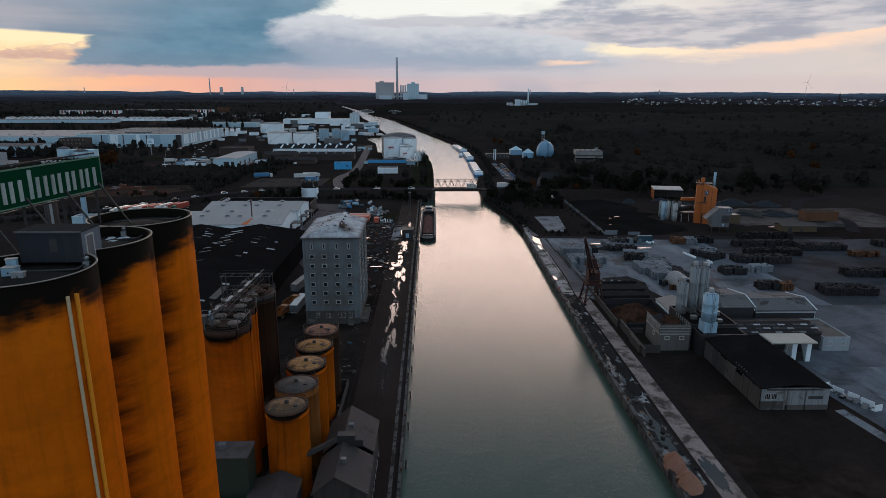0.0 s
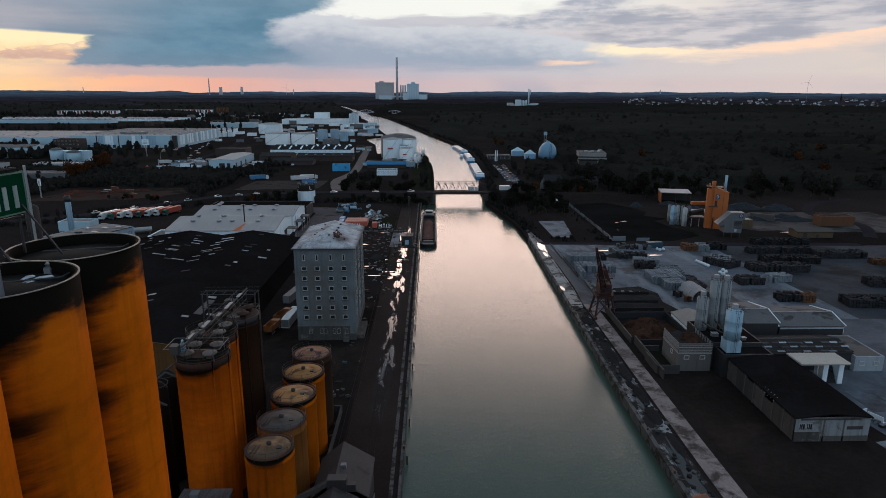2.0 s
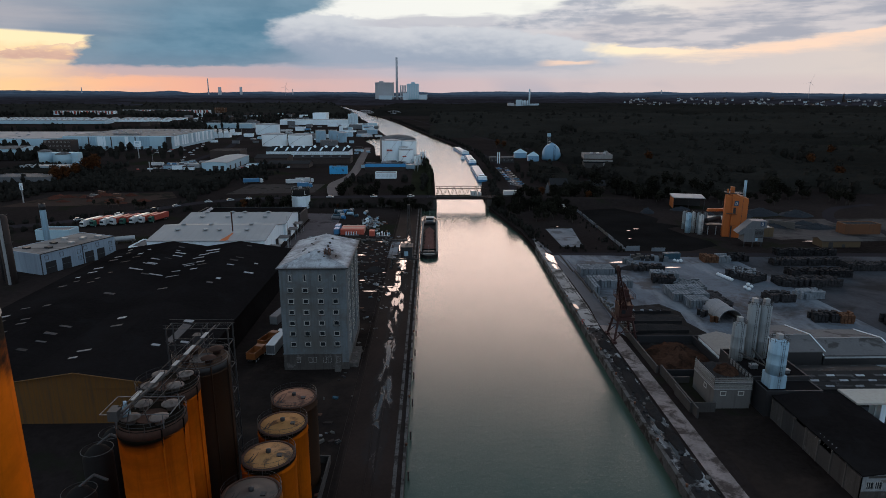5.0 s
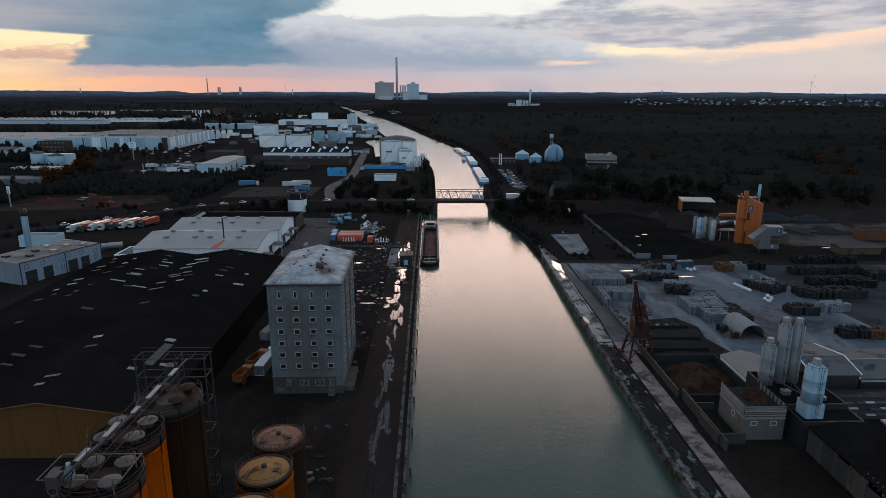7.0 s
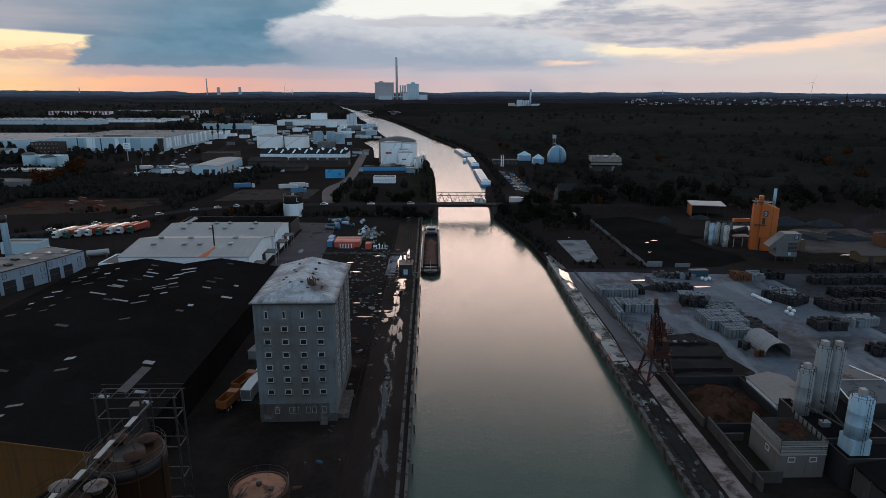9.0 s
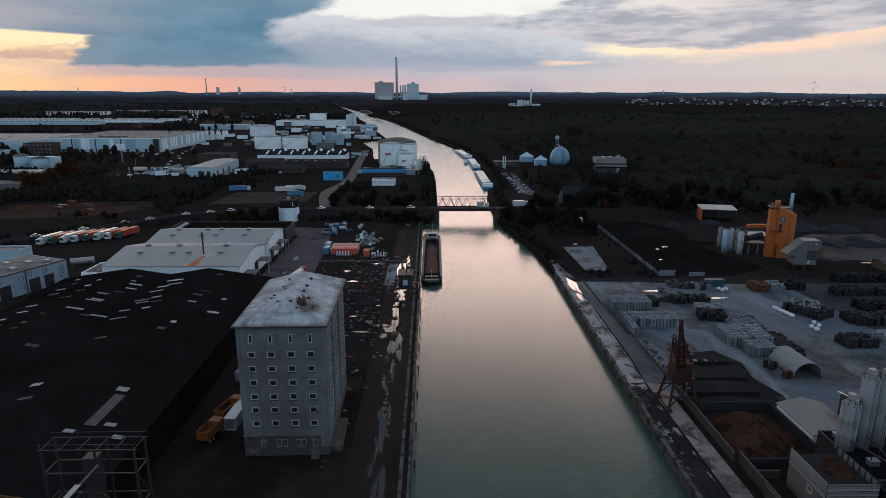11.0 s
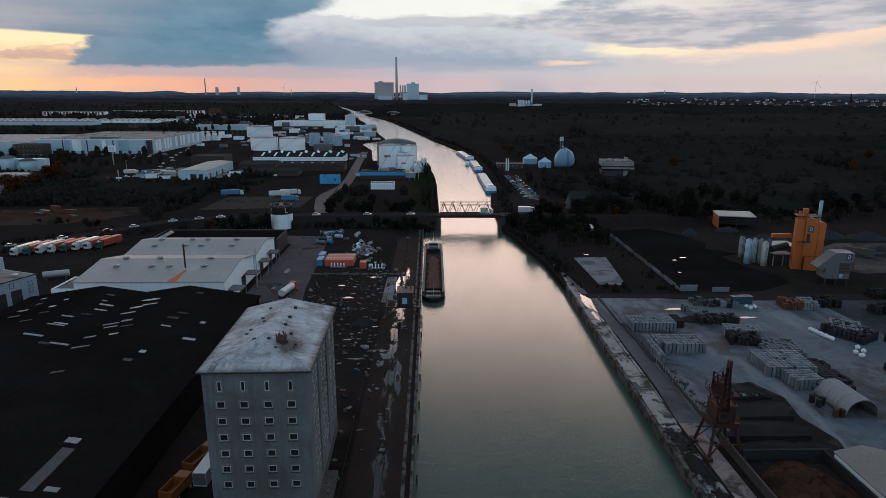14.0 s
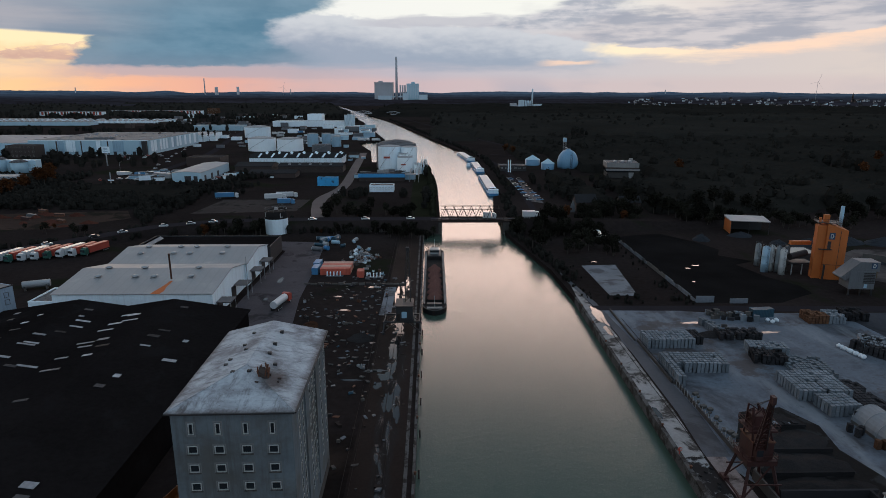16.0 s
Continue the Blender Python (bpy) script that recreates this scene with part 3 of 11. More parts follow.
def mesh_of(name, bm, material):
    me = bpy.data.meshes.new(name)
    bm.to_mesh(me)
    bm.free()
    for m in material if isinstance(material, (list, tuple)) else [material]:
        me.materials.append(m)
    return me


def part(name, bm, material, parent, label=""):
    """Links a bmesh as one mesh object under a thing or a part."""
    ob = new(name, mesh_of(name, bm, material))
    ob.parent = parent
    return tagged(ob, label)


def same_part(name, me, parent, m=None, label=""):
    """One more part on a mesh that is already there."""
    ob = new(name, me)
    ob.parent = parent
    if m is not None:
        ob.matrix_basis = m
    return tagged(ob, label)


def thing(name, label, category, x=0.0, y=0.0, z=0.0, rz=0.0, group=""):
    ob = new(name)
    ob.matrix_basis = pose(x, y, z, 0, 0, rz)
    return tagged(ob, label, category, group)


def solid(name, bm, material, label, category, x=0.0, y=0.0, z=0.0, rz=0.0, group="", kind=""):
    ob = new(name, mesh_of(name, bm, material))
    ob.matrix_basis = pose(x, y, z, 0, 0, rz)
    return tagged(ob, label, category, group, kind)


def B(*boxes):
    bm = bmesh.new()
    for b in boxes:
        box(bm, *b)
    return bm


def facade(w, h, holes, t=0.35):
    """A wall from x 0 to w and z 0 to h, front at y 0, back at y t, with real openings (x0, x1, z0, z1)."""
    bm = bmesh.new()
    xs = sorted({0.0, w, *[a for q in holes for a in q[:2]]})
    zs = sorted({0.0, h, *[a for q in holes for a in q[2:]]})
    grid = {}

    def v(x, y, z):
        k = (round(x, 4), y, round(z, 4))
        if k not in grid:
            grid[k] = bm.verts.new((x, y, z))
        return grid[k]

    for x0, x1 in zip(xs, xs[1:]):
        for z0, z1 in zip(zs, zs[1:]):
            cx, cz = (x0 + x1) / 2, (z0 + z1) / 2
            if any(q[0] < cx < q[1] and q[2] < cz < q[3] for q in holes):
                continue
            bm.faces.new((v(x0, 0, z0), v(x1, 0, z0), v(x1, 0, z1), v(x0, 0, z1)))
            bm.faces.new((v(x0, t, z1), v(x1, t, z1), v(x1, t, z0), v(x0, t, z0)))
    for x0, x1, z0, z1 in holes:
        for a, b in (((x0, z0), (x1, z0)), ((x1, z0), (x1, z1)), ((x1, z1), (x0, z1)), ((x0, z1), (x0, z0))):
            f = [bm.verts.new(p) for p in ((a[0], 0, a[1]), (b[0], 0, b[1]), (b[0], t, b[1]), (a[0], t, a[1]))]
            bm.faces.new(f[::-1])
    bm.normal_update()
    return bm


_frames = {}


def window(parent, m, w, h, material=None, proud=0.10, bars=1, pane=None, border=0.12):
    """A window as a part: surround, glazing bars and pane, centred on m, facing local -y."""
    key = (w, h, material, bars, pane, border, proud)
    if key not in _frames:
        bm = B((-w / 2 - border, w / 2 + border, -proud, 0.1, -h / 2 - border, -h / 2), (-w / 2 - border, w / 2 + border, -proud, 0.1, h / 2, h / 2 + border),
               (-w / 2 - border, -w / 2, -proud, 0.1, -h / 2, h / 2), (w / 2, w / 2 + border, -proud, 0.1, -h / 2, h / 2))
        for i in range(bars):
            x = -w / 2 + w * (i + 1) / (bars + 1)
            box(bm, x - 0.03, x + 0.03, 0.06, 0.12, -h / 2, h / 2)
        _frames[key] = (mesh_of("frame", bm, material or M_FRAME), mesh_of("pane", B((-w / 2, w / 2, 0.13, 0.16, -h / 2, h / 2)), pane or M_GLASS))
    a, b = _frames[key]
    win = same_part("window", a, parent, m)
    same_part("pane", b, win)
    return win


def gable_roof(bm, x0, x1, y0, y1, eave, ridge, along="x", over=0.4, thick=0.25, at=0.5):
    """A two-pitched roof with thickness and overhang."""
    if along == "x":
        ym = y0 + (y1 - y0) * at
        pts = [(y0 - over, eave - (ridge - eave) * over / (ym - y0)), (ym, ridge), (y1 + over, eave - (ridge - eave) * over / (y1 - ym))]
        sec = [(p, q) for p, q in pts] + [(p, q + thick) for p, q in pts[::-1]]
        ends = [[bm.verts.new((x, p, q)) for p, q in sec] for x in (x0 - over, x1 + over)]
    else:
        xm = x0 + (x1 - x0) * at
        pts = [(x0 - over, eave - (ridge - eave) * over / (xm - x0)), (xm, ridge), (x1 + over, eave - (ridge - eave) * over / (x1 - xm))]
        sec = [(p, q) for p, q in pts] + [(p, q + thick) for p, q in pts[::-1]]
        ends = [[bm.verts.new((p, y, q)) for p, q in sec] for y in (y0 - over, y1 + over)]
    a, b = ends
    n = len(sec)
    for i in range(n):
        j = (i + 1) % n
        bm.faces.new((a[i], a[j], b[j], b[i]))
    for e in (a, b):
        bm.faces.new((e[0], e[1], e[4], e[5])), bm.faces.new((e[1], e[2], e[3], e[4]))
    bmesh.ops.recalc_face_normals(bm, faces=bm.faces)


def hall_body(bm, x0, x1, y0, y1, eave, ridge, along="x", at=0.5):
    """Walls up to a gable."""
    if along == "x":
        ym = y0 + (y1 - y0) * at
        ring = [(x0, y0), (x1, y0), (x1, ym), (x1, y1), (x0, y1), (x0, ym)]
        hs = [eave, eave, ridge, eave, eave, ridge]
    else:
        xm = x0 + (x1 - x0) * at
        ring = [(x0, y0), (xm, y0), (x1, y0), (x1, y1), (xm, y1), (x0, y1)]
        hs = [eave, ridge, eave, eave, ridge, eave]
    prism(bm, ring, 0, hs, top=False)


def hall(name, label, category, x0, x1, y0, y1, eave, ridge, along="x", wall=None, roof=None, over=0.4, at=0.5, group="", doors=(), vents=0, sky=0):
    """A shed: gabled walls, roof, and doors given as (side, along, width, height)."""
    cx, cy = (x0 + x1) / 2, (y0 + y1) / 2
    t = thing(name, label, category, cx, cy, 0, 0, group)
    X0, X1, Y0, Y1 = x0 - cx, x1 - cx, y0 - cy, y1 - cy
    bm = bmesh.new()
    hall_body(bm, X0, X1, Y0, Y1, eave, ridge, along, at)
    part("wall", bm, wall or M_WHITE, t)
    bm = bmesh.new()
    gable_roof(bm, X0, X1, Y0, Y1, eave, ridge, along, over, 0.22, at)
    part("roof", bm, roof or M_WHITEROOF, t)
    for side, u, w, h in doors:
        if side == "s":
            d = B((X0 + u - w / 2, X0 + u + w / 2, Y0 - 0.12, Y0 + 0.05, 0, h))
        elif side == "e":
            d = B((X1 - 0.05, X1 + 0.12, Y0 + u - w / 2, Y0 + u + w / 2, 0, h))
        else:
            d = B((X0 - 0.12, X0 + 0.05, Y0 + u - w / 2, Y0 + u + w / 2, 0, h))
        part("door", d, M_DARK, t, "dark roller door")
    for i in range(vents):
        u = (i + 0.5) / vents
        if along == "x":
            bx, by = X0 + (X1 - X0) * u, Y0 + (Y1 - Y0) * at - 1.2
        else:
            bx, by = X0 + (X1 - X0) * at + 1.2, Y0 + (Y1 - Y0) * u
        bm = bmesh.new()
        lathe(bm, [(0.7, ridge - 0.2), (0.7, ridge + 0.5), (0.95, ridge + 0.5), (0.4, ridge + 0.95), (0, ridge + 1.0)], 10, bx, by)
        part("roof_vent", bm, M_STEEL, t)
    return t


def flat_block(name, label, category, x0, x1, y0, y1, h, wall=None, roof=None, parapet=0.4, rows=0, step=4.0, win=(1.6, 1.3), sides="s", group="", z=0.0):
    """A flat-roofed building with storeys of windows."""
    cx, cy = (x0 + x1) / 2, (y0 + y1) / 2
    t = thing(name, label, category, cx, cy, z, 0, group)
    X, Y = (x1 - x0) / 2, (y1 - y0) / 2
    ring = [(-X, -Y), (X, -Y), (X, Y), (-X, Y)]
    bm = bmesh.new()
    prism(bm, ring, 0, h, top=False)
    inner = [(-X + 0.35, -Y + 0.35), (X - 0.35, -Y + 0.35), (X - 0.35, Y - 0.35), (-X + 0.35, Y - 0.35)]
    prism(bm, inner[::-1], h - parapet, h, top=False)
    o = [bm.verts.new((*p, h)) for p in ring]
    q = [bm.verts.new((*p, h)) for p in inner]
    for i in range(4):
        bm.faces.new((o[i], o[(i + 1) % 4], q[(i + 1) % 4], q[i]))
    part("wall", bm, wall or M_WHITE, t)
    part("roof", B((-X + 0.3, X - 0.3, -Y + 0.3, Y - 0.3, h - parapet - 0.3, h - parapet)), roof or M_GREYROOF, t)
    for s in sides:
        if not rows:
            break
        length = 2 * X if s == "s" else 2 * Y
        k = max(1, int(length / step))
        for i in range(k):
            u = -length / 2 + length * (i + 0.5) / k
            for j in range(rows):
                zz = h * (j + 0.55) / rows
                if s == "s":
                    window(t, pose(u, -Y - 0.05, zz), *win)
                elif s == "e":
                    window(t, pose(X + 0.05, u, zz, 0, 0, 90), *win)
                else:
                    window(t, pose(-X - 0.05, u, zz, 0, 0, -90), *win)
    return t


def heap(name, label, material, x, y, rx, ry, h, n=40, seed=1, category="heap", group=""):
    """A loose heap with an uneven crest."""
    bm = bmesh.new()
    rings = 9
    vs = []
    for j in range(rings + 1):
        f = j / rings
        row = []
        for i in range(n):
            a = 2 * math.pi * i / n
            k = 1 + 0.16 * noise.noise(Vector((math.cos(a) * 1.5 + seed * 7.3, math.sin(a) * 1.5, 0)))
            r = (1 - f) * k
            px, py = rx * r * math.cos(a), ry * r * math.sin(a)
            zz = h * (f ** 0.85) * (1 + 0.25 * noise.noise(Vector((px * 0.25 + seed, py * 0.25, seed)))) + (0.16 + 0.10 * h) * noise.noise(Vector((px * 0.9, py * 0.9, seed * 3.0))) + 0.12 * noise.noise(Vector((px * 2.6, py * 2.6, seed)))
            row.append(bm.verts.new((px, py, -0.15 if j == 0 else max(0.02, zz))))
        vs.append(row)
    for a, b in zip(vs, vs[1:]):
        for i in range(n):
            f = bm.faces.new((a[i], a[(i + 1) % n], b[(i + 1) % n], b[i]))
            f.smooth = h < 1.5
    bm.faces.new(vs[-1])
    return solid(name, bm, material, label, category, x, y, 0, 0, group)


def lerp_table(table, y):
    if y <= table[0][0]:
        return table[0][1]
    for (a, p), (b, q) in zip(table, table[1:]):
        if y <= b:
            return p + (q - p) * (y - a) / (b - a)
    return table[-1][1]

# ---- ground, canal, roads ----
WATER_Z = -2.0
LEFT_BANK = [(-300, -5.0), (405, -5.1), (408, 2.5), (430, 3.6), (560, 3.4), (700, -3.5), (712, -11.5), (722, -60), (840, -72), (950, -98), (995, -92), (1005, -68), (1020, -68),
             (1545, -153), (2300, -300), (3780, -583), (4300, -690)]
RIGHT_BANK = [(-300, 43.2), (150, 45.0), (300, 47.4), (335, 45.8), (400, 36.0), (470, 36.5), (511, 40.5), (519, 47.0), (625, 47.5), (735, 47.2), (840, 36), (1070, -5), (1545, -84), (2355, -254), (3780, -565), (4300, -680)]


def build_ground():
    levels = sorted({y for y, _ in LEFT_BANK + RIGHT_BANK if y < 4200} | {-300 + 40 * i for i in range(30)} | {900 + 150 * i for i in range(22)})
    levels = [y for y in levels if y <= 4150] + [4200, 4700]
    bm = bmesh.new()
    rows = []
    for y in levels:
        xl, xr = lerp_table(LEFT_BANK, y), lerp_table(RIGHT_BANK, y)
        if y >= 4150:
            xl = xr = (xl + xr) / 2
        left = [-4200, -1500, -600, -250, -120, -60, xl] if xl > -55 else [-4200, -1900, -1300, -900, xl - 200, xl - 60, xl]
        right = [xr, xr + 40, xr + 120, xr + 300, xr + 700, xr + 1700, 4200]
        rows.append(([bm.verts.new((x, y, 0)) for x in left], [bm.verts.new((x, y, 0)) for x in right],
                     bm.verts.new((xl, y, -5)), bm.verts.new((xr, y, -5))))
    for (la, ra, da, ea), (lb, rb, db, eb) in zip(rows, rows[1:]):
        for a, b in ((la, lb), (ra, rb)):
            for i in range(len(a) - 1):
                bm.faces.new((a[i], a[i + 1], b[i + 1], b[i]))
        bm.faces.new((la[-1], da, db, lb[-1])), bm.faces.new((ea, ra[0], rb[0], eb))
    solid("ground", bm, M_GROUND, "dark damp earth and scrub on both sides of the canal", "ground", kind="structure")
    bm = bmesh.new()
    vs = []
    for y in levels:
        vs.append((bm.verts.new((lerp_table(LEFT_BANK, y) - 0.02, y, WATER_Z)), bm.verts.new((lerp_table(RIGHT_BANK, y) + 0.02, y, WATER_Z))))
    for a, b in zip(vs, vs[1:]):
        bm.faces.new((a[0], a[1], b[1], b[0]))
    solid("water", bm, M_WATER, "calm grey-green canal water with fine ripples", "water", kind="structure")


build_ground()


def sheet(name, pts, z, material, label, category="ground", thick=0.1):
    """A paved area over a ring of (x, y), a little above the earth."""
    bm = bmesh.new()
    area = sum(a[0] * b[1] - b[0] * a[1] for a, b in zip(pts, pts[1:] + pts[:1]))
    prism(bm, pts if area > 0 else pts[::-1], z - thick, z)
    return solid(name, bm, material, label, category, kind="structure")


def ribbon(name, line, width, material, label, z_off=0.03, category="road", thick=0.0, side=None):
    """A road along (x, y, z) points, smoothed."""
    pts = [Vector(p) for p in line]
    fine = []
    for i in range(len(pts) - 1):
        p0, p1, p2, p3 = pts[max(i - 1, 0)], pts[i], pts[i + 1], pts[min(i + 2, len(pts) - 1)]
        for k in range(6):
            t = k / 6
            fine.append(0.5 * ((2 * p1) + (p2 - p0) * t + (2 * p0 - 5 * p1 + 4 * p2 - p3) * t * t + (3 * p1 - p0 - 3 * p2 + p3) * t ** 3))
    fine.append(pts[-1])
    bm = bmesh.new()
    prev = None
    for i, p in enumerate(fine):
        d = (fine[min(i + 1, len(fine) - 1)] - fine[max(i - 1, 0)])
        d.z = 0
        d.normalize()
        s = Vector((d.y, -d.x, 0)) * width / 2
        cur = [bm.verts.new(p - s + Vector((0, 0, z_off))), bm.verts.new(p + s + Vector((0, 0, z_off)))]
        if thick:
            q = s * 1.0 + s.normalized() * thick
            cur = [bm.verts.new((p - q).to_2d().to_3d() + Vector((0, 0, 0.0)))] + cur + [bm.verts.new((p + q).to_2d().to_3d())]
        if prev:
            for a in range(len(cur) - 1):
                bm.faces.new((prev[a], prev[a + 1], cur[a + 1], cur[a]))
        prev = cur
    bm.normal_update()
    if side:
        bm.faces.ensure_lookup_table()
        for i, f in enumerate(bm.faces):
            f.material_index = 0 if i % 3 == 1 else 1
    return solid(name, bm, [material, side] if side else material, label, category, kind="structure")


# left quay, yard and street
sheet("pavement", [(-17.2, 60), (-7.2, 60), (-7.2, 400), (-17.2, 400)], 0.012, M_QUAY, "wet black quay strip with puddles beside the canal")
sheet("pavement", [(-5.5, 0), (-4.96, 0), (-5.06, 404), (-5.6, 404)], 0.30, M_COPING, "pale worn concrete coping along the quay", thick=3.0)
sheet("pavement", [(-7.1, 0), (-6.4, 0), (-6.5, 404), (-7.2, 404)], 0.06, M_COPING, "narrow concrete crane-rail beam on the quay")
sheet("road", [(-66, 270), (-44, 225), (-38, 225), (-46.5, 300), (-48, 340), (-50, 368), (-54, 382), (-76, 384), (-80, 376), (-66, 366)], 0.016, mat("works_street_asphalt", (0.07, 0.063, 0.07), 0.9, var=0.4, scale=0.3, big=0.05, patch=0.3, patch_col=(0.03, 0.028, 0.03), patch_scale=0.08, spec=0.05), "damp asphalt works street beside the white hall", "road")
# right quay: coping, coal strip, gravel track, retaining kerb
sheet("pavement", [(44.3, 0), (45.1, 0), (45.8, 150), (48.2, 300), (47.36, 300), (44.94, 150)], 0.30, M_COPING, "pale worn concrete coping along the opposite quay", thick=3.0)
# Bright glints of the puddles are painted in as pale patches.
sheet("pavement", [(45.3, 60), (50.0, 60), (50.6, 205), (46.6, 205), (45.8, 150)], 0.010, mat("coal_dusted_quay_painted_glints", (0.020, 0.019, 0.0195), 0.9, var=0.5, scale=0.3, bump=0.0, patch=0.45, patch_col=(0.27, 0.275, 0.285), patch_scale=0.2, extra=wet(0.53, 0.60, 0.34, zone=(47.2, 3.2, 40, 200))),
      "black coal-dusted quay with puddles and painted pale glints")
sheet("pavement", [(46.7, 205), (50.8, 205), (51.6, 222), (52.0, 262), (51.2, 292), (49.4, 318), (48.2, 300)], 0.012, mat("broken_quay_concrete", (0.24, 0.235, 0.235), 0.85, var=0.5, scale=0.3, big=0.1, bump=0.3, patch=0.62, patch_col=(0.028, 0.026, 0.025), patch_scale=0.16, spec=0.3),
      "broken patchy concrete quay apron")
sheet("road", [(51.2, 60), (55.6, 60), (54.8, 205), (51.0, 205)], 0.018, M_PATH, "pale gravel track along the quay", "road")
sheet("road", [(51.0, 205), (56.0, 205), (56.9, 222), (55.3, 262), (53.2, 296), (48.6, 332), (48.2, 324), (51.6, 292), (52.4, 262), (52.2, 222)], 0.020, mat("blue_grey_worn_asphalt", (0.072, 0.076, 0.087), 0.85, var=0.35, scale=0.3, big=0.05, patch=0.35, patch_col=(0.045, 0.047, 0.054), patch_scale=0.06, spec=0.15), "grey asphalt quay road", "road")
sheet("pavement", [(54.8, 200), (56.5, 196), (78, 196), (79, 190), (134, 190), (128, 284), (92, 284), (54, 291), (52, 262)], 0.014, M_YARD, "pale blue-grey concrete storage yard")
sheet("pavement", [(55.8, 190), (79, 190), (81, 198), (78.5, 207), (80, 216), (76, 224), (66, 222), (61, 213), (57.5, 207)], 0.019, mat("coal_dusted_concrete", (0.015, 0.0138, 0.0135), 0.95, var=0.5, scale=0.4, big=0.1, bump=0.2, patch=0.4, patch_col=(0.030, 0.030, 0.031), patch_scale=0.15, spec=0.03), "coal-dusted concrete round the storage bays")
sheet("pavement", [(134, 190), (260, 190), (260, 284), (128, 284)], 0.010, mat("dark_worn_yard_asphalt", (0.050, 0.053, 0.062), 0.95, var=0.45, scale=0.25, big=0.035, patch=0.5, patch_col=(0.022, 0.022, 0.024), patch_scale=0.04, soft=0.06, spec=0.05), "dark worn asphalt at the back of the yard")
sheet("pavement", [(93.2, 128), (98.5, 96), (240, 96), (240, 190), (97, 190)], 0.006, mat("dull_worn_concrete_yard", (0.098, 0.110, 0.132), 0.9, var=0.45, scale=0.25, big=0.035, bump=0.1, patch=0.5, patch_col=(0.055, 0.058, 0.066), patch_scale=0.05, soft=0.06, spec=0.1), "pale concrete yard behind the sheds")
sheet("road", [(50, 287.5), (170, 284), (200, 283), (200, 289), (50, 292)], 0.022, M_ROAD, "dark works road across the yard", "road")
sheet("pavement", [(59.3, 340), (73.2, 341), (69.7, 301.5), (60.1, 302.6)], 0.15, M_SLAB, "bare pale concrete slab in the scrub", thick=0.25)
sheet("pavement", [(160, 322), (168, 315), (178, 316.5), (190, 311), (215, 312), (260, 308), (260, 365), (188, 365), (170, 352), (166, 336)], 0.008, mat("dark_gravel_yard", (0.066, 0.060, 0.060), 0.9, var=0.5, scale=0.1, big=0.03, bump=0.2, patch=0.55, patch_col=(0.018, 0.0165, 0.016), patch_scale=0.045, soft=0.05, spec=0.03), "dark gravel yard round the mixing plant")

M_COALGROUND = mat("coal_black_earth", (0.0185, 0.0146, 0.0135), 0.95, var=0.7, scale=0.2, big=0.04, bump=0.25, patch=0.35, patch_col=(0.036, 0.026, 0.022), patch_scale=0.06, soft=0.08, spec=0.0)
sheet("lot", [(57.6, 56), (99, 56), (97, 96), (92.6, 127), (92, 151), (57.6, 151)], 0.004, M_COALGROUND, "coal-black trampled earth round the coal shed")
sheet("lot", [(-62, 56), (-17.3, 56), (-17.3, 214), (-40, 216), (-62, 150)], 0.004, M_COALGROUND, "coal-black works yard between the tanks")
sheet("lot", [(-262, 405), (-250, 452), (-180, 462), (-168, 440), (-196, 412)], 0.01, mat("bare_brown_soil", (0.046, 0.032, 0.027), 0.95, var=0.5, scale=0.1, big=0.03, bump=0.2, patch=0.4, patch_col=(0.022, 0.02, 0.016), patch_scale=0.05, spec=0.0), "bare brown soil lot beyond the road")
sheet("lot", [(-140, 452), (-136, 500), (-80, 500), (-81, 460)], 0.01, mat("gravel_lorry_lot", (0.058, 0.048, 0.045), 0.95, var=0.4, scale=0.1, big=0.04, bump=0.2, patch=0.4, patch_col=(0.03, 0.027, 0.025), patch_scale=0.08, spec=0.0), "gravel lorry park beyond the road")

# embankment road with the bridge
ROAD_LINE = [(-420, 285, 0), (-300, 312, 0.3), (-235, 335, 1.0), (-194, 352, 1.6), (-165, 378, 2.2), (-140, 402, 3.0), (-110, 412, 3.8), (-70, 413, 4.6), (-30, 412.5, 5.0), (2, 412, 5.1)]
ribbon("road", ROAD_LINE, 9.0, M_ROAD, "grey main road on a low embankment", 0.0, "road", 7.0, M_GROUND)
ribbon("road", [(38, 412, 5.1), (70, 412, 4.6), (110, 415, 3.4), (170, 424, 1.5), (260, 440, 0.2)], 7.0, M_GROUND, "dark road leading away among trees", 0.0, "road", 6.0)
ribbon("road", [(-60, 418, 4.6), (-68, 460, 1.5), (-73, 503, 0.2), (-66, 560, 0.2), (-72, 690, 0.2), (-78, 816, 0.2)], 8.0, M_ROADP, "pale side street past the tank farm", 0.05, "road")
ribbon("road", [(62, 418, 4.0), (60, 455, 0.3), (62, 520, 0.2), (66, 640, 0.2), (52, 800, 0.2), (15, 1060, 0.2)], 4.0, M_ROAD, "grey towpath along the canal", 0.05, "road")
ribbon("road", [(66, 800, 0.1), (120, 800, 0.1), (60, 1080, 0.1), (-30, 1560, 0.1), (-200, 2400, 0.1), (-520, 3900, 0.1)], 5.0, M_ROAD, "grey track on the far canal bank", 0.05, "road")
ribbon("road", [(-240, 640, 0.1), (-250, 800, 0.1), (-300, 1050, 0.1), (-380, 1500, 0.1)], 9.0, M_ROAD, "straight industrial estate street", 0.05, "road")


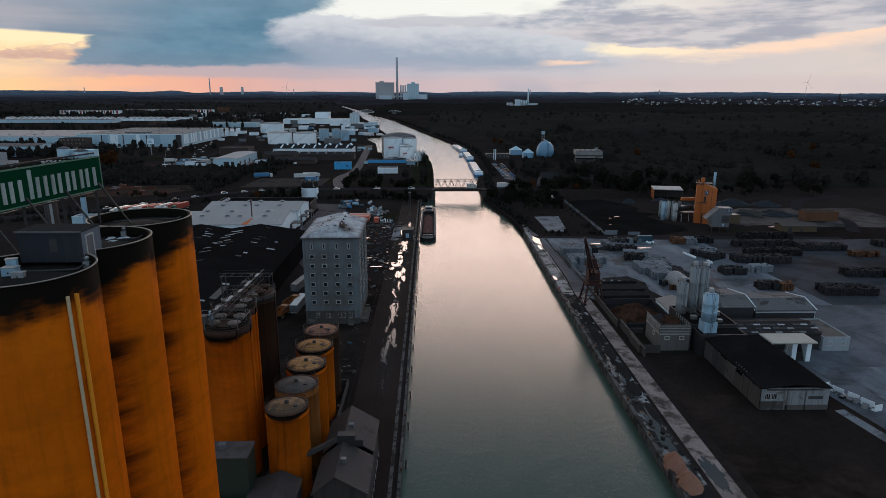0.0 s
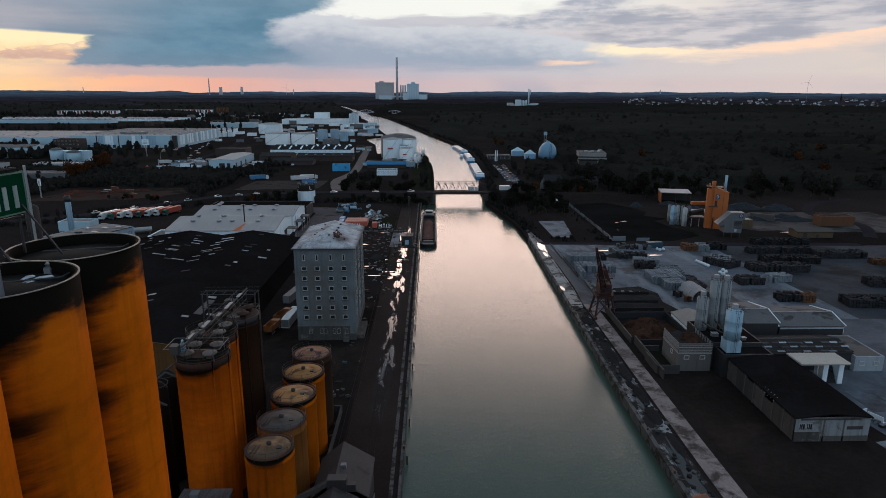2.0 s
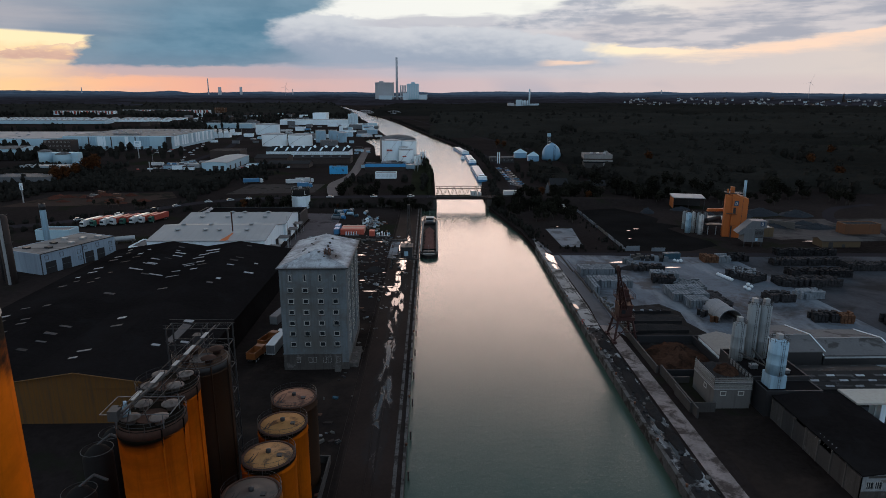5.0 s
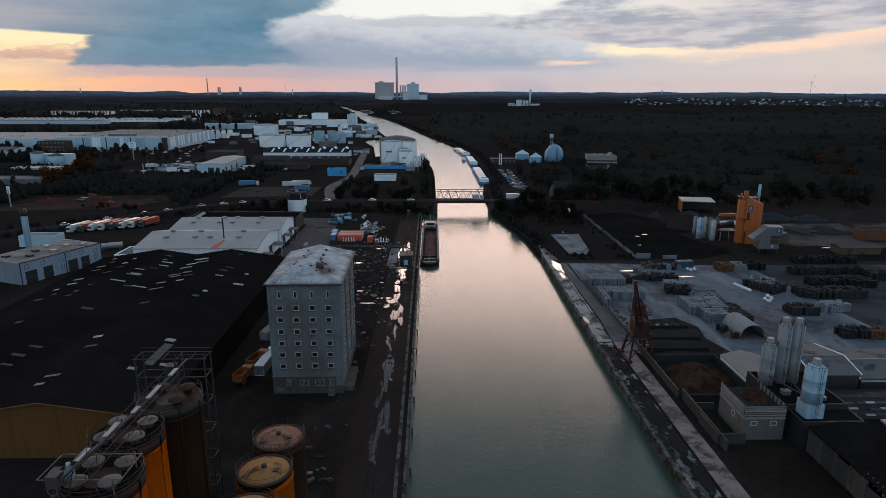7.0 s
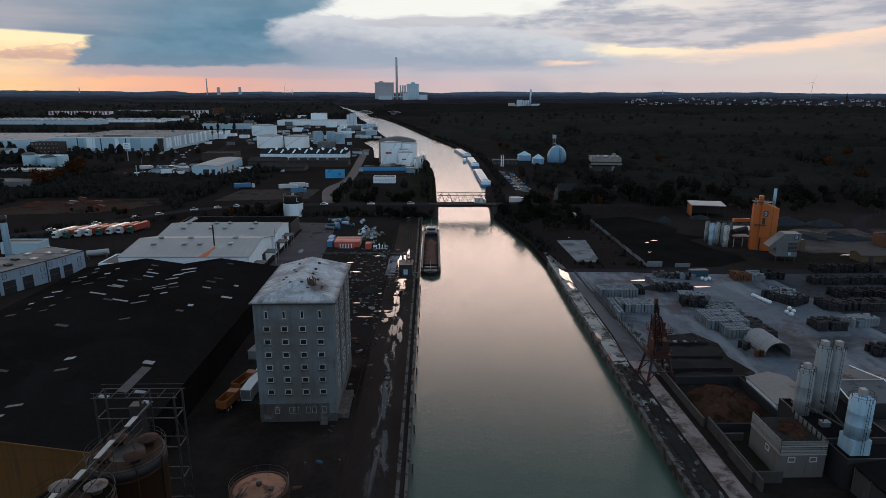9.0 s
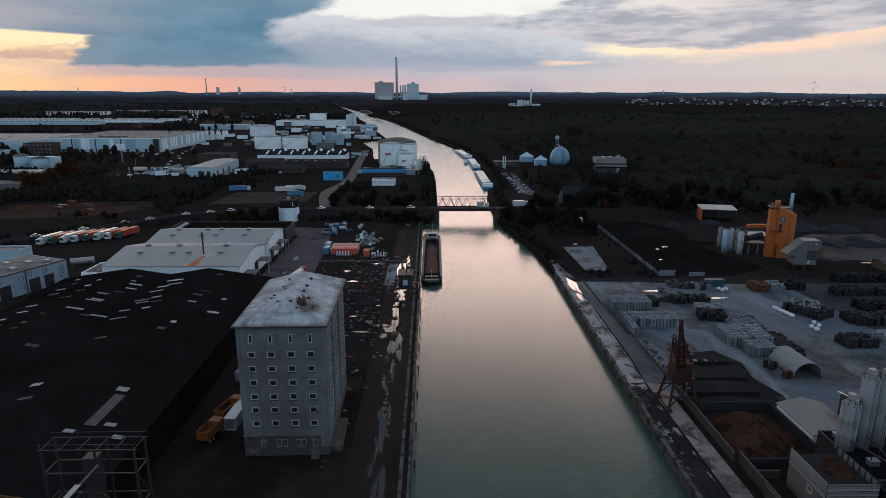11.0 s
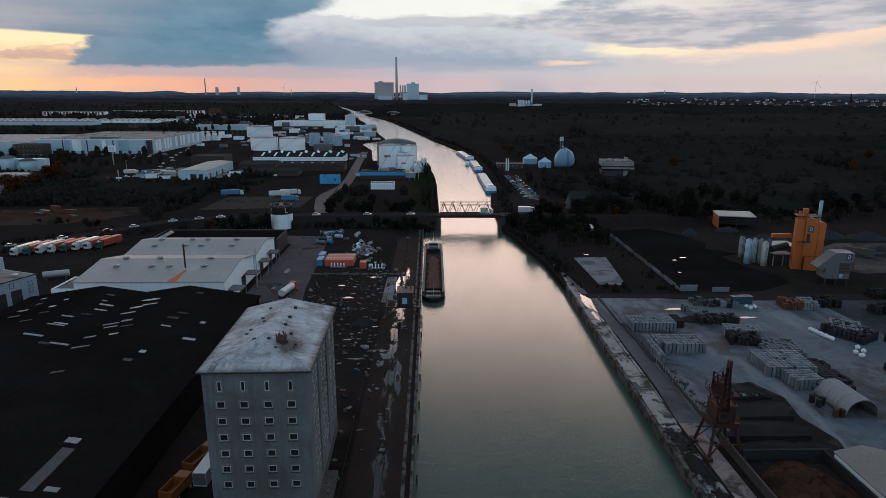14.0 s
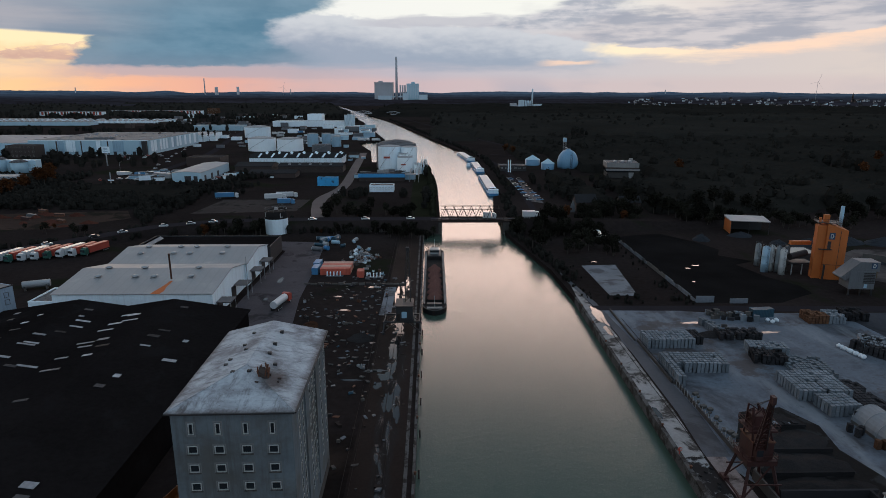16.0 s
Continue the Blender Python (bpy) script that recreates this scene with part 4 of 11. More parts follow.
def road_bridge():
    t = thing("truss_bridge", "dark steel truss road bridge across the canal", "bridge", 19.5, 410, 0)
    part("deck", B((-21, 22, -3.2, 6.4, 4.0, 5.0)), M_RAIL, t, "concrete road deck")
    for y in (-3.0, 6.0):
        bm = bmesh.new()
        for z in (5.2, 10.9):
            bar(bm, (-16, y, z), (16, y, z), 0.24)
        n = 7
        for i in range(n):
            xa, xb = -16 + 32 * i / n, -16 + 32 * (i + 1) / n
            xm = (xa + xb) / 2
            bar(bm, (xa, y, 5.2), (xm, y, 10.9), 0.17), bar(bm, (xm, y, 10.9), (xb, y, 5.2), 0.17)
        part("truss", bm, M_RAIL, t)
    bm = bmesh.new()
    for i in range(7):
        xm = -16 + 32 * (i + 0.5) / 7
        bar(bm, (xm, -3, 10.9), (xm, 6, 10.9), 0.14)
    part("cross_bracing", bm, M_RAIL, t)
    for x in (-17.5, 17.5):
        part("abutment", B((x - 2, x + 2, -3.6, 6.8, -4, 4.0)), M_BASE, t, "stained concrete bridge abutment")
    bm = bmesh.new()
    bar(bm, (-21, -3.1, 6.1), (22, -3.1, 6.1), 0.05)
    for i in range(22):
        bar(bm, (-21 + 2 * i, -3.1, 5.0), (-21 + 2 * i, -3.1, 6.1), 0.03)
    part("railing", bm, M_GREY, t)


road_bridge()

# ---- oil mill: silos, tanks, conveyors ----
M_CREAM_P = mat("pale_pipe_paint", (0.55, 0.42, 0.25), 0.6, var=0.2, streak=0.3, stain=(0.2, 0.08, 0.02))
M_HUT = mat("blue_grey_hut_sheet", (0.024, 0.029, 0.036), 0.8, var=0.3, scale=0.5, streak=0.5, stain=(0.07, 0.06, 0.055), extra=grooves(0, 0.5, 0.2), spec=0.2)


def big_silo(x, y, ducts=False):
    t = thing("grain_silo", "tall orange-painted concrete silo with a sooty black top", "silo", x, y, 0, 0, "tall silos in a row")
    R, H = 4.98, 55.5
    bm = bmesh.new()
    lathe(bm, [(R, 0), (R, 12), (R, 24), (R, 36), (R, 46), (R, H), (R - 0.28, H), (R - 0.28, H - 1.1)], 64, cap_lo=False, cap_hi=False)
    part("shell", bm, M_ORANGE, t)
    bm = bmesh.new()
    lathe(bm, [(0, H - 1.0), (R - 0.3, H - 1.0), (R - 0.3, H - 0.9), (0.6, H - 0.55), (0, H - 0.55)], 40, cap_lo=False)
    part("roof_deck", bm, M_SOOT, t, "black sooty roof deck")
    bm = bmesh.new()
    lathe(bm, [(R - 0.09, H), (R + 0.05, H), (R + 0.05, H + 0.06), (R - 0.09, H + 0.06), (R - 0.09, H)], 64, cap_lo=False, cap_hi=False)
    part("rim", bm, M_RIM, t, "worn bare metal rim")
    if ducts:
        for a, m, r in ((radians(-28), M_CREAM_P, 0.13), (radians(-20.5), M_PIPE, 0.16)):
            bm = bmesh.new()
            bar(bm, ((R + 0.2) * math.cos(a), (R + 0.2) * math.sin(a), 0), ((R + 0.2) * math.cos(a), (R + 0.2) * math.sin(a), H - 1.4), r, 8)
            for k in range(10):
                z = 4 + 5 * k
                bar(bm, (R * math.cos(a), R * math.sin(a), z), ((R + 0.25) * math.cos(a), (R + 0.25) * math.sin(a), z), 0.05)
            part("downpipe", bm, m, t, "painted vertical pipe")
    return t


SILO_X = -29.9
for i, y in enumerate((44.0, 53.75, 63.5)):
    big_silo(SILO_X, y, ducts=(i == 0))


M_VESSEL_D = mat("dull_sooty_metal", (0.045, 0.043, 0.042), 0.7, 0.2, var=0.35)


def roof_hut():
    t = thing("rooftop_hut", "grey sheet-metal hut standing on the silo roofs", "hut", -30.0, 49.0, 54.9)
    part("wall", B((-2.4, 2.66, -1.2, 1.6, 0, 2.5)), M_HUT, t)
    # The light on this side is put into a paler sheet colour.
    part("end_wall", B((2.66, 2.7, -1.2, 1.6, 0, 2.5)), mat("lit_end_hut_sheet", (0.13, 0.15, 0.18), 0.85, var=0.4, scale=0.6, streak=0.6, stain=(0.05, 0.05, 0.05)), t, "end wall coloured paler blue for the light on it")
    part("roof", B((-2.5, 2.8, -1.3, 1.7, 2.5, 2.58)), M_DARKROOF, t)
    part("eaves_board", B((-2.5, 2.8, -1.34, -1.3, 2.44, 2.58)), M_GREY, t)
    part("door_frame", B((2.7, 2.76, -0.75, -0.63, 0.1, 2.15), (2.7, 2.76, 0.33, 0.45, 0.1, 2.15), (2.7, 2.76, -0.63, 0.33, 2.03, 2.15)), M_FRAME, t)
    part("door", B((2.7, 2.74, -0.63, 0.33, 0.1, 2.03)), M_GREY, t, "grey steel door")
    part("vent_panel", B((0.1, 0.7, -1.26, -1.2, 0.9, 1.9)), M_SHEDWALL, t)
    return t


roof_hut()
for x, y, s in ((-26.9, 47.4, 0.5), (-33.3, 42.8, 1.1), (-29.2, 58.4, 0.5)):
    t = thing("roof_fan", "small pale metal exhaust fan on the silo roof", "fan", x, y, 54.6, 0, "roof fans")
    part("housing", B((-s / 2, s / 2, -s / 2, s / 2, 0, s)), M_STEEL, t)
    bm = bmesh.new()
    lathe(bm, [(s * 0.35, s), (s * 0.35, s * 1.5), (s * 0.5, s * 1.5), (s * 0.1, s * 1.9), (0, s * 1.9)], 10)
    part("cowl", bm, M_STEEL, t)


# loose sheets, boxes and a ladder left lying on the silo roofs
for k, (x, y, rz, l, w) in enumerate(((-28.6, 56.4, 60, 1.7, 0.35), (-28.9, 55.2, 75, 1.4, 0.3), (-29.4, 54.0, 55, 1.0, 0.4), (-29.7, 56.6, 80, 1.2, 0.25), (-30.6, 52.9, -15, 0.7, 0.3))):
    t = thing("loose_sheet", "bent pale sheet of metal lying on the sooty roof", "sheet", x, y, 54.72, rz, "loose sheets")
    bm = bmesh.new()
    prism(bm, [(-l / 2, -w / 2), (0, -w / 2), (l / 2, -w / 2), (l / 2, w / 2), (0, w / 2), (-l / 2, w / 2)], 0.0, [0.05, 0.16, 0.08, 0.12, 0.22, 0.06])
    part("plate", bm, M_BAG, t)
for k, (x, y, s_, h, m) in enumerate(((-30.9, 44.3, 0.5, 0.7, M_LIGHTBLUE), (-29.9, 43.6, 0.4, 0.5, M_STEEL), (-31.6, 45.6, 0.35, 1.0, M_LIGHTBLUE))):
    t = thing("control_box", "pale metal control box on the silo roof", "control box", x, y, 54.78, 8 * k, "control boxes")
    part("cabinet", B((-s_, s_, -s_ * 0.7, s_ * 0.7, 0, h)), m, t)
    part("lid", B((-s_ - 0.05, s_ + 0.05, -s_ * 0.75, s_ * 0.75, h, h + 0.07)), M_STEEL, t)
    part("latch", B((-0.06, 0.06, -s_ * 0.7 - 0.04, -s_ * 0.7, h * 0.4, h * 0.6)), M_DARK, t)
for y, tilt in ((45.4, 0.2), (55.4, -0.3), (65.0, 0.1)):
    t = thing("roof_pipe", "thin dark pipe run lying across the silo roof", "pipe", -29.9, y, 54.75, 12, "roof pipes")
    bm = bmesh.new()
    bar(bm, (-3.4, tilt, 0.05), (3.0, -tilt, 0.15), 0.08, 8), bar(bm, (3.0, -tilt, 0.15), (3.2, -tilt + 1.2, 0.15), 0.08, 8)
    part("pipe", bm, M_VESSEL_D, t)


M_LETTER = mat("weathered_white_lettering", (0.34, 0.40, 0.38), 0.7, var=0.35, scale=0.6, streak=0.5)
M_GREENEDGE = mat("pale_green_sign_edge", (0.10, 0.20, 0.14), 0.6, var=0.2)


def roof_sign():
    t = thing("company_sign", "long green rooftop sign board with pale lettering", "sign", -35.3, 54.0, 54.9, -8.5)
    part("board", B((-0.15, 0.15, -15, 10.2, 3.5, 6.9)), M_GREEN, t)
    part("border", B((0.15, 0.2, -15, 10.2, 3.5, 3.62), (0.15, 0.2, -15, 10.2, 6.78, 6.9), (0.15, 0.2, 10.08, 10.2, 3.62, 6.78)), M_GREENEDGE, t)
    # unlettered bars in the size of the letters
    y = 9.3
    for w, h in ((1.5, 1.85), (1.5, 1.85), (1.45, 1.85), (2.3, 1.85), (0.75, 2.6), (1.4, 1.85), (1.5, 2.6), (1.5, 1.85), (1.1, 1.85), (1.7, 2.6)):
        n_stroke = 3 if w > 2 else 1 if w < 1 else 2
        for q in range(n_stroke):
            y1 = y - (w - 0.42) * q / max(1, n_stroke - 1)
            part("letter_bar", B((0.15, 0.21, y1 - 0.42, y1, 4.0, 4.0 + (h if q == n_stroke - 1 else 1.85))), M_LETTER, t, "pale upright bar of a letter")
        y -= w + 0.42
    bm = bmesh.new()
    for k in range(6):
        yy = 9.6 - 4.8 * k
        bar(bm, (-0.3, yy, 0), (-0.3, yy, 6.9), 0.12), bar(bm, (3.2, yy, 0), (-0.2, yy, 4.6), 0.10)
    bar(bm, (-0.3, -15, 3.2), (-0.3, 10, 3.2), 0.1), bar(bm, (-0.3, -15, 7.2), (-0.3, 10, 7.2), 0.1)
    part("support", bm, M_DARK, t, "dark steel support struts")


roof_sign()


M_CAP = mat("sooty_brown_cap", (0.062, 0.034, 0.026), 0.9, var=0.5, scale=0.5, streak=0.5, spec=0.1)
M_CONE = mat("dusty_pinkish_hatch", (0.17, 0.138, 0.126), 0.85, var=0.4, scale=0.8, rand=0.25, patch=0.4, patch_col=(0.09, 0.07, 0.06), patch_scale=0.8, spec=0.2)


def hopper_silo(y, material, dark=False, dx=0.0):
    R, H = 4.05, 29.0
    t = thing("hatch_silo", "slim orange steel silo with conical filling hatches" if not dark else "dark sooty steel silo with conical filling hatches", "silo", -35.0 + dx, y, 0, 0, "hatch silos in a row")
    bm = bmesh.new()
    lathe(bm, [(R, 0), (R, 14), (R, H - 1.5), (R + 0.07, H - 1.45), (R + 0.07, H - 1.25), (R, H - 1.2), (R, H)], 40, cap_lo=False)
    part("shell", bm, material, t)
    bm = bmesh.new()
    lathe(bm, [(R + 0.02, H - 1.15), (R + 0.06, H - 1.15), (R + 0.06, H - 0.1), (R - 0.25, H + 0.1), (R - 0.3, H - 0.15), (0, H + 0.15)], 40, cap_lo=False)
    part("cap", bm, M_CAP if not dark else M_DARK, t, "weathered brown cap ring")
    for k in range(4):
        a = radians(45 + 90 * k)
        bm = bmesh.new()
        lathe(bm, [(0.55, H - 0.1), (0.55, H + 0.55), (1.12, H + 0.72), (1.14, H + 0.84), (0.1, H + 1.22), (0, H + 1.23)], 20, 2.45 * math.cos(a), 2.45 * math.sin(a))
        part("hatch_cone", bm, M_CONE if not dark else M_CAP, t, "dull conical hatch cover")
    bm = bmesh.new()
    for a in (radians(-52), radians(-8)):
        bar(bm, ((R + 0.1) * math.cos(a), (R + 0.1) * math.sin(a), 0), ((R + 0.1) * math.cos(a), (R + 0.1) * math.sin(a), H), 0.10, 6)
    part("downpipe", bm, material, t)
    bm = bmesh.new()
    ring_bar(bm, 0, 0, H + 1.1, R + 0.05, 0.035), ring_bar(bm, 0, 0, H + 0.6, R + 0.05, 0.03)
    for k in range(14):
        a = 2 * math.pi * k / 14
        bar(bm, ((R + 0.05) * math.cos(a), (R + 0.05) * math.sin(a), H - 0.2), ((R + 0.05) * math.cos(a), (R + 0.05) * math.sin(a), H + 1.1), 0.03)
    part("railing", bm, M_DARK, t)
    return t


hopper_silo(101.3, M_ORANGE_H)
hopper_silo(109.8, M_ORANGE_H, dx=-1.4)
hopper_silo(118.6, M_ORANGE_D, True)


M_VESSEL = mat("dull_dark_metal", (0.06, 0.058, 0.058), 0.7, 0.2, var=0.35)


def conveyor():
    t = thing("chain_conveyor", "long grey steel conveyor trough over the silo tops", "conveyor", -35.0, 0, 0)
    bm = bmesh.new()
    bar(bm, (-1.6, 97.5, 31.6), (0.1, 110, 32.0), 0.19), bar(bm, (0.1, 110, 32.0), (0.6, 124, 32.2), 0.13)
    part("trough", bm, M_VESSEL, t, "dull zinc conveyor trough")
    for y, l in ((99.5, 2.4), (104.0, 3.0), (109.0, 1.6), (112.5, 3.4), (118.5, 2.2)):
        x = -1.6 + 1.7 * min((y - 97.5) / 12.5, 1.0) + 0.04 * max(y - 110, 0)
        part("trough_cover", B((x - 0.28, x + 0.28, y, y + l, 32.06 + 0.01 * (y - 99), 32.14 + 0.01 * (y - 99))), M_STEEL, t, "bright zinc cover plate")
    bm = bmesh.new()
    for k in range(5):
        y = 98 + 5 * k
        for x in (-1.6, 1.4):
            bar(bm, (x, y, 29.3), (x * 0.5, y, 32), 0.06)
    for x in (-2.4, 1.9):
        bar(bm, (x * 0.5, 97, 31.4), (x * 0.5 + 1, 119, 31.8), 0.05), bar(bm, (x * 0.5, 97, 32.5), (x * 0.5 + 1, 119, 32.9), 0.04)
        for k in range(12):
            y = 97 + 22 * k / 11
            bar(bm, (x * 0.5 + k / 11, y, 31.4 + 0.4 * k / 11), (x * 0.5 + k / 11, y, 32.5 + 0.4 * k / 11), 0.03)
    part("walkway_railing", bm, M_DARK, t)
    part("drive_housing", B((-3.3, -2.1, 97.4, 98.6, 30.4, 31.7), (-3.9, -3.1, 99.0, 100.0, 30.0, 31.2)), M_VESSEL, t, "dark geared drive unit")
    bm = bmesh.new()
    lathe(bm, [(0.5, 30.0), (0.5, 31.0), (0.2, 31.5), (0.2, 31.9)], 12, -2.2, 99.6)
    part("cyclone", bm, M_LIGHTBLUE, t)
    # open platform frame on the first silo
    bm = bmesh.new()
    for a, b in (((-4.5, 98, 31), (3.8, 98, 31)), ((3.8, 98, 31), (3.8, 102.5, 31)), ((3.8, 102.5, 31), (-4.5, 102.5, 31)), ((-4.5, 102.5, 31), (-4.5, 98, 31))):
        bar(bm, a, b, 0.06)
    for p in ((-2.8, 98.2), (2.8, 98.2), (2.8, 103), (-2.8, 103)):
        bar(bm, (*p, 29.0), (*p, 31), 0.08)
    part("platform_frame", bm, M_GREY, t)


conveyor()


def lattice_tower():
    t = thing("lattice_tower", "dark open steel tower behind the hatch silos", "tower", -41.5, 135.5, 0)
    bm = bmesh.new()
    W, D, H = 5.4, 1.4, 27.6
    for x in (-W, 0.8, W):
        for y in (-D, D):
            bar(bm, (x, y, 0), (x, y, H), 0.16)
    for z in (5, 10, 15, 20, 24.5):
        for y in (-D, D):
            bar(bm, (-W, y, z), (W, y, z), 0.1)
        for x in (-W, W):
            bar(bm, (x, -D, z), (x, D, z), 0.1), bar(bm, (x, -D, z), (x, D, z - 4.8), 0.07)
    part("tower_frame", bm, M_DARK, t)
    bm = bmesh.new()
    for y in (-D, D):
        bar(bm, (-W - 0.4, y, H), (W + 0.4, y, H), 0.06), bar(bm, (-W - 0.4, y, H + 0.7), (W + 0.4, y, H + 0.7), 0.03)
    for k in range(6):
        x = -W + 2 * W * k / 5
        bar(bm, (x, -D, H), (x, D, H), 0.05), bar(bm, (x, -D, H), (x, -D, H + 0.7), 0.025)
    part("top_platform", bm, M_VESSEL, t, "galvanised top platform frame")
    part("bucket_elevator", B((-1.2, 0.4, -0.8, 0.8, 0, 26)), M_DARK, t)
    return t


lattice_tower()


def round_tank(y, body, top, label, R=3.9):
    H = 16.4
    t = thing("storage_tank", label, "tank", -24.0, y, 0, 0, "round tanks beside the quay")
    bm = bmesh.new()
    lathe(bm, [(R, 0), (R, 8), (R, H - 1.3), (R + 0.08, H - 1.2), (R + 0.08, H - 1.0), (R, H - 0.9), (R, H)], 40, cap_lo=False, cap_hi=False)
    part("shell", bm, body, t)
    bm = bmesh.new()
    lathe(bm, [(R - 0.02, H - 0.12), (R - 0.02, H), (R * 0.5, H + 0.30), (0.3, H + 0.55), (0.3, H + 0.8), (0, H + 0.82)], 40, cap_lo=False)
    part("tank_roof", bm, top, t)
    bm = bmesh.new()
    lathe(bm, [(R + 0.05, H - 0.02), (R + 0.05, H + 0.07), (R - 0.42, H + 0.12), (R - 0.42, H + 0.04)], 40, cap_lo=False, cap_hi=False)
    part("rim_plate", bm, M_CAP, t, "sooty rim plate")
    part("hatch", B((R * 0.35, R * 0.35 + 0.7, -0.9, -0.2, H + 0.2, H + 0.5)), M_DARK, t)
    bm = bmesh.new()
    lathe(bm, [(0.38, H + 0.4), (0.38, H + 1.0), (0, H + 1.1)], 10)
    part("vent", bm, M_DARK, t)
    bm = bmesh.new()
    ring_bar(bm, 0, 0, H + 1.1, R, 0.035, 26), ring_bar(bm, 0, 0, H + 0.55, R, 0.025, 26)
    for k in range(13):
        a = 2 * math.pi * k / 13
        bar(bm, (R * math.cos(a), R * math.sin(a), H - 0.3), (R * math.cos(a), R * math.sin(a), H + 1.1), 0.03)
    part("railing", bm, M_DARK, t)
    bm = bmesh.new()
    a = radians(35)
    bar(bm, ((R + 0.1) * math.cos(a), (R + 0.1) * math.sin(a), 0), ((R + 0.1) * math.cos(a), (R + 0.1) * math.sin(a), H), 0.12, 6)
    for q in range(7):
        bar(bm, (-R * 0.7 + 0.15 * q, -R * 0.55, H + 0.1), (-R * 0.7 + 0.5 + 0.2 * q, -R * 0.3 + 0.1 * q, H + 0.3 + 0.3 * (q % 3)), 0.035)
    part("pipework", bm, M_DARK, t)
    return t


M_ORANGE_D2 = mat("sooty_tan_tank_paint", (0.20, 0.072, 0.016), 0.75, var=0.35, scale=0.3, big=0.1, streak=0.6, stain=(0.05, 0.02, 0.008), spec=0.1)
M_TOP_TAN = mat("tan_dusty_tank_roof", (0.33, 0.165, 0.062), 0.85, var=0.35, scale=0.6, patch=0.35, patch_col=(0.12, 0.055, 0.025), patch_scale=0.35, spec=0.15)
M_TOP_PINK = mat("pinkish_rusty_tank_roof", (0.23, 0.115, 0.075), 0.85, var=0.4, scale=0.7, patch=0.45, patch_col=(0.10, 0.05, 0.038), patch_scale=0.6, spec=0.15)
M_TOP_GREY = mat("grey_dusty_tank_roof", (0.07, 0.053, 0.044), 0.8, var=0.3, scale=0.6, patch=0.4, patch_col=(0.05, 0.045, 0.04), patch_scale=0.4)
M_TOP_DARK = mat("sooty_gold_tank_roof", (0.085, 0.050, 0.026), 0.85, var=0.4, scale=0.6, patch=0.5, patch_col=(0.26, 0.14, 0.055), patch_scale=0.35, soft=0.05)
M_TOP_GOLD = mat("golden_dusty_tank_roof", (0.36, 0.175, 0.062), 0.85, var=0.4, scale=0.6, patch=0.5, patch_col=(0.06, 0.035, 0.02), patch_scale=0.3, soft=0.04)
round_tank(95.0, M_ORANGE_S, M_TOP_DARK, "orange round tank with a dark sooty roof", 3.6)
round_tank(103.0, M_ORANGE_D2, M_TOP_GREY, "dirty tan-orange round tank with a dark roof")
round_tank(112.0, M_ORANGE_S, M_TOP_GOLD, "stained orange round tank with a tan roof")
round_tank(121.0, M_ORANGE_S, M_TOP_TAN, "orange round tank with a tan dusty roof")
round_tank(129.6, M_ORANGE_D, M_TOP_PINK, "dirty brown-orange round tank with a pinkish rusty roof")
# bund wall round the tanks
solid("bund_wall", B((-19.4, -19.1, 90, 135, 0, 1.6), (-29, -19.4, 134.7, 135, 0, 1.6), (-29, -28.7, 90, 134.7, 0, 1.6)), M_SHEDWALL, "low stained concrete wall round the tanks", "wall")


def filter_house():
    t = thing("filter_house", "dark green metal plant box with a ribbed pale roof", "building", -32.4, 89.2, 0)
    part("wall", B((-3.3, 3.5, -2.2, 2.2, 0, 11.6)), mat("dark_green_sheet", (0.020, 0.034, 0.022), 0.6, var=0.2), t)
    q = part("roof", B((-3.5, 3.7, -2.4, 2.4, 11.6, 11.8)), M_ZINC, t, "ribbed zinc roof")
    for k in range(18):
        x = -3.4 + 0.4 * k
        part("rib", B((x, x + 0.12, -2.4, 2.4, 11.8, 11.9)), M_ZINC, q)
    part("roof_fan", B((-1.6, -0.4, -0.3, 0.7, 11.9, 12.8)), M_GREY, t)


filter_house()


def quay_shed():
    t = thing("loading_shed", "grey loading shed with a broken-pitched sheet roof beside the quay", "shed", -14.0, 96.0, 0)
    bm = bmesh.new()
    hall_body(bm, -4.4, 4.2, -10.5, 11.5, 6.0, 9.0, "y", 0.42)
    part("wall", bm, M_SHEDWALL, t)
    bm = bmesh.new()
    gable_roof(bm, -4.4, 4.2, -10.5, -0.4, 6.0, 9.0, "y", 0.3, 0.2, 0.42)
    part("roof", bm, M_SHEDROOF, t)
    bm = bmesh.new()
    gable_roof(bm, -4.4, 4.2, 1.2, 11.5, 6.2, 9.3, "y", 0.3, 0.2, 0.42)
    part("roof", bm, M_SHEDROOF, t)
    part("roof_machine", B((-1.8, 1.2, -0.4, 1.2, 8.0, 10.2), (1.2, 2.6, -0.2, 0.9, 8.0, 9.2)), M_DARK, t, "dark rooftop conveyor head")
    bm = bmesh.new()
    bar(bm, (-11, -4, 6.5), (-1.2, 0.3, 9.6), 0.5)
    part("conveyor_arm", bm, M_SHEDWALL, t)
    for y in (-6, 5):
        part("roof_hatch", B((-0.4, 0.5, y - 0.4, y + 0.4, 8.7, 9.5)), M_GREY, t)
    bm = bmesh.new()
    for k in range(6):
        bar(bm, (4.5, -9 + 3.6 * k, 0), (4.5, -9 + 3.6 * k, 1.1), 0.05)
    bar(bm, (4.5, -9, 1.1), (4.5, 9, 1.1), 0.04)
    part("handrail", bm, M_STEEL, t)


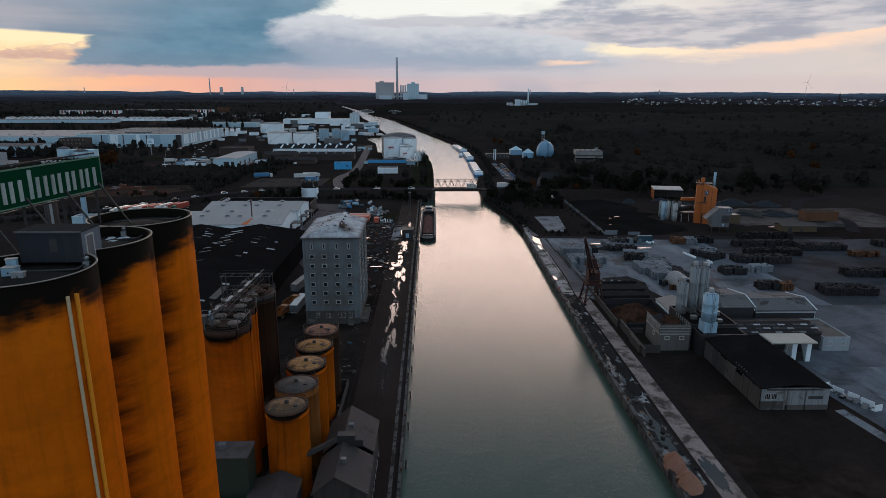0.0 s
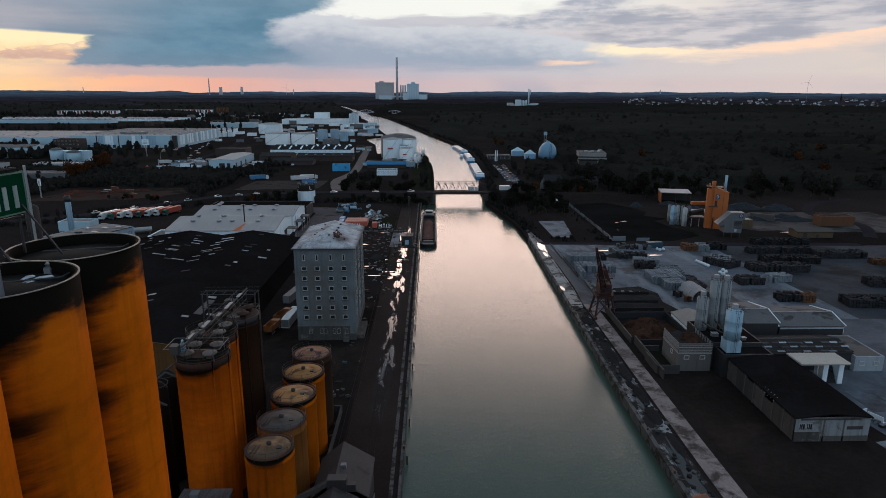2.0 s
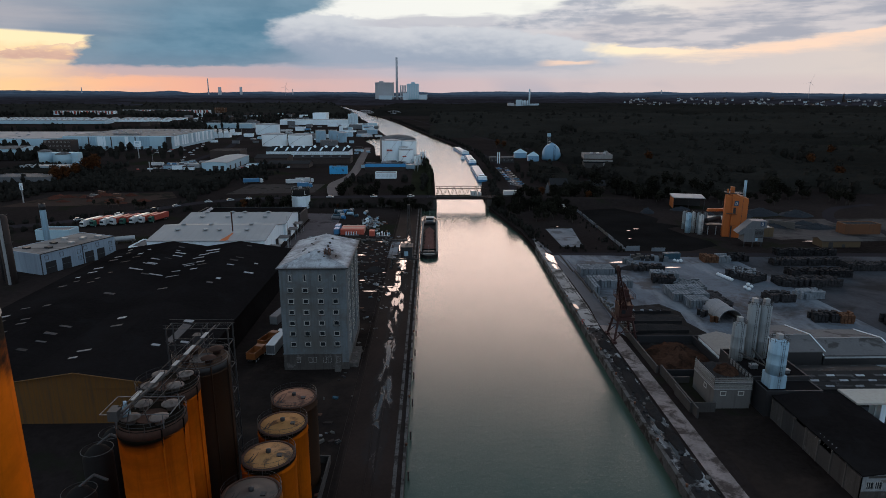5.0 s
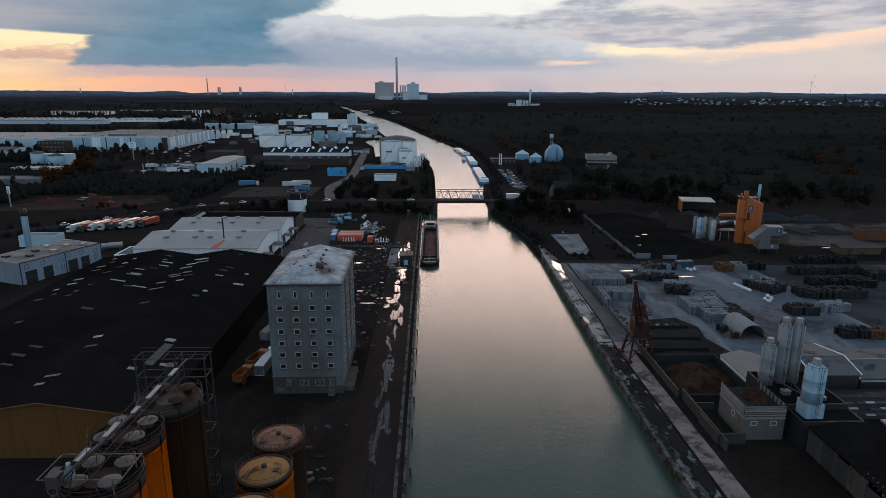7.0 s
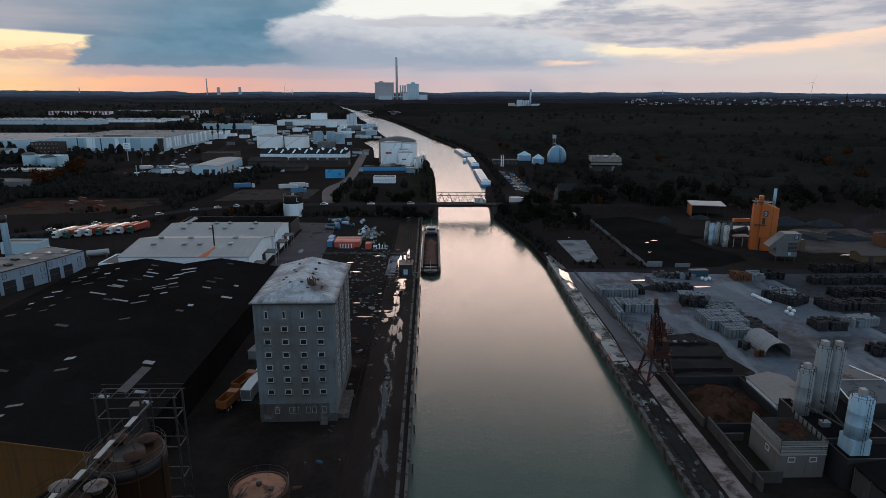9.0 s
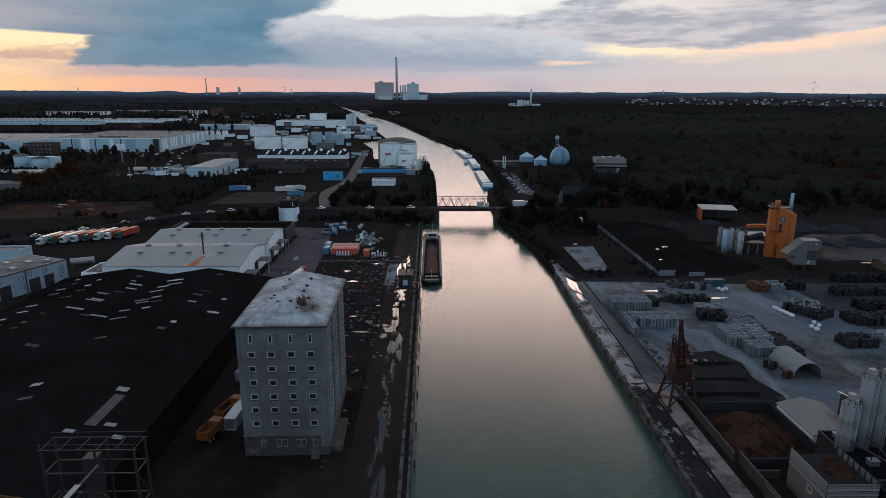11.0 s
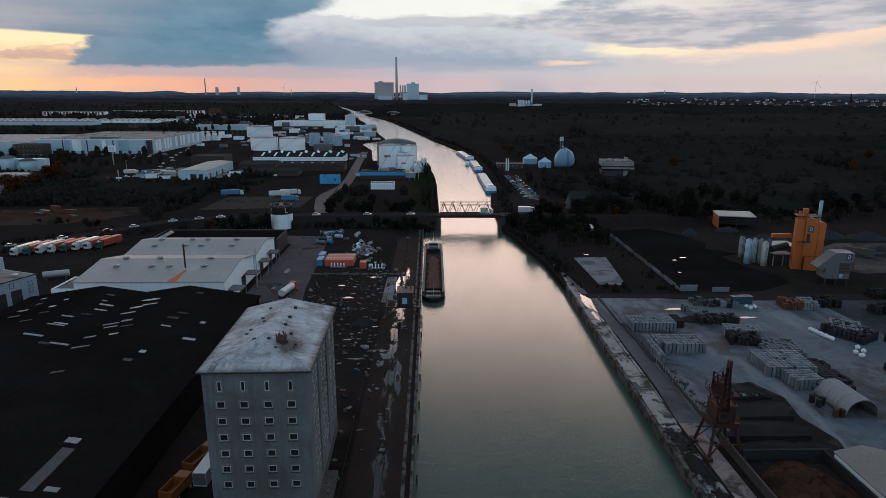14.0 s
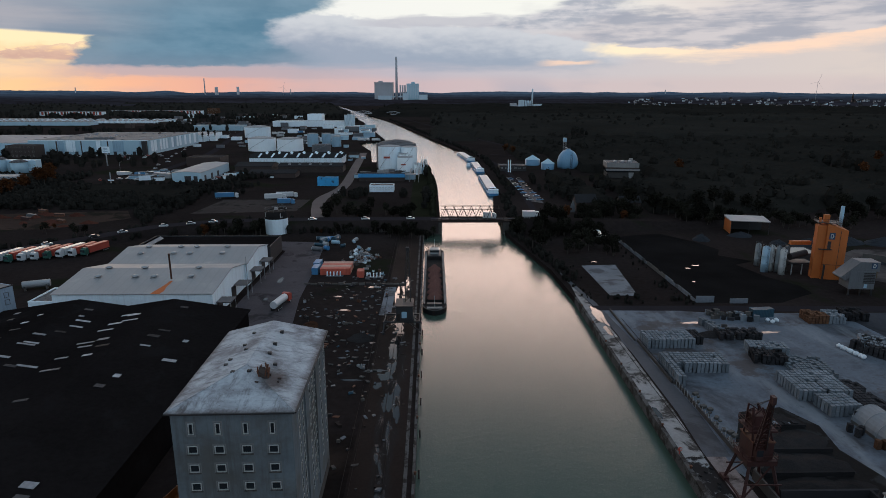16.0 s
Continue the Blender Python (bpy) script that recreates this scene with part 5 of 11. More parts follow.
quay_shed()
hall("boiler_house", "low grey boiler house with a sheet roof among the tanks", "building", -29.0, -21.3, 82.0, 90.6, 5.0, 6.6, "y", M_SHEDWALL, M_SHEDROOF, 0.2, 0.6)
hall("boiler_house", "low dark workshop with a grey sheet roof", "building", -37.0, -29.6, 78.0, 86.5, 4.4, 5.6, "x", M_DARK, M_SHEDROOF, 0.2)
for x, y, s in ((-44, 99, 5.0), (-45.2, 106, 6.5), (-46, 112, 5.5)):
    t = thing("process_vessel", "dark steel process vessel with pipes on top", "vessel", x, y, 0, 0, "process vessels")
    bm = bmesh.new()
    lathe(bm, [(1.9, 0), (1.9, 14 + s), (1.2, 15 + s), (0.4, 15.6 + s), (0, 15.7 + s)], 20)
    part("shell", bm, M_SOOT, t)
    bm = bmesh.new()
    ring_bar(bm, 0, 0, 15 + s, 2.0, 0.05, 16)
    bar(bm, (0, 0, 15.5 + s), (1.5, 1.0, 16.6 + s), 0.18, 6), bar(bm, (1.5, 1.0, 16.6 + s), (3.2, 1.0, 15.8 + s), 0.18, 6)
    part("pipework", bm, M_VESSEL, t, "dull steel pipe bends")


# ---- grey granary tower ----
M_SURROUND = mat("pale_cast_window_surround", (0.40, 0.40, 0.385), 0.8, var=0.2)
REVEAL = {k: mesh_of("outer_reveal", B((-a - 0.36, a + 0.36, -0.035, 0.002, -b - 0.36, -b - 0.2), (-a - 0.36, a + 0.36, -0.035, 0.002, b + 0.2, b + 0.36), (-a - 0.36, -a - 0.2, -0.035, 0.002, -b - 0.2, b + 0.2),
                                       (a + 0.2, a + 0.36, -0.035, 0.002, -b - 0.2, b + 0.2)), mat("sooty_reveal_%d" % k, (0.14, 0.14, 0.138), 0.9, var=0.4)) for k, a, b in ((True, 0.56, 0.5), (False, 0.24, 0.75))}
SILL = mesh_of("sill", B((-0.85, 0.85, -0.2, 0.0, -0.78, -0.66)), M_BASE)


def granary():
    W, D, H = 16.2, 28.0, 26.8
    t = thing("granary", "weathered grey rendered granary tower with a hipped metal roof", "building", -37.0, 175.6, 0, 0.8)
    cols = [2.6, 6.2, 9.9, 13.5]
    rows = [6.9, 9.7, 12.5, 15.35, 18.2, 21.05]
    holes, wins = [], []
    for cx in cols:
        for z in rows:
            holes.append((cx - 0.56, cx + 0.56, z - 0.50, z + 0.50))
        holes.append((cx - 0.24, cx + 0.24, 23.45, 24.95))
    for cx in (3.6, 6.6, 7.7, 10.2, 11.4, 13.6):
        holes.append((cx - 0.4, cx + 0.4, 2.0, 3.4))
    front = part("wall", facade(W, H, holes), M_WALL, t, "stained grey rendered gable front")
    for x0, x1, z0, z1 in holes:
        w, h = x1 - x0, z1 - z0
        q = window(front, pose((x0 + x1) / 2, 0, (z0 + z1) / 2), w, h, M_SURROUND, border=0.10 if z0 > 4 else 0.04, bars=0, proud=0.10)
        if z0 > 4:
            same_part("outer_reveal", REVEAL[w > 1], q)
            if w > 1:
                same_part("sill", SILL, q)
    side_holes = []
    for u in (4.4, 7.0, 12.6, 15.0, 17.2, 22.3, 26.6):
        for z in rows + [23.6]:
            side_holes.append((u - 0.5, u + 0.5, z - 0.85, z + 0.75))
    side = part("wall", facade(D, H, side_holes), M_WALL, t, "canal-side wall with rows of tall windows")
    side.matrix_basis = pose(W, 0, 0, 0, 0, 90)
    for x0, x1, z0, z1 in side_holes:
        window(side, pose((x0 + x1) / 2, 0, (z0 + z1) / 2), x1 - x0, z1 - z0, border=0.1, bars=1, proud=0.04)
    bm = facade(D, H, [])
    w = part("wall", bm, M_WALL, t)
    w.matrix_basis = pose(0, D, 0, 0, 0, -90)
    bm = facade(W, H, [])
    w = part("wall", bm, M_WALL, t)
    w.matrix_basis = pose(W, D, 0, 0, 0, 180)
    part("plinth", B((-0.05, W + 0.05, -0.07, 0.0, 0, 1.9), (-0.05, W - 1.6, -0.07, 0.0, 1.9, 4.2), (W, W + 0.07, -0.05, D, 0, 1.9)), M_BASE, t, "darker damp plinth")
    for z in rows[:1]:
        part("string_course", B((-0.1, W + 0.1, -0.16, 0.0, 4.25, 4.5)), M_WALL, t)
    part("pilaster", B((W, W + 0.22, D * 0.30, D * 0.30 + 0.5, 3.4, H - 0.4)), M_WALL, t)
    part("pilaster", B((W, W + 0.22, D * 0.62, D * 0.62 + 0.5, 3.4, H - 0.4)), M_WALL, t)
    part("floor_slab", B((0.4, W - 0.4, 0.4, D - 0.4, H - 0.5, H - 0.3)), M_CONC, t)
    # hipped roof with thickness, ridge running back from the front
    o = 0.55
    bm = bmesh.new()
    e = [(-o, -o), (W + o, -o), (W + o, D + o), (-o, D + o)]
    lo = [bm.verts.new((*p, H - 0.28)) for p in e]
    hi = [bm.verts.new((*p, H + 0.04)) for p in e]
    r0, r1 = bm.verts.new((7.7, 10.2, H + 2.1)), bm.verts.new((7.5, D + o, H + 2.0))
    for i in range(4):
        bm.faces.new((lo[i], lo[(i + 1) % 4], hi[(i + 1) % 4], hi[i]))
    bm.faces.new((hi[0], hi[1], r0)), bm.faces.new((hi[1], hi[2], r1, r0)), bm.faces.new((hi[3], hi[0], r0, r1)), bm.faces.new((hi[2], hi[3], r1))
    bm.faces.new(lo[::-1])
    roof = part("roof", bm, M_ZINC, t, "blotched pale metal hipped roof")
    bm = bmesh.new()
    bar(bm, (7.7, 10.2, H + 2.12), (7.5, D + o, H + 2.02), 0.06), bar(bm, (W + o, -o, H + 0.05), (7.7, 10.2, H + 2.12), 0.06), bar(bm, (-o, -o, H + 0.05), (7.7, 10.2, H + 2.12), 0.06)
    part("ridge_cap", bm, M_ZINC, roof)
    part("gutter", B((W + o, W + o + 0.2, -o, D + o, H - 0.2, H + 0.0), (-o, W + o, -o - 0.2, -o, H - 0.2, H + 0.0)), M_DARK, roof)
    # small roof hatches on the slopes and a broken chimney
    for x, y in ((6.1, 8.4), (8.5, 8.4), (9.9, 23.8), (9.9, 18.7), (9.9, 15.0), (11.5, 11.6), (5.2, 23.9), (5.0, 18.8), (5.8, 16.7), (4.2, 13.6), (4.0, 11.9)):
        z = min(H + 2.1 * min(x + o, W + o - x) / (W / 2 + o), H + 2.1 * (y + o) / (10.2 + o))
        part("roof_hatch", B((x - 0.28, x + 0.28, y - 0.24, y + 0.24, z - 0.3, z + 0.26)), M_DARK, roof, "small dark roof hatch")
    z = H + 1.4
    bm = bmesh.new()
    prism(bm, [(10.2, 7.1), (11.0, 6.9), (11.5, 7.3), (11.4, 8.2), (10.7, 8.5), (10.1, 8.0)], z - 1.0, [z + h for h in (0.9, 0.5, 0.75, 0.3, 1.0, 1.25)])
    part("chimney", bm, M_BRICK, roof, "dark crumbling brick chimney")
    rr = random.Random(15)
    for k in range(9):
        a, h = 2 * math.pi * k / 9, rr.uniform(0.5, 1.7)
        x, y = 10.8 + 0.75 * math.cos(a), 7.7 + 0.75 * math.sin(a)
        bm = bmesh.new()
        bar(bm, (x, y, z - 0.6), (x + rr.uniform(-0.5, 0.4), y + rr.uniform(-0.4, 0.4), z + h), rr.uniform(0.07, 0.16))
        part("broken_plate", bm, M_RUST, roof, "bent rusty plate")
    for k in range(7):
        x, y = 11.0 + rr.uniform(-1.0, 2.2), 7.0 + rr.uniform(-1.6, 1.6)
        zz = min(H + 2.1 * min(x + o, W + o - x) / (W / 2 + o), H + 2.1 * (y + o) / (10.2 + o))
        q = rr.uniform(0.12, 0.3)
        part("fallen_brick", B((x - q, x + q, y - q * 0.6, y + q * 0.6, zz - 0.1, zz + 0.2)), M_BRICK, roof)
    part("loading_dock", B((W, W + 2.2, 1, 12, 0, 1.1)), M_BASE, t)
    part("steps", B((W - 3.4, W - 1.9, -1.6, -0.07, 0, 0.5), (W - 3.4, W - 1.9, -1.0, -0.07, 0.5, 1.0)), M_CONC, t)
    return t


granary()


# ---- black-roofed warehouse with the yellow gable ----
def black_hall():
    t = thing("warehouse", "huge warehouse with a black double-pitched roof and yellow gable", "building", -74.0, 150.0, 0)
    prof = [(20.5, 8.4), (0, 11.6), (-13, 9.6), (-26, 11.6), (-47, 8.4)]
    L = 116.0
    bm = bmesh.new()
    ring = [(20.3, 0.2)] + [(x, 0.2) for x, _ in prof[1:-1]] + [(-46.8, 0.2)]
    front = [(x, z) for x, z in prof]
    for y, flip in ((0.2, False), (L - 0.2, True)):
        bm = bmesh.new()
        f = [bm.verts.new((x, y, z)) for x, z in front] + [bm.verts.new((-47, y, 0)), bm.verts.new((20.5, y, 0))]
        bm.faces.new(f if flip else f[::-1])
        part("gable_wall", bm, M_YELLOW, t, "yellow-ochre clad gable wall")
    for x in (20.2, -47):
        part("wall", B((x, x + 0.3, 0.2, L - 0.2, 0, 8.4)), M_BLACKROOF, t)
    bm = bmesh.new()
    pr = [(21.1, 8.3)] + prof[1:-1] + [(-47.6, 8.3)]
    a = [bm.verts.new((x, -0.3, z)) for x, z in pr]
    b = [bm.verts.new((x, L + 0.3, z)) for x, z in pr]
    a2 = [bm.verts.new((x, -0.3, z + 0.25)) for x, z in pr]
    b2 = [bm.verts.new((x, L + 0.3, z + 0.25)) for x, z in pr]
    for i in range(len(pr) - 1):
        bm.faces.new((a2[i], b2[i], b2[i + 1], a2[i + 1])), bm.faces.new((a[i + 1], b[i + 1], b[i], a[i]))
        bm.faces.new((a[i], a2[i], a2[i + 1], a[i + 1])), bm.faces.new((b[i + 1], b2[i + 1], b2[i], b[i]))
    bm.faces.new((a[0], b[0], b2[0], a2[0])), bm.faces.new((a2[-1], b2[-1], b[-1], a[-1]))
    bmesh.ops.recalc_face_normals(bm, faces=bm.faces)
    roof = part("roof", bm, M_BLACKROOF, t, "black bitumen roof sheeting")
    part("verge", B((-0.1, 20.6, -0.42, -0.3, 8.2, 8.25)), M_YELLOW, t)
    bm = bmesh.new()
    for (xa, za), (xb, zb) in zip(pr, pr[1:]):
        bar(bm, (xa, -0.36, za + 0.2), (xb, -0.36, zb + 0.2), 0.14)
    part("verge_trim", bm, M_YELLOW, t, "bright yellow verge trim")

    def z_at(x):
        for (xa, za), (xb, zb) in zip(pr, pr[1:]):
            if xb <= x <= xa:
                return za + (zb - za) * (x - xa) / (xb - xa)
        return 8

    def panel(x, y, w, l, m=M_SKY):
        z0, z1 = z_at(x - w / 2) + 0.25, z_at(x + w / 2) + 0.25
        bm = bmesh.new()
        v = [bm.verts.new(p) for p in ((x - w / 2, y, z0 + 0.01), (x + w / 2, y, z1 + 0.01), (x + w / 2, y + l, z1 + 0.01), (x - w / 2, y + l, z0 + 0.01))]
        u = [bm.verts.new(p) for p in ((x - w / 2, y, z0 + 0.09), (x + w / 2, y, z1 + 0.09), (x + w / 2, y + l, z1 + 0.09), (x - w / 2, y + l, z0 + 0.09))]
        bm.faces.new(u)
        for i in range(4):
            bm.faces.new((v[i], v[(i + 1) % 4], u[(i + 1) % 4], u[i]))
        part("skylight", bm, m, roof, "dull translucent skylight sheet")

    rng = random.Random(5)
    for x0, col in ((14.0, 0.25), (6.0, 0.75), (-5.5, 0.8), (-19.0, 0.95), (-31.0, 0.9), (-39.0, 0.8)):
        for k in range(21):
            if rng.random() < col * 0.66:
                y = 8 + 5.1 * k + rng.uniform(-0.8, 0.8)
                if x0 > 5 and y < 60:
                    continue
                panel(x0 + rng.uniform(-1.5, 1.5), y, rng.uniform(1.2, 3.2), rng.uniform(0.7, 1.4), M_SKY if rng.random() < 0.18 + 0.3 * (y > 75) else M_SKY_D)
    for k in range(16):
        panel(rng.choice((-9.5, -16.5, -7.0, -22.0)) + rng.uniform(-1.5, 1.5), 72 + rng.uniform(0, 42), rng.uniform(2.5, 4.5), rng.uniform(0.6, 1.0))
    panel(10.8, 33.0, 2.2, 1.6), panel(14.6, 20.5, 0.1 + 1.9, 1.1)
    panel(11.4, 20.0, 2.0, 11.5, M_SKY_D)
    for x in (9.2, 17.5):
        panel(x, 17.0, 1.8, 1.1)
    bm = bmesh.new()
    bar(bm, (-13, 0, 9.84), (-13, L, 9.84), 0.05)
    part("valley_gutter", bm, M_BLACKROOF, roof)
    return t


black_hall()

# ---- white twin hall, street and scrap yard ----
hall("factory_hall", "low white gabled hall with ridge vents and a rust stain", "building", -117.4, -68.8, 281.3, 315.0, 8.2, 10.9, "x", M_WHITE, M_WHITEROOF, 0.3, 0.57,
     doors=(("e", 6, 4.5, 4.5), ("e", 20, 4.5, 4.5)), vents=0)
hall("factory_hall", "low white gabled hall with ridge vents behind its twin", "building", -117.0, -68.0, 315.4, 344.0, 8.2, 10.6, "x", M_WHITE, M_WHITEROOF, 0.3, 0.55,
     doors=(("e", 7, 4.5, 4.5), ("e", 21, 4.5, 4.5)), vents=0)
for x, y, z in [(x, 293.0, 9.95) for x in (-109, -97.1, -91.1, -79.3)] + [(x, 300.2, 10.85) for x in (-108.9, -97.1, -79.3)] + [(x, 324.0, 9.55) for x in (-109.4, -97.4, -91.4, -79.5)] + [(x, 330.4, 10.45) for x in (-109.1, -96.9, -90.9, -79.4)]:
    t = thing("roof_vent", "round grey metal vent cowl on the white hall roof", "vent", x, y, z, 0, "hall roof vents")
    bm = bmesh.new()
    lathe(bm, [(0.75, -0.3), (0.75, 0.55), (1.15, 0.55), (1.15, 0.75), (0.45, 1.05), (0, 1.1)], 14)
    part("cowl", bm, M_STEEL, t)
    part("curb", B((-0.95, 0.95, -0.95, 0.95, -0.4, 0.2)), M_WHITEROOF, t)
t = thing("lamp_post", "slender grey pole at the hall corner", "post", -63.5, 300.0, 0)
bm = bmesh.new()
bar(bm, (0, 0, 0), (0, 0, 15.0), 0.11, 6)
part("pole", bm, M_STEEL, t)
t = thing("steel_stack", "thin rusty steel stack through the white roof", "chimney", -84.6, 290.5, 0)
bm = bmesh.new()
lathe(bm, [(0.28, 10.3), (0.28, 18.3), (0.36, 18.3), (0.36, 18.6), (0.2, 18.6)], 12)
part("pipe", bm, M_RUST, t)
bm = bmesh.new()
rows = []
for k in range(13):
    f = k / 12
    yy = -0.2 - 9.2 * f
    z = 10.9 + 0.235 - 2.7 * (300.5 - (290.5 + yy)) / 19.2
    rows.append([bm.verts.new((-1.3 * f - 0.4 - 1.0 * f + 0.22 * math.sin(5 * f), yy, z)), bm.verts.new((-0.4 * f + 0.5 + 0.3 * math.sin(9 * f + 1) * f, yy, z))])
for p, q in zip(rows, rows[1:]):
    bm.faces.new((p[0], q[0], q[1], p[1]))
bmesh.ops.recalc_face_normals(bm, faces=bm.faces)
part("rust_run", bm, mat("rust_run", (0.46, 0.11, 0.025), 0.8, var=0.4, scale=0.8), t, "orange rust run below the stack")
for k, (y, l) in enumerate(((286, 5.5), (304, 6), (321, 6), (334, 6))):
    t = thing("loading_canopy", "dark steel canopy over a loading door", "canopy", -66.6, y, 0, 0, "loading canopies")
    part("roof", B((-1.9, 2.6, -l / 2, l / 2, 4.6, 4.9)), M_GREYROOF, t)
    for yy in (-l / 2 + 0.2, l / 2 - 0.2):
        bm = bmesh.new()
        bar(bm, (2.4, yy, 0), (2.4, yy, 4.6), 0.09)
        part("post", bm, M_STEEL, t)
flat_block("annex", "low pale annex beside the white hall", "building", -126.0, -117.9, 283.0, 297.0, 5.5, M_WHITE, M_GREYROOF)
flat_block("dark_shed", "long dark flat-roofed shed behind the white halls", "shed", -122, -67.5, 346.5, 366, 7.0, M_DARK, M_BLACKROOF)
t = thing("skylight_ridge", "pale glazed ridge light on the dark shed", "skylight", -118.5, 353, 6.6)
bm = bmesh.new()
gable_roof(bm, -1.2, 1.2, -5.5, 9.5, 0.0, 0.9, "y", 0.05, 0.08)
part("glazing", bm, M_SKY, t)


def workshop_left():
    t = flat_block("workshop", "pale blue two-storey workshop with dark roller doors", "building", -161.6, -142.2, 263.2, 296.8, 8.2, mat("dull_blue_workshop_sheet", (0.27, 0.34, 0.42), 0.6, var=0.2, streak=0.25), M_FARROOF, 0.12)
    t.matrix_basis = pose(-150.9, 279.5, 0, 0, 0, -22.3)
    for u, w in ((-12.9, 4.4), (-6.3, 3.8), (4.0, 4.0), (9.4, 3.6)):
        d = part("roller_door", B((9.55, 9.78, u - w / 2, u + w / 2, 0, 4.6)), M_DARK, t, "dark roller door")
        part("door_rail", B((9.78, 9.84, u - w / 2, u + w / 2, 2.2, 2.3)), M_GREY, d)
    for u, z in ((-14.3, 6.3), (-8.0, 6.3), (-0.6, 5.6), (-0.4, 2.8), (2.6, 6.4), (8.2, 6.4), (14.4, 5.6), (14.4, 3.2)):
        window(t, pose(9.72, u, z, 0, 0, 90), 1.3, 1.5, M_GREY)
    part("corner_trim", B((9.7, 9.85, -16.85, -16.5, 0, 8.2)), M_DARK, t)
    part("corner_trim", B((9.7, 9.85, 1.0, 1.3, 0, 8.2)), M_DARK, t)
    part("eaves_trim", B((9.7, 9.9, -16.8, 16.8, 8.0, 8.35)), M_DARK, t)
    for x, y in ((-4, -12), (3, -8), (-2, -2), (4, 1), (-5, 5), (1, 9), (5, 13)):
        part("roof_unit", B((x - 1.3, x + 1.3, y - 0.9, y + 0.9, 8.0, 8.7)), M_STEEL if y % 2 else M_DARK, t, "roof light or duct box")
    return t


workshop_left()
t = thing("horizontal_tank", "dull grey horizontal tank beside the workshop", "tank", -141.5, 312.5, 0, 24)
bm = bmesh.new()
bar(bm, (-4.5, 0, 2.0), (4, 0, 2.0), 1.3, 18)
part("shell", bm, M_STEEL, t)
part("saddle", B((-4, -3.4, -1.4, 1.4, 0, 1.6)), M_CONC, t)
part("saddle", B((2.6, 3.2, -1.4, 1.4, 0, 1.6)), M_CONC, t)
t = thing("exhaust_stack", "pale blue steel exhaust stack on a plant room", "chimney", -160.8, 286.2, 0)
bm = bmesh.new()
lathe(bm, [(1.2, 0), (1.2, 20.0), (1.1, 20.6), (1.1, 22.8)], 16)
part("pipe", bm, M_LIGHTBLUE, t)
bm = bmesh.new()
lathe(bm, [(1.30, 20.6), (1.30, 23.2), (0.95, 23.2)], 16, cap_hi=False)
part("top_band", bm, M_DARK, t)
flat_block("plant_room", "low pale plant room at the foot of the stack", "building", -186, -170, 318, 326, 5.0, M_PALE, M_FARROOF)
for x, y, r, h, m, lab in ((-153.5, 250.5, 1.9, 25.5, M_BRICK, "dull brown process column"), (-158.0, 255, 1.6, 24, M_DARK, "dark process column")):
    t = thing("process_column", lab + " beside the warehouse", "column", x, y, 0, 0, "process columns")
    bm = bmesh.new()
    lathe(bm, [(r, 0), (r, h - 1), (r * 0.6, h), (0, h + 0.3)], 20)
    part("shell", bm, m, t)
    bm = bmesh.new()
    ring_bar(bm, 0, 0, h, r + 0.3, 0.06, 14), ring_bar(bm, 0, 0, h * 0.6, r + 0.5, 0.08, 14)
    part("railing", bm, M_DARK, t)
t = thing("flue_pole", "slender pale steel flue standing beside the warehouse", "flue", -153.0, 248.5, 0)
bm = bmesh.new()
bar(bm, (0, 0, 0), (0, 0, 41), 0.5, 12)
part("pipe", bm, M_STEEL, t)


def vertical_tank():
    t = thing("white_tank", "white round tank with a black band and pale letters", "tank", -78.3, 402.5, 0)
    R = 5.5
    bm = bmesh.new()
    lathe(bm, [(R, 0), (R, 7.6)], 40, cap_lo=False, cap_hi=False)
    part("shell", bm, M_WHITE, t)
    bm = bmesh.new()
    lathe(bm, [(R + 0.02, 7.6), (R + 0.02, 11.4), (R - 0.3, 11.4), (R - 0.3, 11.1), (0.5, 11.8), (0, 11.8)], 40, cap_lo=False)
    part("band", bm, M_SOOT, t, "black painted top band")
    bm = bmesh.new()
    ring_bar(bm, 0, 0, 12.4, R - 0.2, 0.05, 24)
    for k in range(12):
        a = 2 * math.pi * k / 12
        bar(bm, ((R - 0.2) * math.cos(a), (R - 0.2) * math.sin(a), 11.3), ((R - 0.2) * math.cos(a), (R - 0.2) * math.sin(a), 12.4), 0.04)
    part("railing", bm, M_STEEL, t)
    part("vent", B((-0.7, 0.7, -0.7, 0.7, 11.7, 12.9)), M_STEEL, t)
    for ch, a in (("?", radians(-140)), ("L", radians(-52))):
        cu = bpy.data.curves.new("letter", "FONT")
        cu.body, cu.size, cu.extrude, cu.align_x, cu.align_y = ch, 3.4, 0.03, "CENTER", "CENTER"
        ob = new("letter", cu)
        dg = bpy.context.evaluated_depsgraph_get()
        me = bpy.data.meshes.new_from_object(ob.evaluated_get(dg))
        bpy.data.objects.remove(ob)
        me.materials.clear()
        me.materials.append(M_FRAME)
        same_part("letter", me, t, pose((R + 0.12) * math.cos(a), (R + 0.12) * math.sin(a), 9.6, 90, 0, math.degrees(a) + 90), "white painted letter")


vertical_tank()


# ---- vehicles ----
_wheel = {}


def wheel(parent, x, y, r=0.5, w=0.3):
    if (r, w) not in _wheel:
        bm = bmesh.new()
        bar(bm, (0, -w / 2, 0), (0, w / 2, 0), r, 14)
        bm2 = bmesh.new()
        bar(bm2, (0, -w / 2 - 0.02, 0), (0, w / 2 + 0.02, 0), r * 0.55, 10)
        _wheel[(r, w)] = (mesh_of("tyre", bm, M_TYRE), mesh_of("rim", bm2, M_STEEL))
    a, b = _wheel[(r, w)]
    q = same_part("wheel", a, parent, pose(x, y, r))
    same_part("rim", b, q)


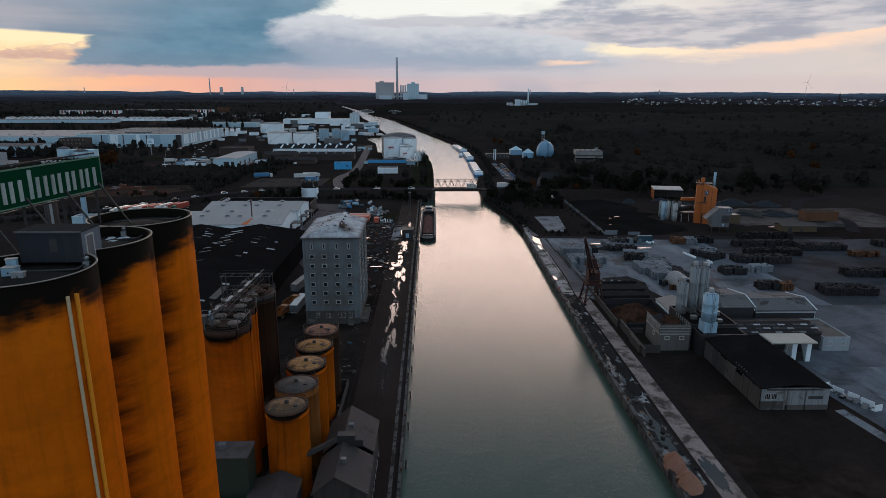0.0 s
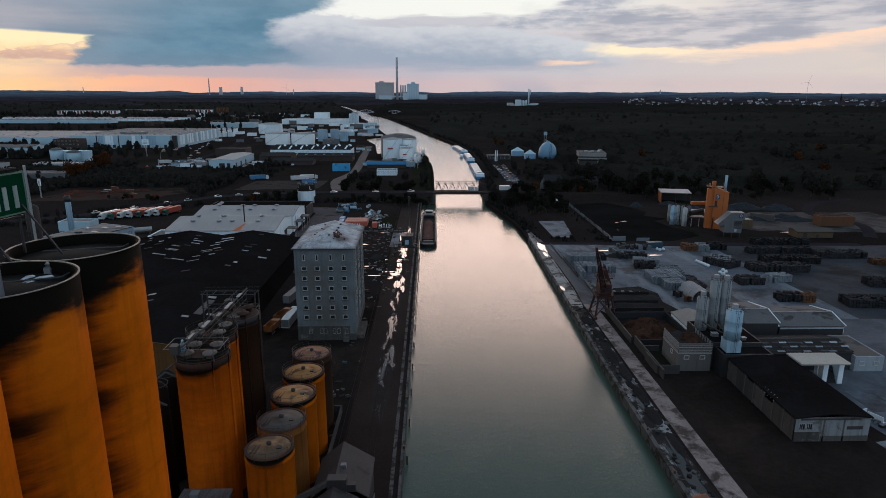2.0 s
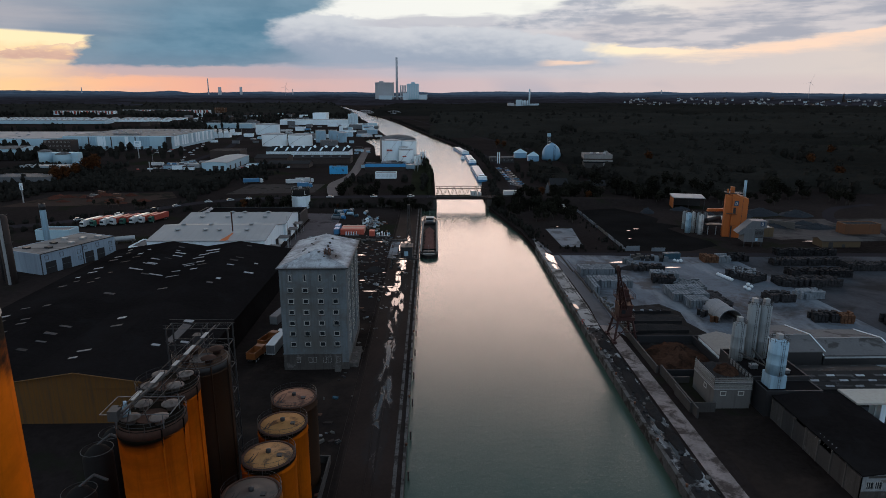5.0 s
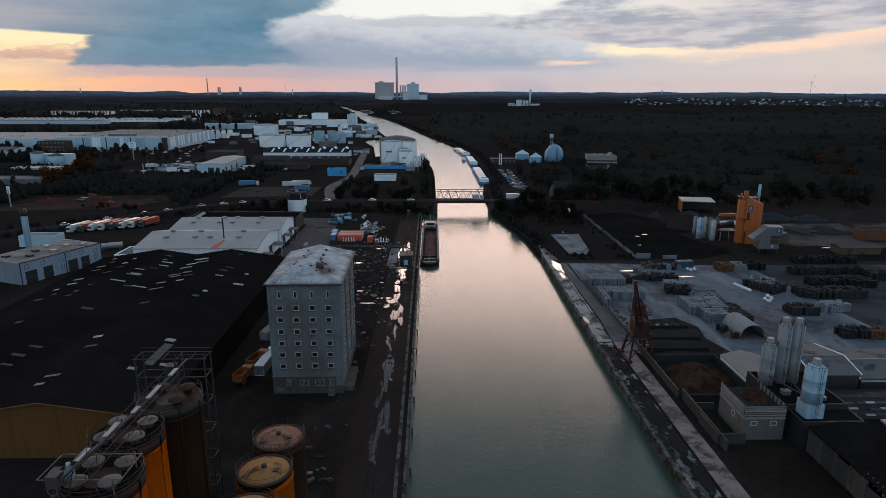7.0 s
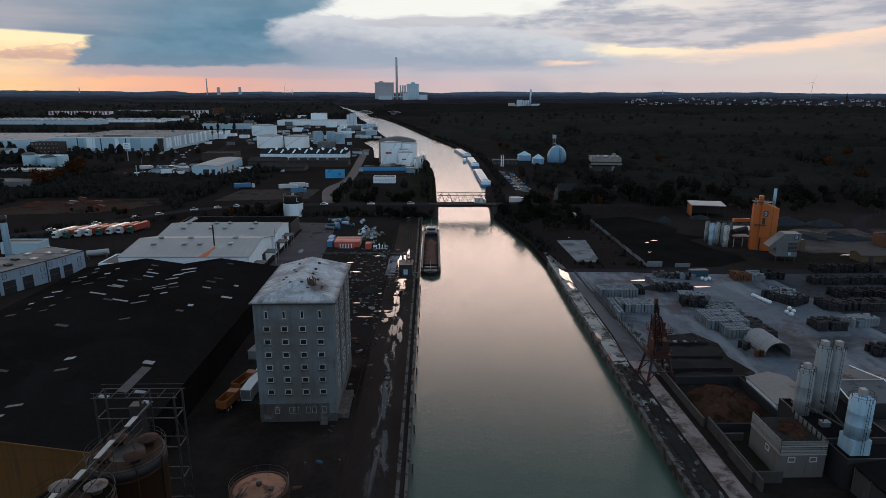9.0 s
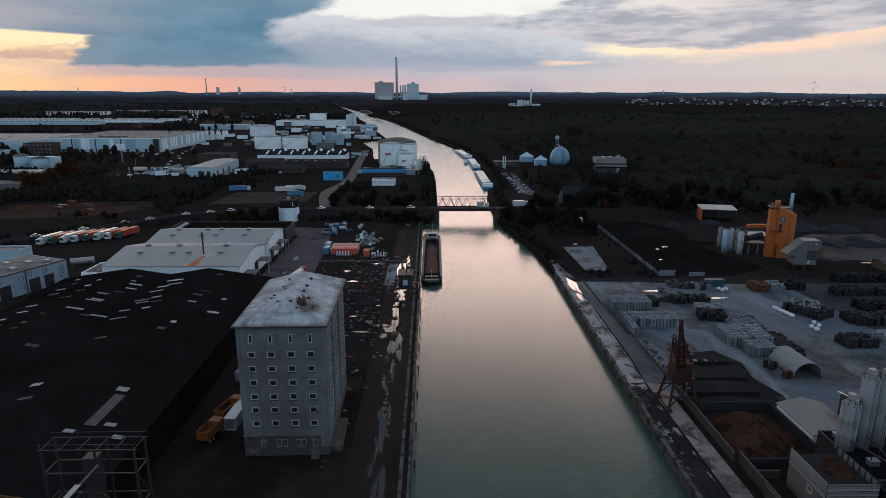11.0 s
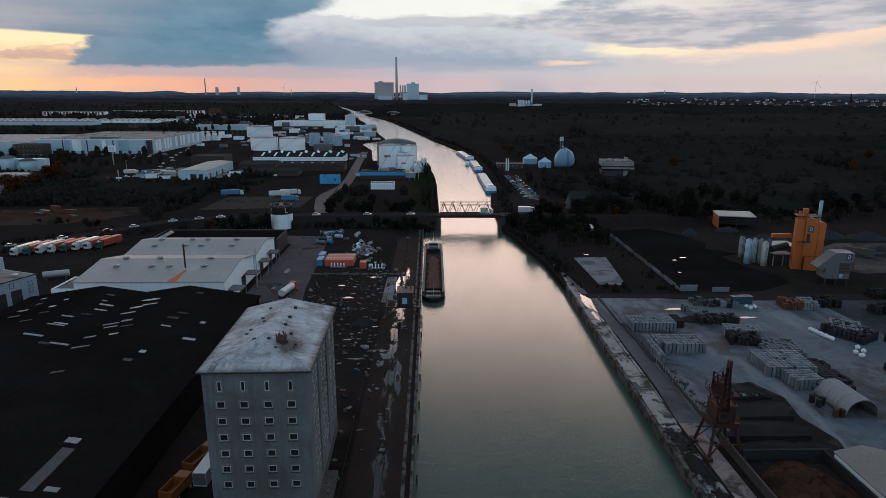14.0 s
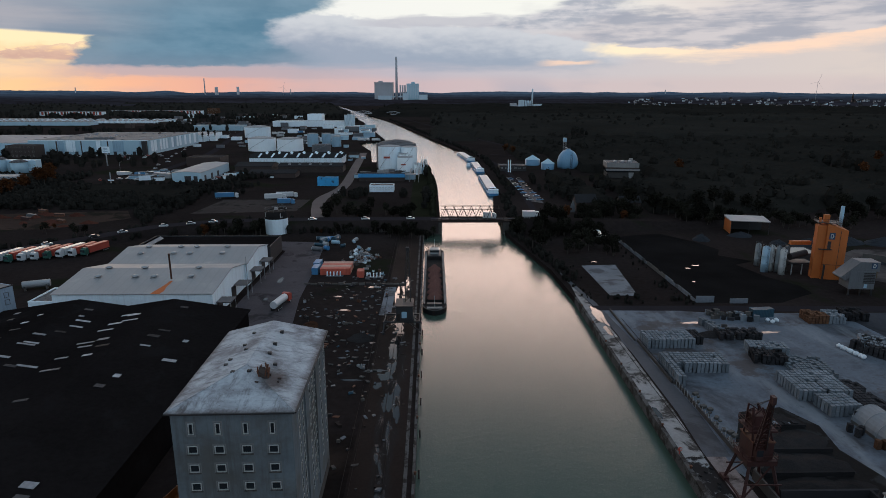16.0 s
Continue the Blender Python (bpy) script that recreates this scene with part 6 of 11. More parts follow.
def car(x, y, z, rz, material, label, group="cars"):
    t = thing("car", label, "car", x, y, z, rz, group)
    bm = bmesh.new()
    prof = [(-2.15, 0.35), (2.15, 0.35), (2.2, 0.75), (1.3, 0.95), (-1.9, 0.98), (-2.2, 0.8)]
    a = [bm.verts.new((p, -0.88, q)) for p, q in prof]
    b = [bm.verts.new((p, 0.88, q)) for p, q in prof]
    for i in range(6):
        bm.faces.new((a[i], a[(i + 1) % 6], b[(i + 1) % 6], b[i]))
    bm.faces.new(a[::-1]), bm.faces.new(b)
    bmesh.ops.recalc_face_normals(bm, faces=bm.faces)
    part("body", bm, material, t)
    bm = bmesh.new()
    prof = [(1.2, 0.95), (0.5, 1.42), (-1.2, 1.45), (-1.85, 0.98)]
    a = [bm.verts.new((p, -0.76, q)) for p, q in prof]
    b = [bm.verts.new((p, 0.76, q)) for p, q in prof]
    for i in range(4):
        bm.faces.new((a[i], a[(i + 1) % 4], b[(i + 1) % 4], b[i]))
    bm.faces.new(a[::-1]), bm.faces.new(b)
    bmesh.ops.recalc_face_normals(bm, faces=bm.faces)
    part("glazing", bm, M_GLASS, t)
    part("roof_panel", B((-1.2, 0.5, -0.74, 0.74, 1.45, 1.5)), material, t)
    for wx in (-1.35, 1.35):
        for wy in (-0.8, 0.8):
            wheel(t, wx, wy, 0.33, 0.22)
    return t


def lorry(x, y, z, rz, cab, box_m, label, length=12.5, tank=False, group="lorries"):
    t = thing("lorry", label, "lorry", x, y, z, rz, group)
    part("chassis", B((-length / 2, length / 2 + 2.6, -0.5, 0.5, 0.7, 1.05)), M_DARK, t)
    c = part("cab", B((length / 2 + 0.5, length / 2 + 2.7, -1.22, 1.22, 0.8, 3.0), (length / 2 + 0.5, length / 2 + 1.9, -1.15, 1.15, 3.0, 3.5)), cab, t)
    part("windscreen", B((length / 2 + 2.7, length / 2 + 2.74, -1.1, 1.1, 1.8, 2.8)), M_GLASS, c)
    if tank:
        bm = bmesh.new()
        bar(bm, (-length / 2, 0, 2.3), (length / 2, 0, 2.3), 1.2, 18)
        part("tank_body", bm, box_m, t, "white cylindrical tank body")
    else:
        part("box_body", B((-length / 2, length / 2, -1.27, 1.27, 1.1, 3.9)), box_m, t)
    for wx in (-length / 2 + 1, -length / 2 + 2.2, -length / 2 + 3.4, length / 2 + 1.6):
        for wy in (-1.05, 1.05):
            wheel(t, wx, wy)
    return t


P_WHITE = mat("white_car_paint", (0.5, 0.515, 0.53), 0.35, var=0.08)
P_RED = mat("red_tarpaulin", (0.36, 0.055, 0.036), 0.5, var=0.15)
P_GREEN = mat("dark_green_paint", (0.02, 0.09, 0.07), 0.4, var=0.1)
P_BLUE = mat("blue_vehicle_paint", (0.05, 0.18, 0.34), 0.4, var=0.1)
P_SILVER = mat("silver_car_paint", (0.40, 0.42, 0.44), 0.35, 0.3, var=0.1)
P_BLACK = mat("black_car_paint", (0.02, 0.02, 0.022), 0.3, var=0.1)
lorry(-51.2, 291.5, 0.02, 78, P_RED, P_WHITE, "white tanker lorry with a red cab on the works street", 8.5, True)
rng = random.Random(3)
for k, (m, lab) in enumerate(((P_WHITE, "white"), (P_RED, "red"), (P_WHITE, "white"), (P_RED, "red"), (P_RED, "red"), (P_WHITE, "white"), (P_RED, "red"), (P_RED, "red"))):
    x = -177 + 4.2 * k
    y = 351.5 + 0.42 * (x + 180)
    lorry(x, y, 0.0, -106, P_GREEN if k % 3 == 1 else P_WHITE, m, lab + " articulated box lorry parked in a slanting row", 11.0, group="parked lorries")
lorry(-137, 505, 0, 12, P_WHITE, P_BLUE, "blue and white box lorry parked on the gravel lot", 12.0)
lorry(-104, 500, 0, 8, P_WHITE, P_WHITE, "white box lorry parked on the gravel lot", 11.0)
lorry(-98, 507, 0, 8, P_WHITE, P_WHITE, "white box lorry parked on the gravel lot", 11.0)
lorry(-93, 482, 0, 4, P_BLUE, P_BLUE, "blue box lorry parked beside the embankment", 8.0)
for x, z, m, lab in ((-112, 3.75, P_WHITE, "white"), (-122, 3.5, P_SILVER, "silver"), (-134, 3.2, P_WHITE, "white"), (-149, 2.6, P_SILVER, "silver"), (-158, 2.4, P_BLACK, "black"), (-62, 4.75, P_WHITE, "white"),
                     (-77, 4.5, P_SILVER, "silver"), (-35, 4.95, P_WHITE, "white"), (-12, 5.05, P_WHITE, "white"), (-172, 2.0, P_WHITE, "white"), (-187, 1.7, P_SILVER, "silver")):
    y = lerp_table([(-420, 285), (-235, 335), (-194, 352), (-165, 378), (-140, 402), (-110, 412), (2, 412)], x)
    y2 = lerp_table([(-420, 285), (-235, 335), (-194, 352), (-165, 378), (-140, 402), (-110, 412), (2, 412)], x + 4)
    car(x, y - 2, z, math.degrees(math.atan2(y2 - y, 4)), m, lab + " passenger car on the main road", "cars on the road")
lorry(27, 409.6, 5.02, 0, P_WHITE, P_WHITE, "white van lorry crossing the bridge deck", 4.0)
lorry(49, 413, 4.95, 2, P_WHITE, P_WHITE, "white box lorry near the bridge end", 6.5)


def tipper(x, y, rz, material, label, l=7.0):
    t = thing("tipper_lorry", label, "lorry", x, y, 0, rz, "tipper lorries")
    part("chassis", B((-l / 2, l / 2 + 2, -0.5, 0.5, 0.7, 1.05)), M_DARK, t)
    bm = B((-l / 2, l / 2, -1.25, -1.12, 1.1, 2.9), (-l / 2, l / 2, 1.12, 1.25, 1.1, 2.9), (-l / 2, -l / 2 + 0.12, -1.12, 1.12, 1.1, 2.9), (l / 2 - 0.12, l / 2, -1.12, 1.12, 1.1, 3.1), (-l / 2 + 0.12, l / 2 - 0.12, -1.12, 1.12, 1.1, 1.3))
    part("skip_body", bm, material, t, "orange open tipping body")
    c = part("cab", B((l / 2 + 0.2, l / 2 + 2.1, -1.2, 1.2, 0.8, 2.9)), material, t)
    part("windscreen", B((l / 2 + 2.1, l / 2 + 2.14, -1.05, 1.05, 1.7, 2.6)), M_GLASS, c)
    for wx in (-l / 2 + 0.8, -l / 2 + 2.0, l / 2 + 1.2):
        for wy in (-1.05, 1.05):
            wheel(t, wx, wy)


tipper(-46.2, 181.5, 78, M_LORRY_O, "dusty orange tipper lorry parked behind the granary", 4.2)
tipper(-45.2, 190.5, 74, M_LORRY_O, "orange tipper lorry with an open body behind the granary", 5.6)
t = thing("container", "long white container beside the granary wall", "container", -42.5, 191, 0, 86)
part("body", B((-6, 6, -1.2, 1.2, 0.0, 2.7)), P_WHITE, t)
part("door", B((-6.06, -6.0, -1.1, 1.1, 0.3, 2.6)), M_GREY, t)
t = thing("container", "grey container near the granary", "container", -46.5, 213, 0, 80)
part("body", B((-6, 6, -1.2, 1.2, 0.0, 2.6)), M_GREY, t)
part("door", B((-6.06, -6.0, -1.1, 1.1, 0.3, 2.5)), M_STEEL, t)

# ---- scrap yard between the granary and the embankment ----
def container(x, y, rz, m, label, l=6.0, z=0.0, group="containers"):
    t = thing("container", label, "container", x, y, z, rz, group)
    n = int(l / 0.5) * 2
    ring = []
    for i in range(n + 1):                                  # corrugated long sides
        ring.append((-l / 2 + l * i / n, -1.2 - 0.06 * (i % 2)))
    bm = bmesh.new()
    prism(bm, ring + [(x, -y) for x, y in ring[::-1]], 0.0, 2.6)
    part("body", bm, m, t)
    part("door", B((l / 2, l / 2 + 0.06, -1.1, 1.1, 0.25, 2.5)), m, t)


M_PINKROOF = mat("bleached_pink_container_paint", (0.42, 0.24, 0.19), 0.7, var=0.25, streak=0.3)
for k in range(4):
    container(-38.6, 329.6 + 2.65 * k, 0.5, (M_REDROOF, M_PINKROOF, M_REDROOF, M_PINKROOF)[k], "faded orange-red shipping container in a row", 11.5, group="red containers")
container(-46.4, 332.0, 88, P_BLUE, "blue shipping container beside the red ones", 6.0)
container(-47.0, 339.5, 88, P_BLUE, "blue shipping container beside the red ones", 6.0)
container(-28.6, 326.5, 90, M_REDROOF, "small red skip container", 4.0)
for x0, y0, n_r in ((-41.5, 327.0, 5), (-26.2, 325.2, 5)):
    t = thing("frame_rack", "white steel rack with upright frames in the yard", "rack", x0, y0, 0, 0, "frame racks")
    part("base", B((-0.4, n_r * 1.25, -0.9, 0.9, 0, 0.25)), M_GREY, t)
    for k in range(n_r):
        part("upright", B((k * 1.25, k * 1.25 + 0.25, -0.8, 0.8, 0.25, 1.7)), M_WHITE, t)
for k in range(15):
    rr = random.Random(1200 + k)
    t = thing("kerb_block", "long low concrete block in a row across the yard", "block", -47 + 2.5 * k, 316.5 - 0.05 * k + rr.uniform(-0.4, 0.4), 0, rr.uniform(-6, 6), "yard kerb blocks")
    part("block", B((-1.1, 1.1, -0.3, 0.3, 0, rr.uniform(0.4, 0.9))), rr.choice((M_CONC, M_BASE, M_DARK, M_CONC)), t)
sheet("pavement", [(-18.4, 284), (-14.6, 284), (-14.3, 313), (-18.0, 313)], 0.05, M_SLAB, "pale bare concrete slab beside the quay crane")
rng = random.Random(11)
for k in range(16):
    x, y = -53 + rng.uniform(0, 16), 365 + rng.uniform(0, 24)
    t = thing("pipe_section", "large blue-grey steel pipe section lying on the ground", "pipe", x, y, 0, rng.uniform(0, 180), "scrap pipes")
    bm = bmesh.new()
    r, l = rng.uniform(0.6, 1.2), rng.uniform(2.0, 5.5)
    bar(bm, (-l / 2, 0, r), (l / 2, 0, r), r, 14)
    part("shell", bm, rng.choice((M_NAVY, M_STEEL, M_GREY, M_BLUE, M_LIGHTBLUE, M_GREY)), t)
    bm = bmesh.new()
    bar(bm, (l / 2 - 0.15, 0, r), (l / 2 + 0.02, 0, r), r * 1.12, 14)
    part("flange", bm, M_STEEL, t)
for k in range(110):
    x, y = rng.uniform(-46, -20), rng.uniform(238, 345)
    if rng.random() < 0.45:
        x, y = rng.gauss(-29.5, 3.2), rng.gauss(350, 5.0)
    if -46 < x < -30 and 320 < y < 340 or y < 322 and rng.random() < 0.6:
        continue
    m = rng.choice((M_STEEL, M_GREY, M_RUST, M_CONC, M_LIGHTBLUE, M_WHITE)) if y > 325 else rng.choice((M_GREY, M_RUST, M_CONC, M_DARK, M_DARK, M_STEEL))
    t = thing("scrap_crate", "pale scrap bin with loose metal in the yard", "bin", x, y, 0, rng.uniform(0, 180), "scrap bins")
    w, l, h = rng.uniform(0.3, 0.75), rng.uniform(0.4, 1.2), rng.uniform(0.35, 0.9)
    part("bin", B((-l, l, -w, -w + 0.1, 0, h), (-l, l, w - 0.1, w, 0, h), (-l, -l + 0.1, -w, w, 0, h), (l - 0.1, l, -w, w, 0, h), (-l, l, -w, w, 0, 0.15)), m, t)
    for q in range(3):
        bm = bmesh.new()
        bar(bm, (rng.uniform(-l, l) * 0.8, rng.uniform(-w, w) * 0.8, h * 0.3), (rng.uniform(-l, l), rng.uniform(-w, w), h + rng.uniform(0, 0.6)), rng.uniform(0.05, 0.12))
        part("scrap_piece", bm, rng.choice((M_RUST, M_STEEL, M_DARK)), t)
for k in range(9):
    heap("earth_mound", "dark heap of earth and scrap in the yard", rng.choice((M_GROUND, M_COAL, M_BROWN)), rng.uniform(-44, -22), rng.uniform(225, 320), rng.uniform(2, 5), rng.uniform(2, 5), rng.uniform(0.7, 2.0), 22, k + 3, group="scrap heaps")


def rail_tracks():
    bm = bmesh.new()
    for x in (-18.2, -16.75, -12.2, -10.75):
        box(bm, x, x + 0.08, 110, 400, 0.0, 0.16)
    solid("rail_track", bm, M_RAIL, "two rusty sunken railway tracks along the quay", "track", kind="structure")


rail_tracks()


def puddle(x, y, rx, ry, seed, n=90):
    """A flat pool with a ragged outline."""
    bm = bmesh.new()
    c = bm.verts.new((0, 0, 0))
    vs = []
    for i in range(n):
        a = 2 * math.pi * i / n
        k = 1 + 0.6 * noise.noise(Vector((math.cos(a) * 1.6 + seed * 3.1, math.sin(a) * 1.6, seed))) + 0.32 * noise.noise(Vector((math.cos(a) * 5 + seed, math.sin(a) * 5, 2.0))) + 0.09 * noise.noise(Vector((math.cos(a) * 14 + seed, math.sin(a) * 14, 7.0)))
        vs.append(bm.verts.new((rx * k * math.cos(a), ry * k * math.sin(a), 0)))
    for i in range(n):
        bm.faces.new((c, vs[i], vs[(i + 1) % n]))
    solid("puddle", bm, M_PUDDLE, "still rainwater puddle on the ground", "puddle", x, y, 0.03, group="puddles")


M_PUDDLE = mat("puddle_water", (0.020, 0.019, 0.018), 0.04, var=0.05, bump=0.0, spec=0.36)
for k, (x, y, rx, ry) in enumerate(((-13.4, 304, 0.9, 7), (-12.2, 258, 1.5, 6), (-13.2, 241, 1.8, 2.2), (-16.0, 244, 2.6, 0.8), (-21.5, 239, 2.4, 0.7), (-14.8, 236, 0.9, 1.8), (-11.6, 228, 1.3, 4.5), (-30.1, 289, 1.6, 0.7), (-33.9, 302.7, 1.3, 0.6), (-37.3, 283, 0.8, 0.6),
                                    (-34.1, 317.1, 0.8, 0.5), (-30.1, 315.4, 1.1, 0.5), (-23.0, 313.0, 1.6, 0.5), (-58, 322, 1.0, 3.5), (-58, 300, 0.7, 1.4), (-25.5, 252, 1.2, 0.5), (-18.5, 262, 0.8, 0.5), (-9.6, 222, 0.7, 3.0))):
    puddle(x, y, rx, ry, k)
for k, (x, y, rx, ry) in enumerate(((51.0, 283, 1.5, 8), (50.4, 270, 0.8, 4), (48.0, 113.5, 1.1, 10), (52.9, 98.9, 1.4, 6.5), (48.0, 152, 0.6, 5), (48.2, 136, 0.7, 4), (47.6, 222, 0.8, 2.5), 
                                    (97, 268, 3, 0.7), (70, 268, 4, 1.2), (78, 276, 3, 0.9), (182, 312, 5, 0.8), (190, 316, 4, 0.8), (106, 340, 1.6, 0.6), (101, 336, 1.0, 0.5), (96, 318, 0.7, 0.4), (65, 346, 2, 0.8))):
    puddle(x, y, rx, ry, k + 50)


# ---- dark portal crane astride the quay tracks ----
def quay_crane():
    t = thing("harbour_crane", "old black steel portal crane standing over the quay tracks", "crane", -10.4, 272.8, 0)
    def beam(name, a, b, r):
        bm = bmesh.new()
        bar(bm, a, b, r)
        part(name, bm, M_DARK, t)
    for y in (-4.2, 4.2):
        for x in (-5.4, 5.4):
            beam("leg", (x, y, 0.4), (x * 0.94, y * 0.7, 3.4), 0.28)
            beam("brace", (x, y, 0.7), (x * 0.28, y * 0.75, 3.2), 0.14)
        beam("cross_beam", (-5.5, y * 0.75, 3.3), (5.5, y * 0.75, 3.3), 0.32)
    for x in (-5.4, 5.4):
        beam("sill_beam", (x, -4.2, 0.6), (x, 4.2, 0.6), 0.24)
        beam("end_beam", (x * 0.94, -3, 3.3), (x * 0.94, 3, 3.3), 0.22)
    for x in (-5.4, 5.4):
        for y in (-4.2, 4.2):
            part("bogie", B((x - 0.35, x + 0.35, y - 0.9, y + 0.9, 0.0, 0.7)), M_DARK, t)
    part("turntable", B((-2.0, 3.4, -2.6, 2.6, 3.5, 4.1)), M_DARK, t)
    h = part("machine_house", B((-1.6, 3.2, -4.6, 2.0, 4.1, 8.4), (-1.8, 3.4, -4.8, 2.2, 8.4, 8.65)), M_DARK, t, "black machine house")
    part("cab_window", B((0.0, 1.5, -4.68, -4.6, 5.0, 6.9)), M_LIGHTBLUE, h, "pale cab window panel")
    part("door", B((-1.3, -0.5, -4.66, -4.6, 4.1, 6.2)), M_RAIL, h)
    bm = bmesh.new()
    for x in (0.9, 2.5):
        for y in (-0.8, 0.8):
            bar(bm, (x, y, 8.5), (1.7 + (x - 1.7) * 0.35, 0.8 + y * 0.35, 24.0), 0.14)
    for k in range(9):
        f, g = k / 9, (k + 1) / 9
        for y in (-0.8, 0.8):
            xa, xb = 1.7 - 0.8 * (1 - 0.65 * f), 1.7 + 0.8 * (1 - 0.65 * g)
            ya, yb = y + (0.8 + y * 0.35 - y) * f, y + (0.8 + y * 0.35 - y) * g
            bar(bm, (xa, ya, 8.5 + 15.5 * f), (xb, yb, 8.5 + 15.5 * g), 0.07)
        bar(bm, (1.7 - 0.8 * (1 - 0.65 * f), -0.8 + 1.3 * f, 8.5 + 15.5 * f), (1.7 - 0.8 * (1 - 0.65 * g), 0.8 + 0.2 * g, 8.5 + 15.5 * g), 0.07)
    part("jib", bm, M_DARK, t, "upright lattice jib")
    part("sheave_head", B((1.2, 2.2, 0.3, 1.5, 23.7, 24.7)), M_DARK, t)
    bm = bmesh.new()
    bar(bm, (1.7, 0.9, 24.2), (0.4, -3.6, 8.6), 0.04), bar(bm, (1.7, 1.2, 24.2), (1.7, 1.6, 9.5), 0.04)
    part("cable", bm, M_DARK, t)
    for k in range(6):
        part("ladder_rung", B((3.22, 3.3, -1.6, -1.1, 4.4 + 0.6 * k, 4.46 + 0.6 * k)), M_RAIL, t)


quay_crane()
# pale slatted fence under the embankment
t = thing("fence", "long dull slatted fence below the road embankment", "fence", -29, 401.5, 0)
for k in range(44):
    part("slat", B((-17 + 0.8 * k, -16.45 + 0.8 * k, -0.04, 0.04, 0.05, 1.75)), M_CONC, t)
part("rail", B((-17, 18, 0.04, 0.1, 0.5, 0.6)), M_CONC, t)
part("rail", B((-17, 18, 0.04, 0.1, 1.3, 1.4)), M_CONC, t)
# broad machine scrap behind the pipes
rng = random.Random(29)
for k in range(26):
    x, y = rng.gauss(-31.5, 3.0), rng.gauss(360, 5.5)
    s = rng.uniform(0.4, 1.1)
    t = thing("machine_scrap", "pale bent machine part lying in the scrap yard", "scrap", x, y, 0, rng.uniform(0, 180), "machine scrap")
    bm = B((-s, s, -s * 0.5, s * 0.5, 0, s * 0.8), (-s * 0.4, s * 0.5, -s * 0.4, s * 0.4, s * 0.8, s * 1.3))
    part("casing", bm, rng.choice((M_STEEL, M_LIGHTBLUE, M_WHITE, M_GREY)), t)
    bm = bmesh.new()
    bar(bm, (-s, 0, s * 0.5), (-s * 1.8, s * 0.4, s * 0.2), 0.14, 8), bar(bm, (s * 0.3, 0, s), (s * 1.2, -s * 0.5, s * 1.6), 0.1, 8)
    part("pipe_stub", bm, M_STEEL, t)


# ---- loose scrap on the left quay yard, spoil heaps on the brown lot ----
def yard_scraps():
    rr = random.Random(515)
    paints = (M_GREY, M_CONC, M_RUST, M_DARK, M_CONC, M_DARK, M_RAIL, M_STONE_D, M_NAVY)
    for k in range(150):
        x, y = (rr.uniform(-34, -17), rr.uniform(215, 330)) if k < 110 else (rr.uniform(-26, -18), rr.uniform(120, 215))
        t = thing("scrap_piece", "small piece of scrap lying on the dark quay yard", "scrap", x, y, 0.0, rr.uniform(0, 180), "scrap pieces")
        a, b, c = rr.uniform(0.2, 1.1), rr.uniform(0.15, 0.5), rr.uniform(0.1, 0.7)
        bm = bmesh.new()
        prism(bm, [(-a, -b), (a * rr.uniform(0.5, 1), -b), (a, b * 0.8), (-a * 0.7, b)], 0, [c, c * rr.uniform(0.4, 1), c * 0.8, c * rr.uniform(0.5, 1)])
        part("piece", bm, rr.choice(paints), t)
    for k in range(190):
        f = rr.random()
        x, y = (rr.uniform(-20.5, -7.6), 195 + 130 * f) if k < 90 else (rr.uniform(-45, -19), 232 + 84 * f)
        t = thing("rubble_piece", "small broken piece of rubble on the wet quay", "rubble", x, y, 0.012, rr.uniform(0, 180), "quay rubble")
        a, b, c = rr.uniform(0.2, 0.9), rr.uniform(0.12, 0.45), rr.uniform(0.06, 0.45)
        bm = bmesh.new()
        prism(bm, [(-a, -b), (a * rr.uniform(0.5, 1), -b), (a, b * 0.8), (-a * 0.7, b)], 0, [c, c * rr.uniform(0.4, 1), c * 0.8, c * rr.uniform(0.5, 1)])
        part("piece", bm, rr.choice((M_CONC, M_DARK, M_RAIL, M_CONC, M_BASE, M_GREY, M_SLAB, M_DARK)), t)
    for k in range(16):
        x, y = rr.uniform(-250, -180), rr.uniform(418, 452)
        heap("spoil_mound", "low reddish spoil heap on the bare soil lot", M_SPOIL, x, y, rr.uniform(2, 6), rr.uniform(1.5, 3.5), rr.uniform(0.8, 2.2), 20, 300 + k, group="spoil heaps")
    for k in range(5):
        t = thing("skip", "open rusty-red waste skip on the soil lot", "skip", rr.uniform(-245, -178), rr.uniform(425, 462), 0, rr.uniform(-30, 30), "waste skips")
        bm = bmesh.new()
        prism(bm, [(-2.4, -1.1), (2.4, -1.1), (2.4, 1.1), (-2.4, 1.1)], 0, [1.9, 1.5, 1.5, 1.9])
        part("body", bm, rr.choice((M_RUST, M_RUST, M_CRANE, M_GREY)), t)
        part("rim", B((-2.5, 2.5, -1.2, -1.05, 1.3, 1.5), (-2.5, 2.5, 1.05, 1.2, 1.3, 1.5)), M_DARK, t)


M_SPOIL = mat("reddish_spoil", (0.075, 0.030, 0.022), 0.95, var=0.5, scale=0.3, big=0.1, bump=0.4, spec=0.0)
yard_scraps()

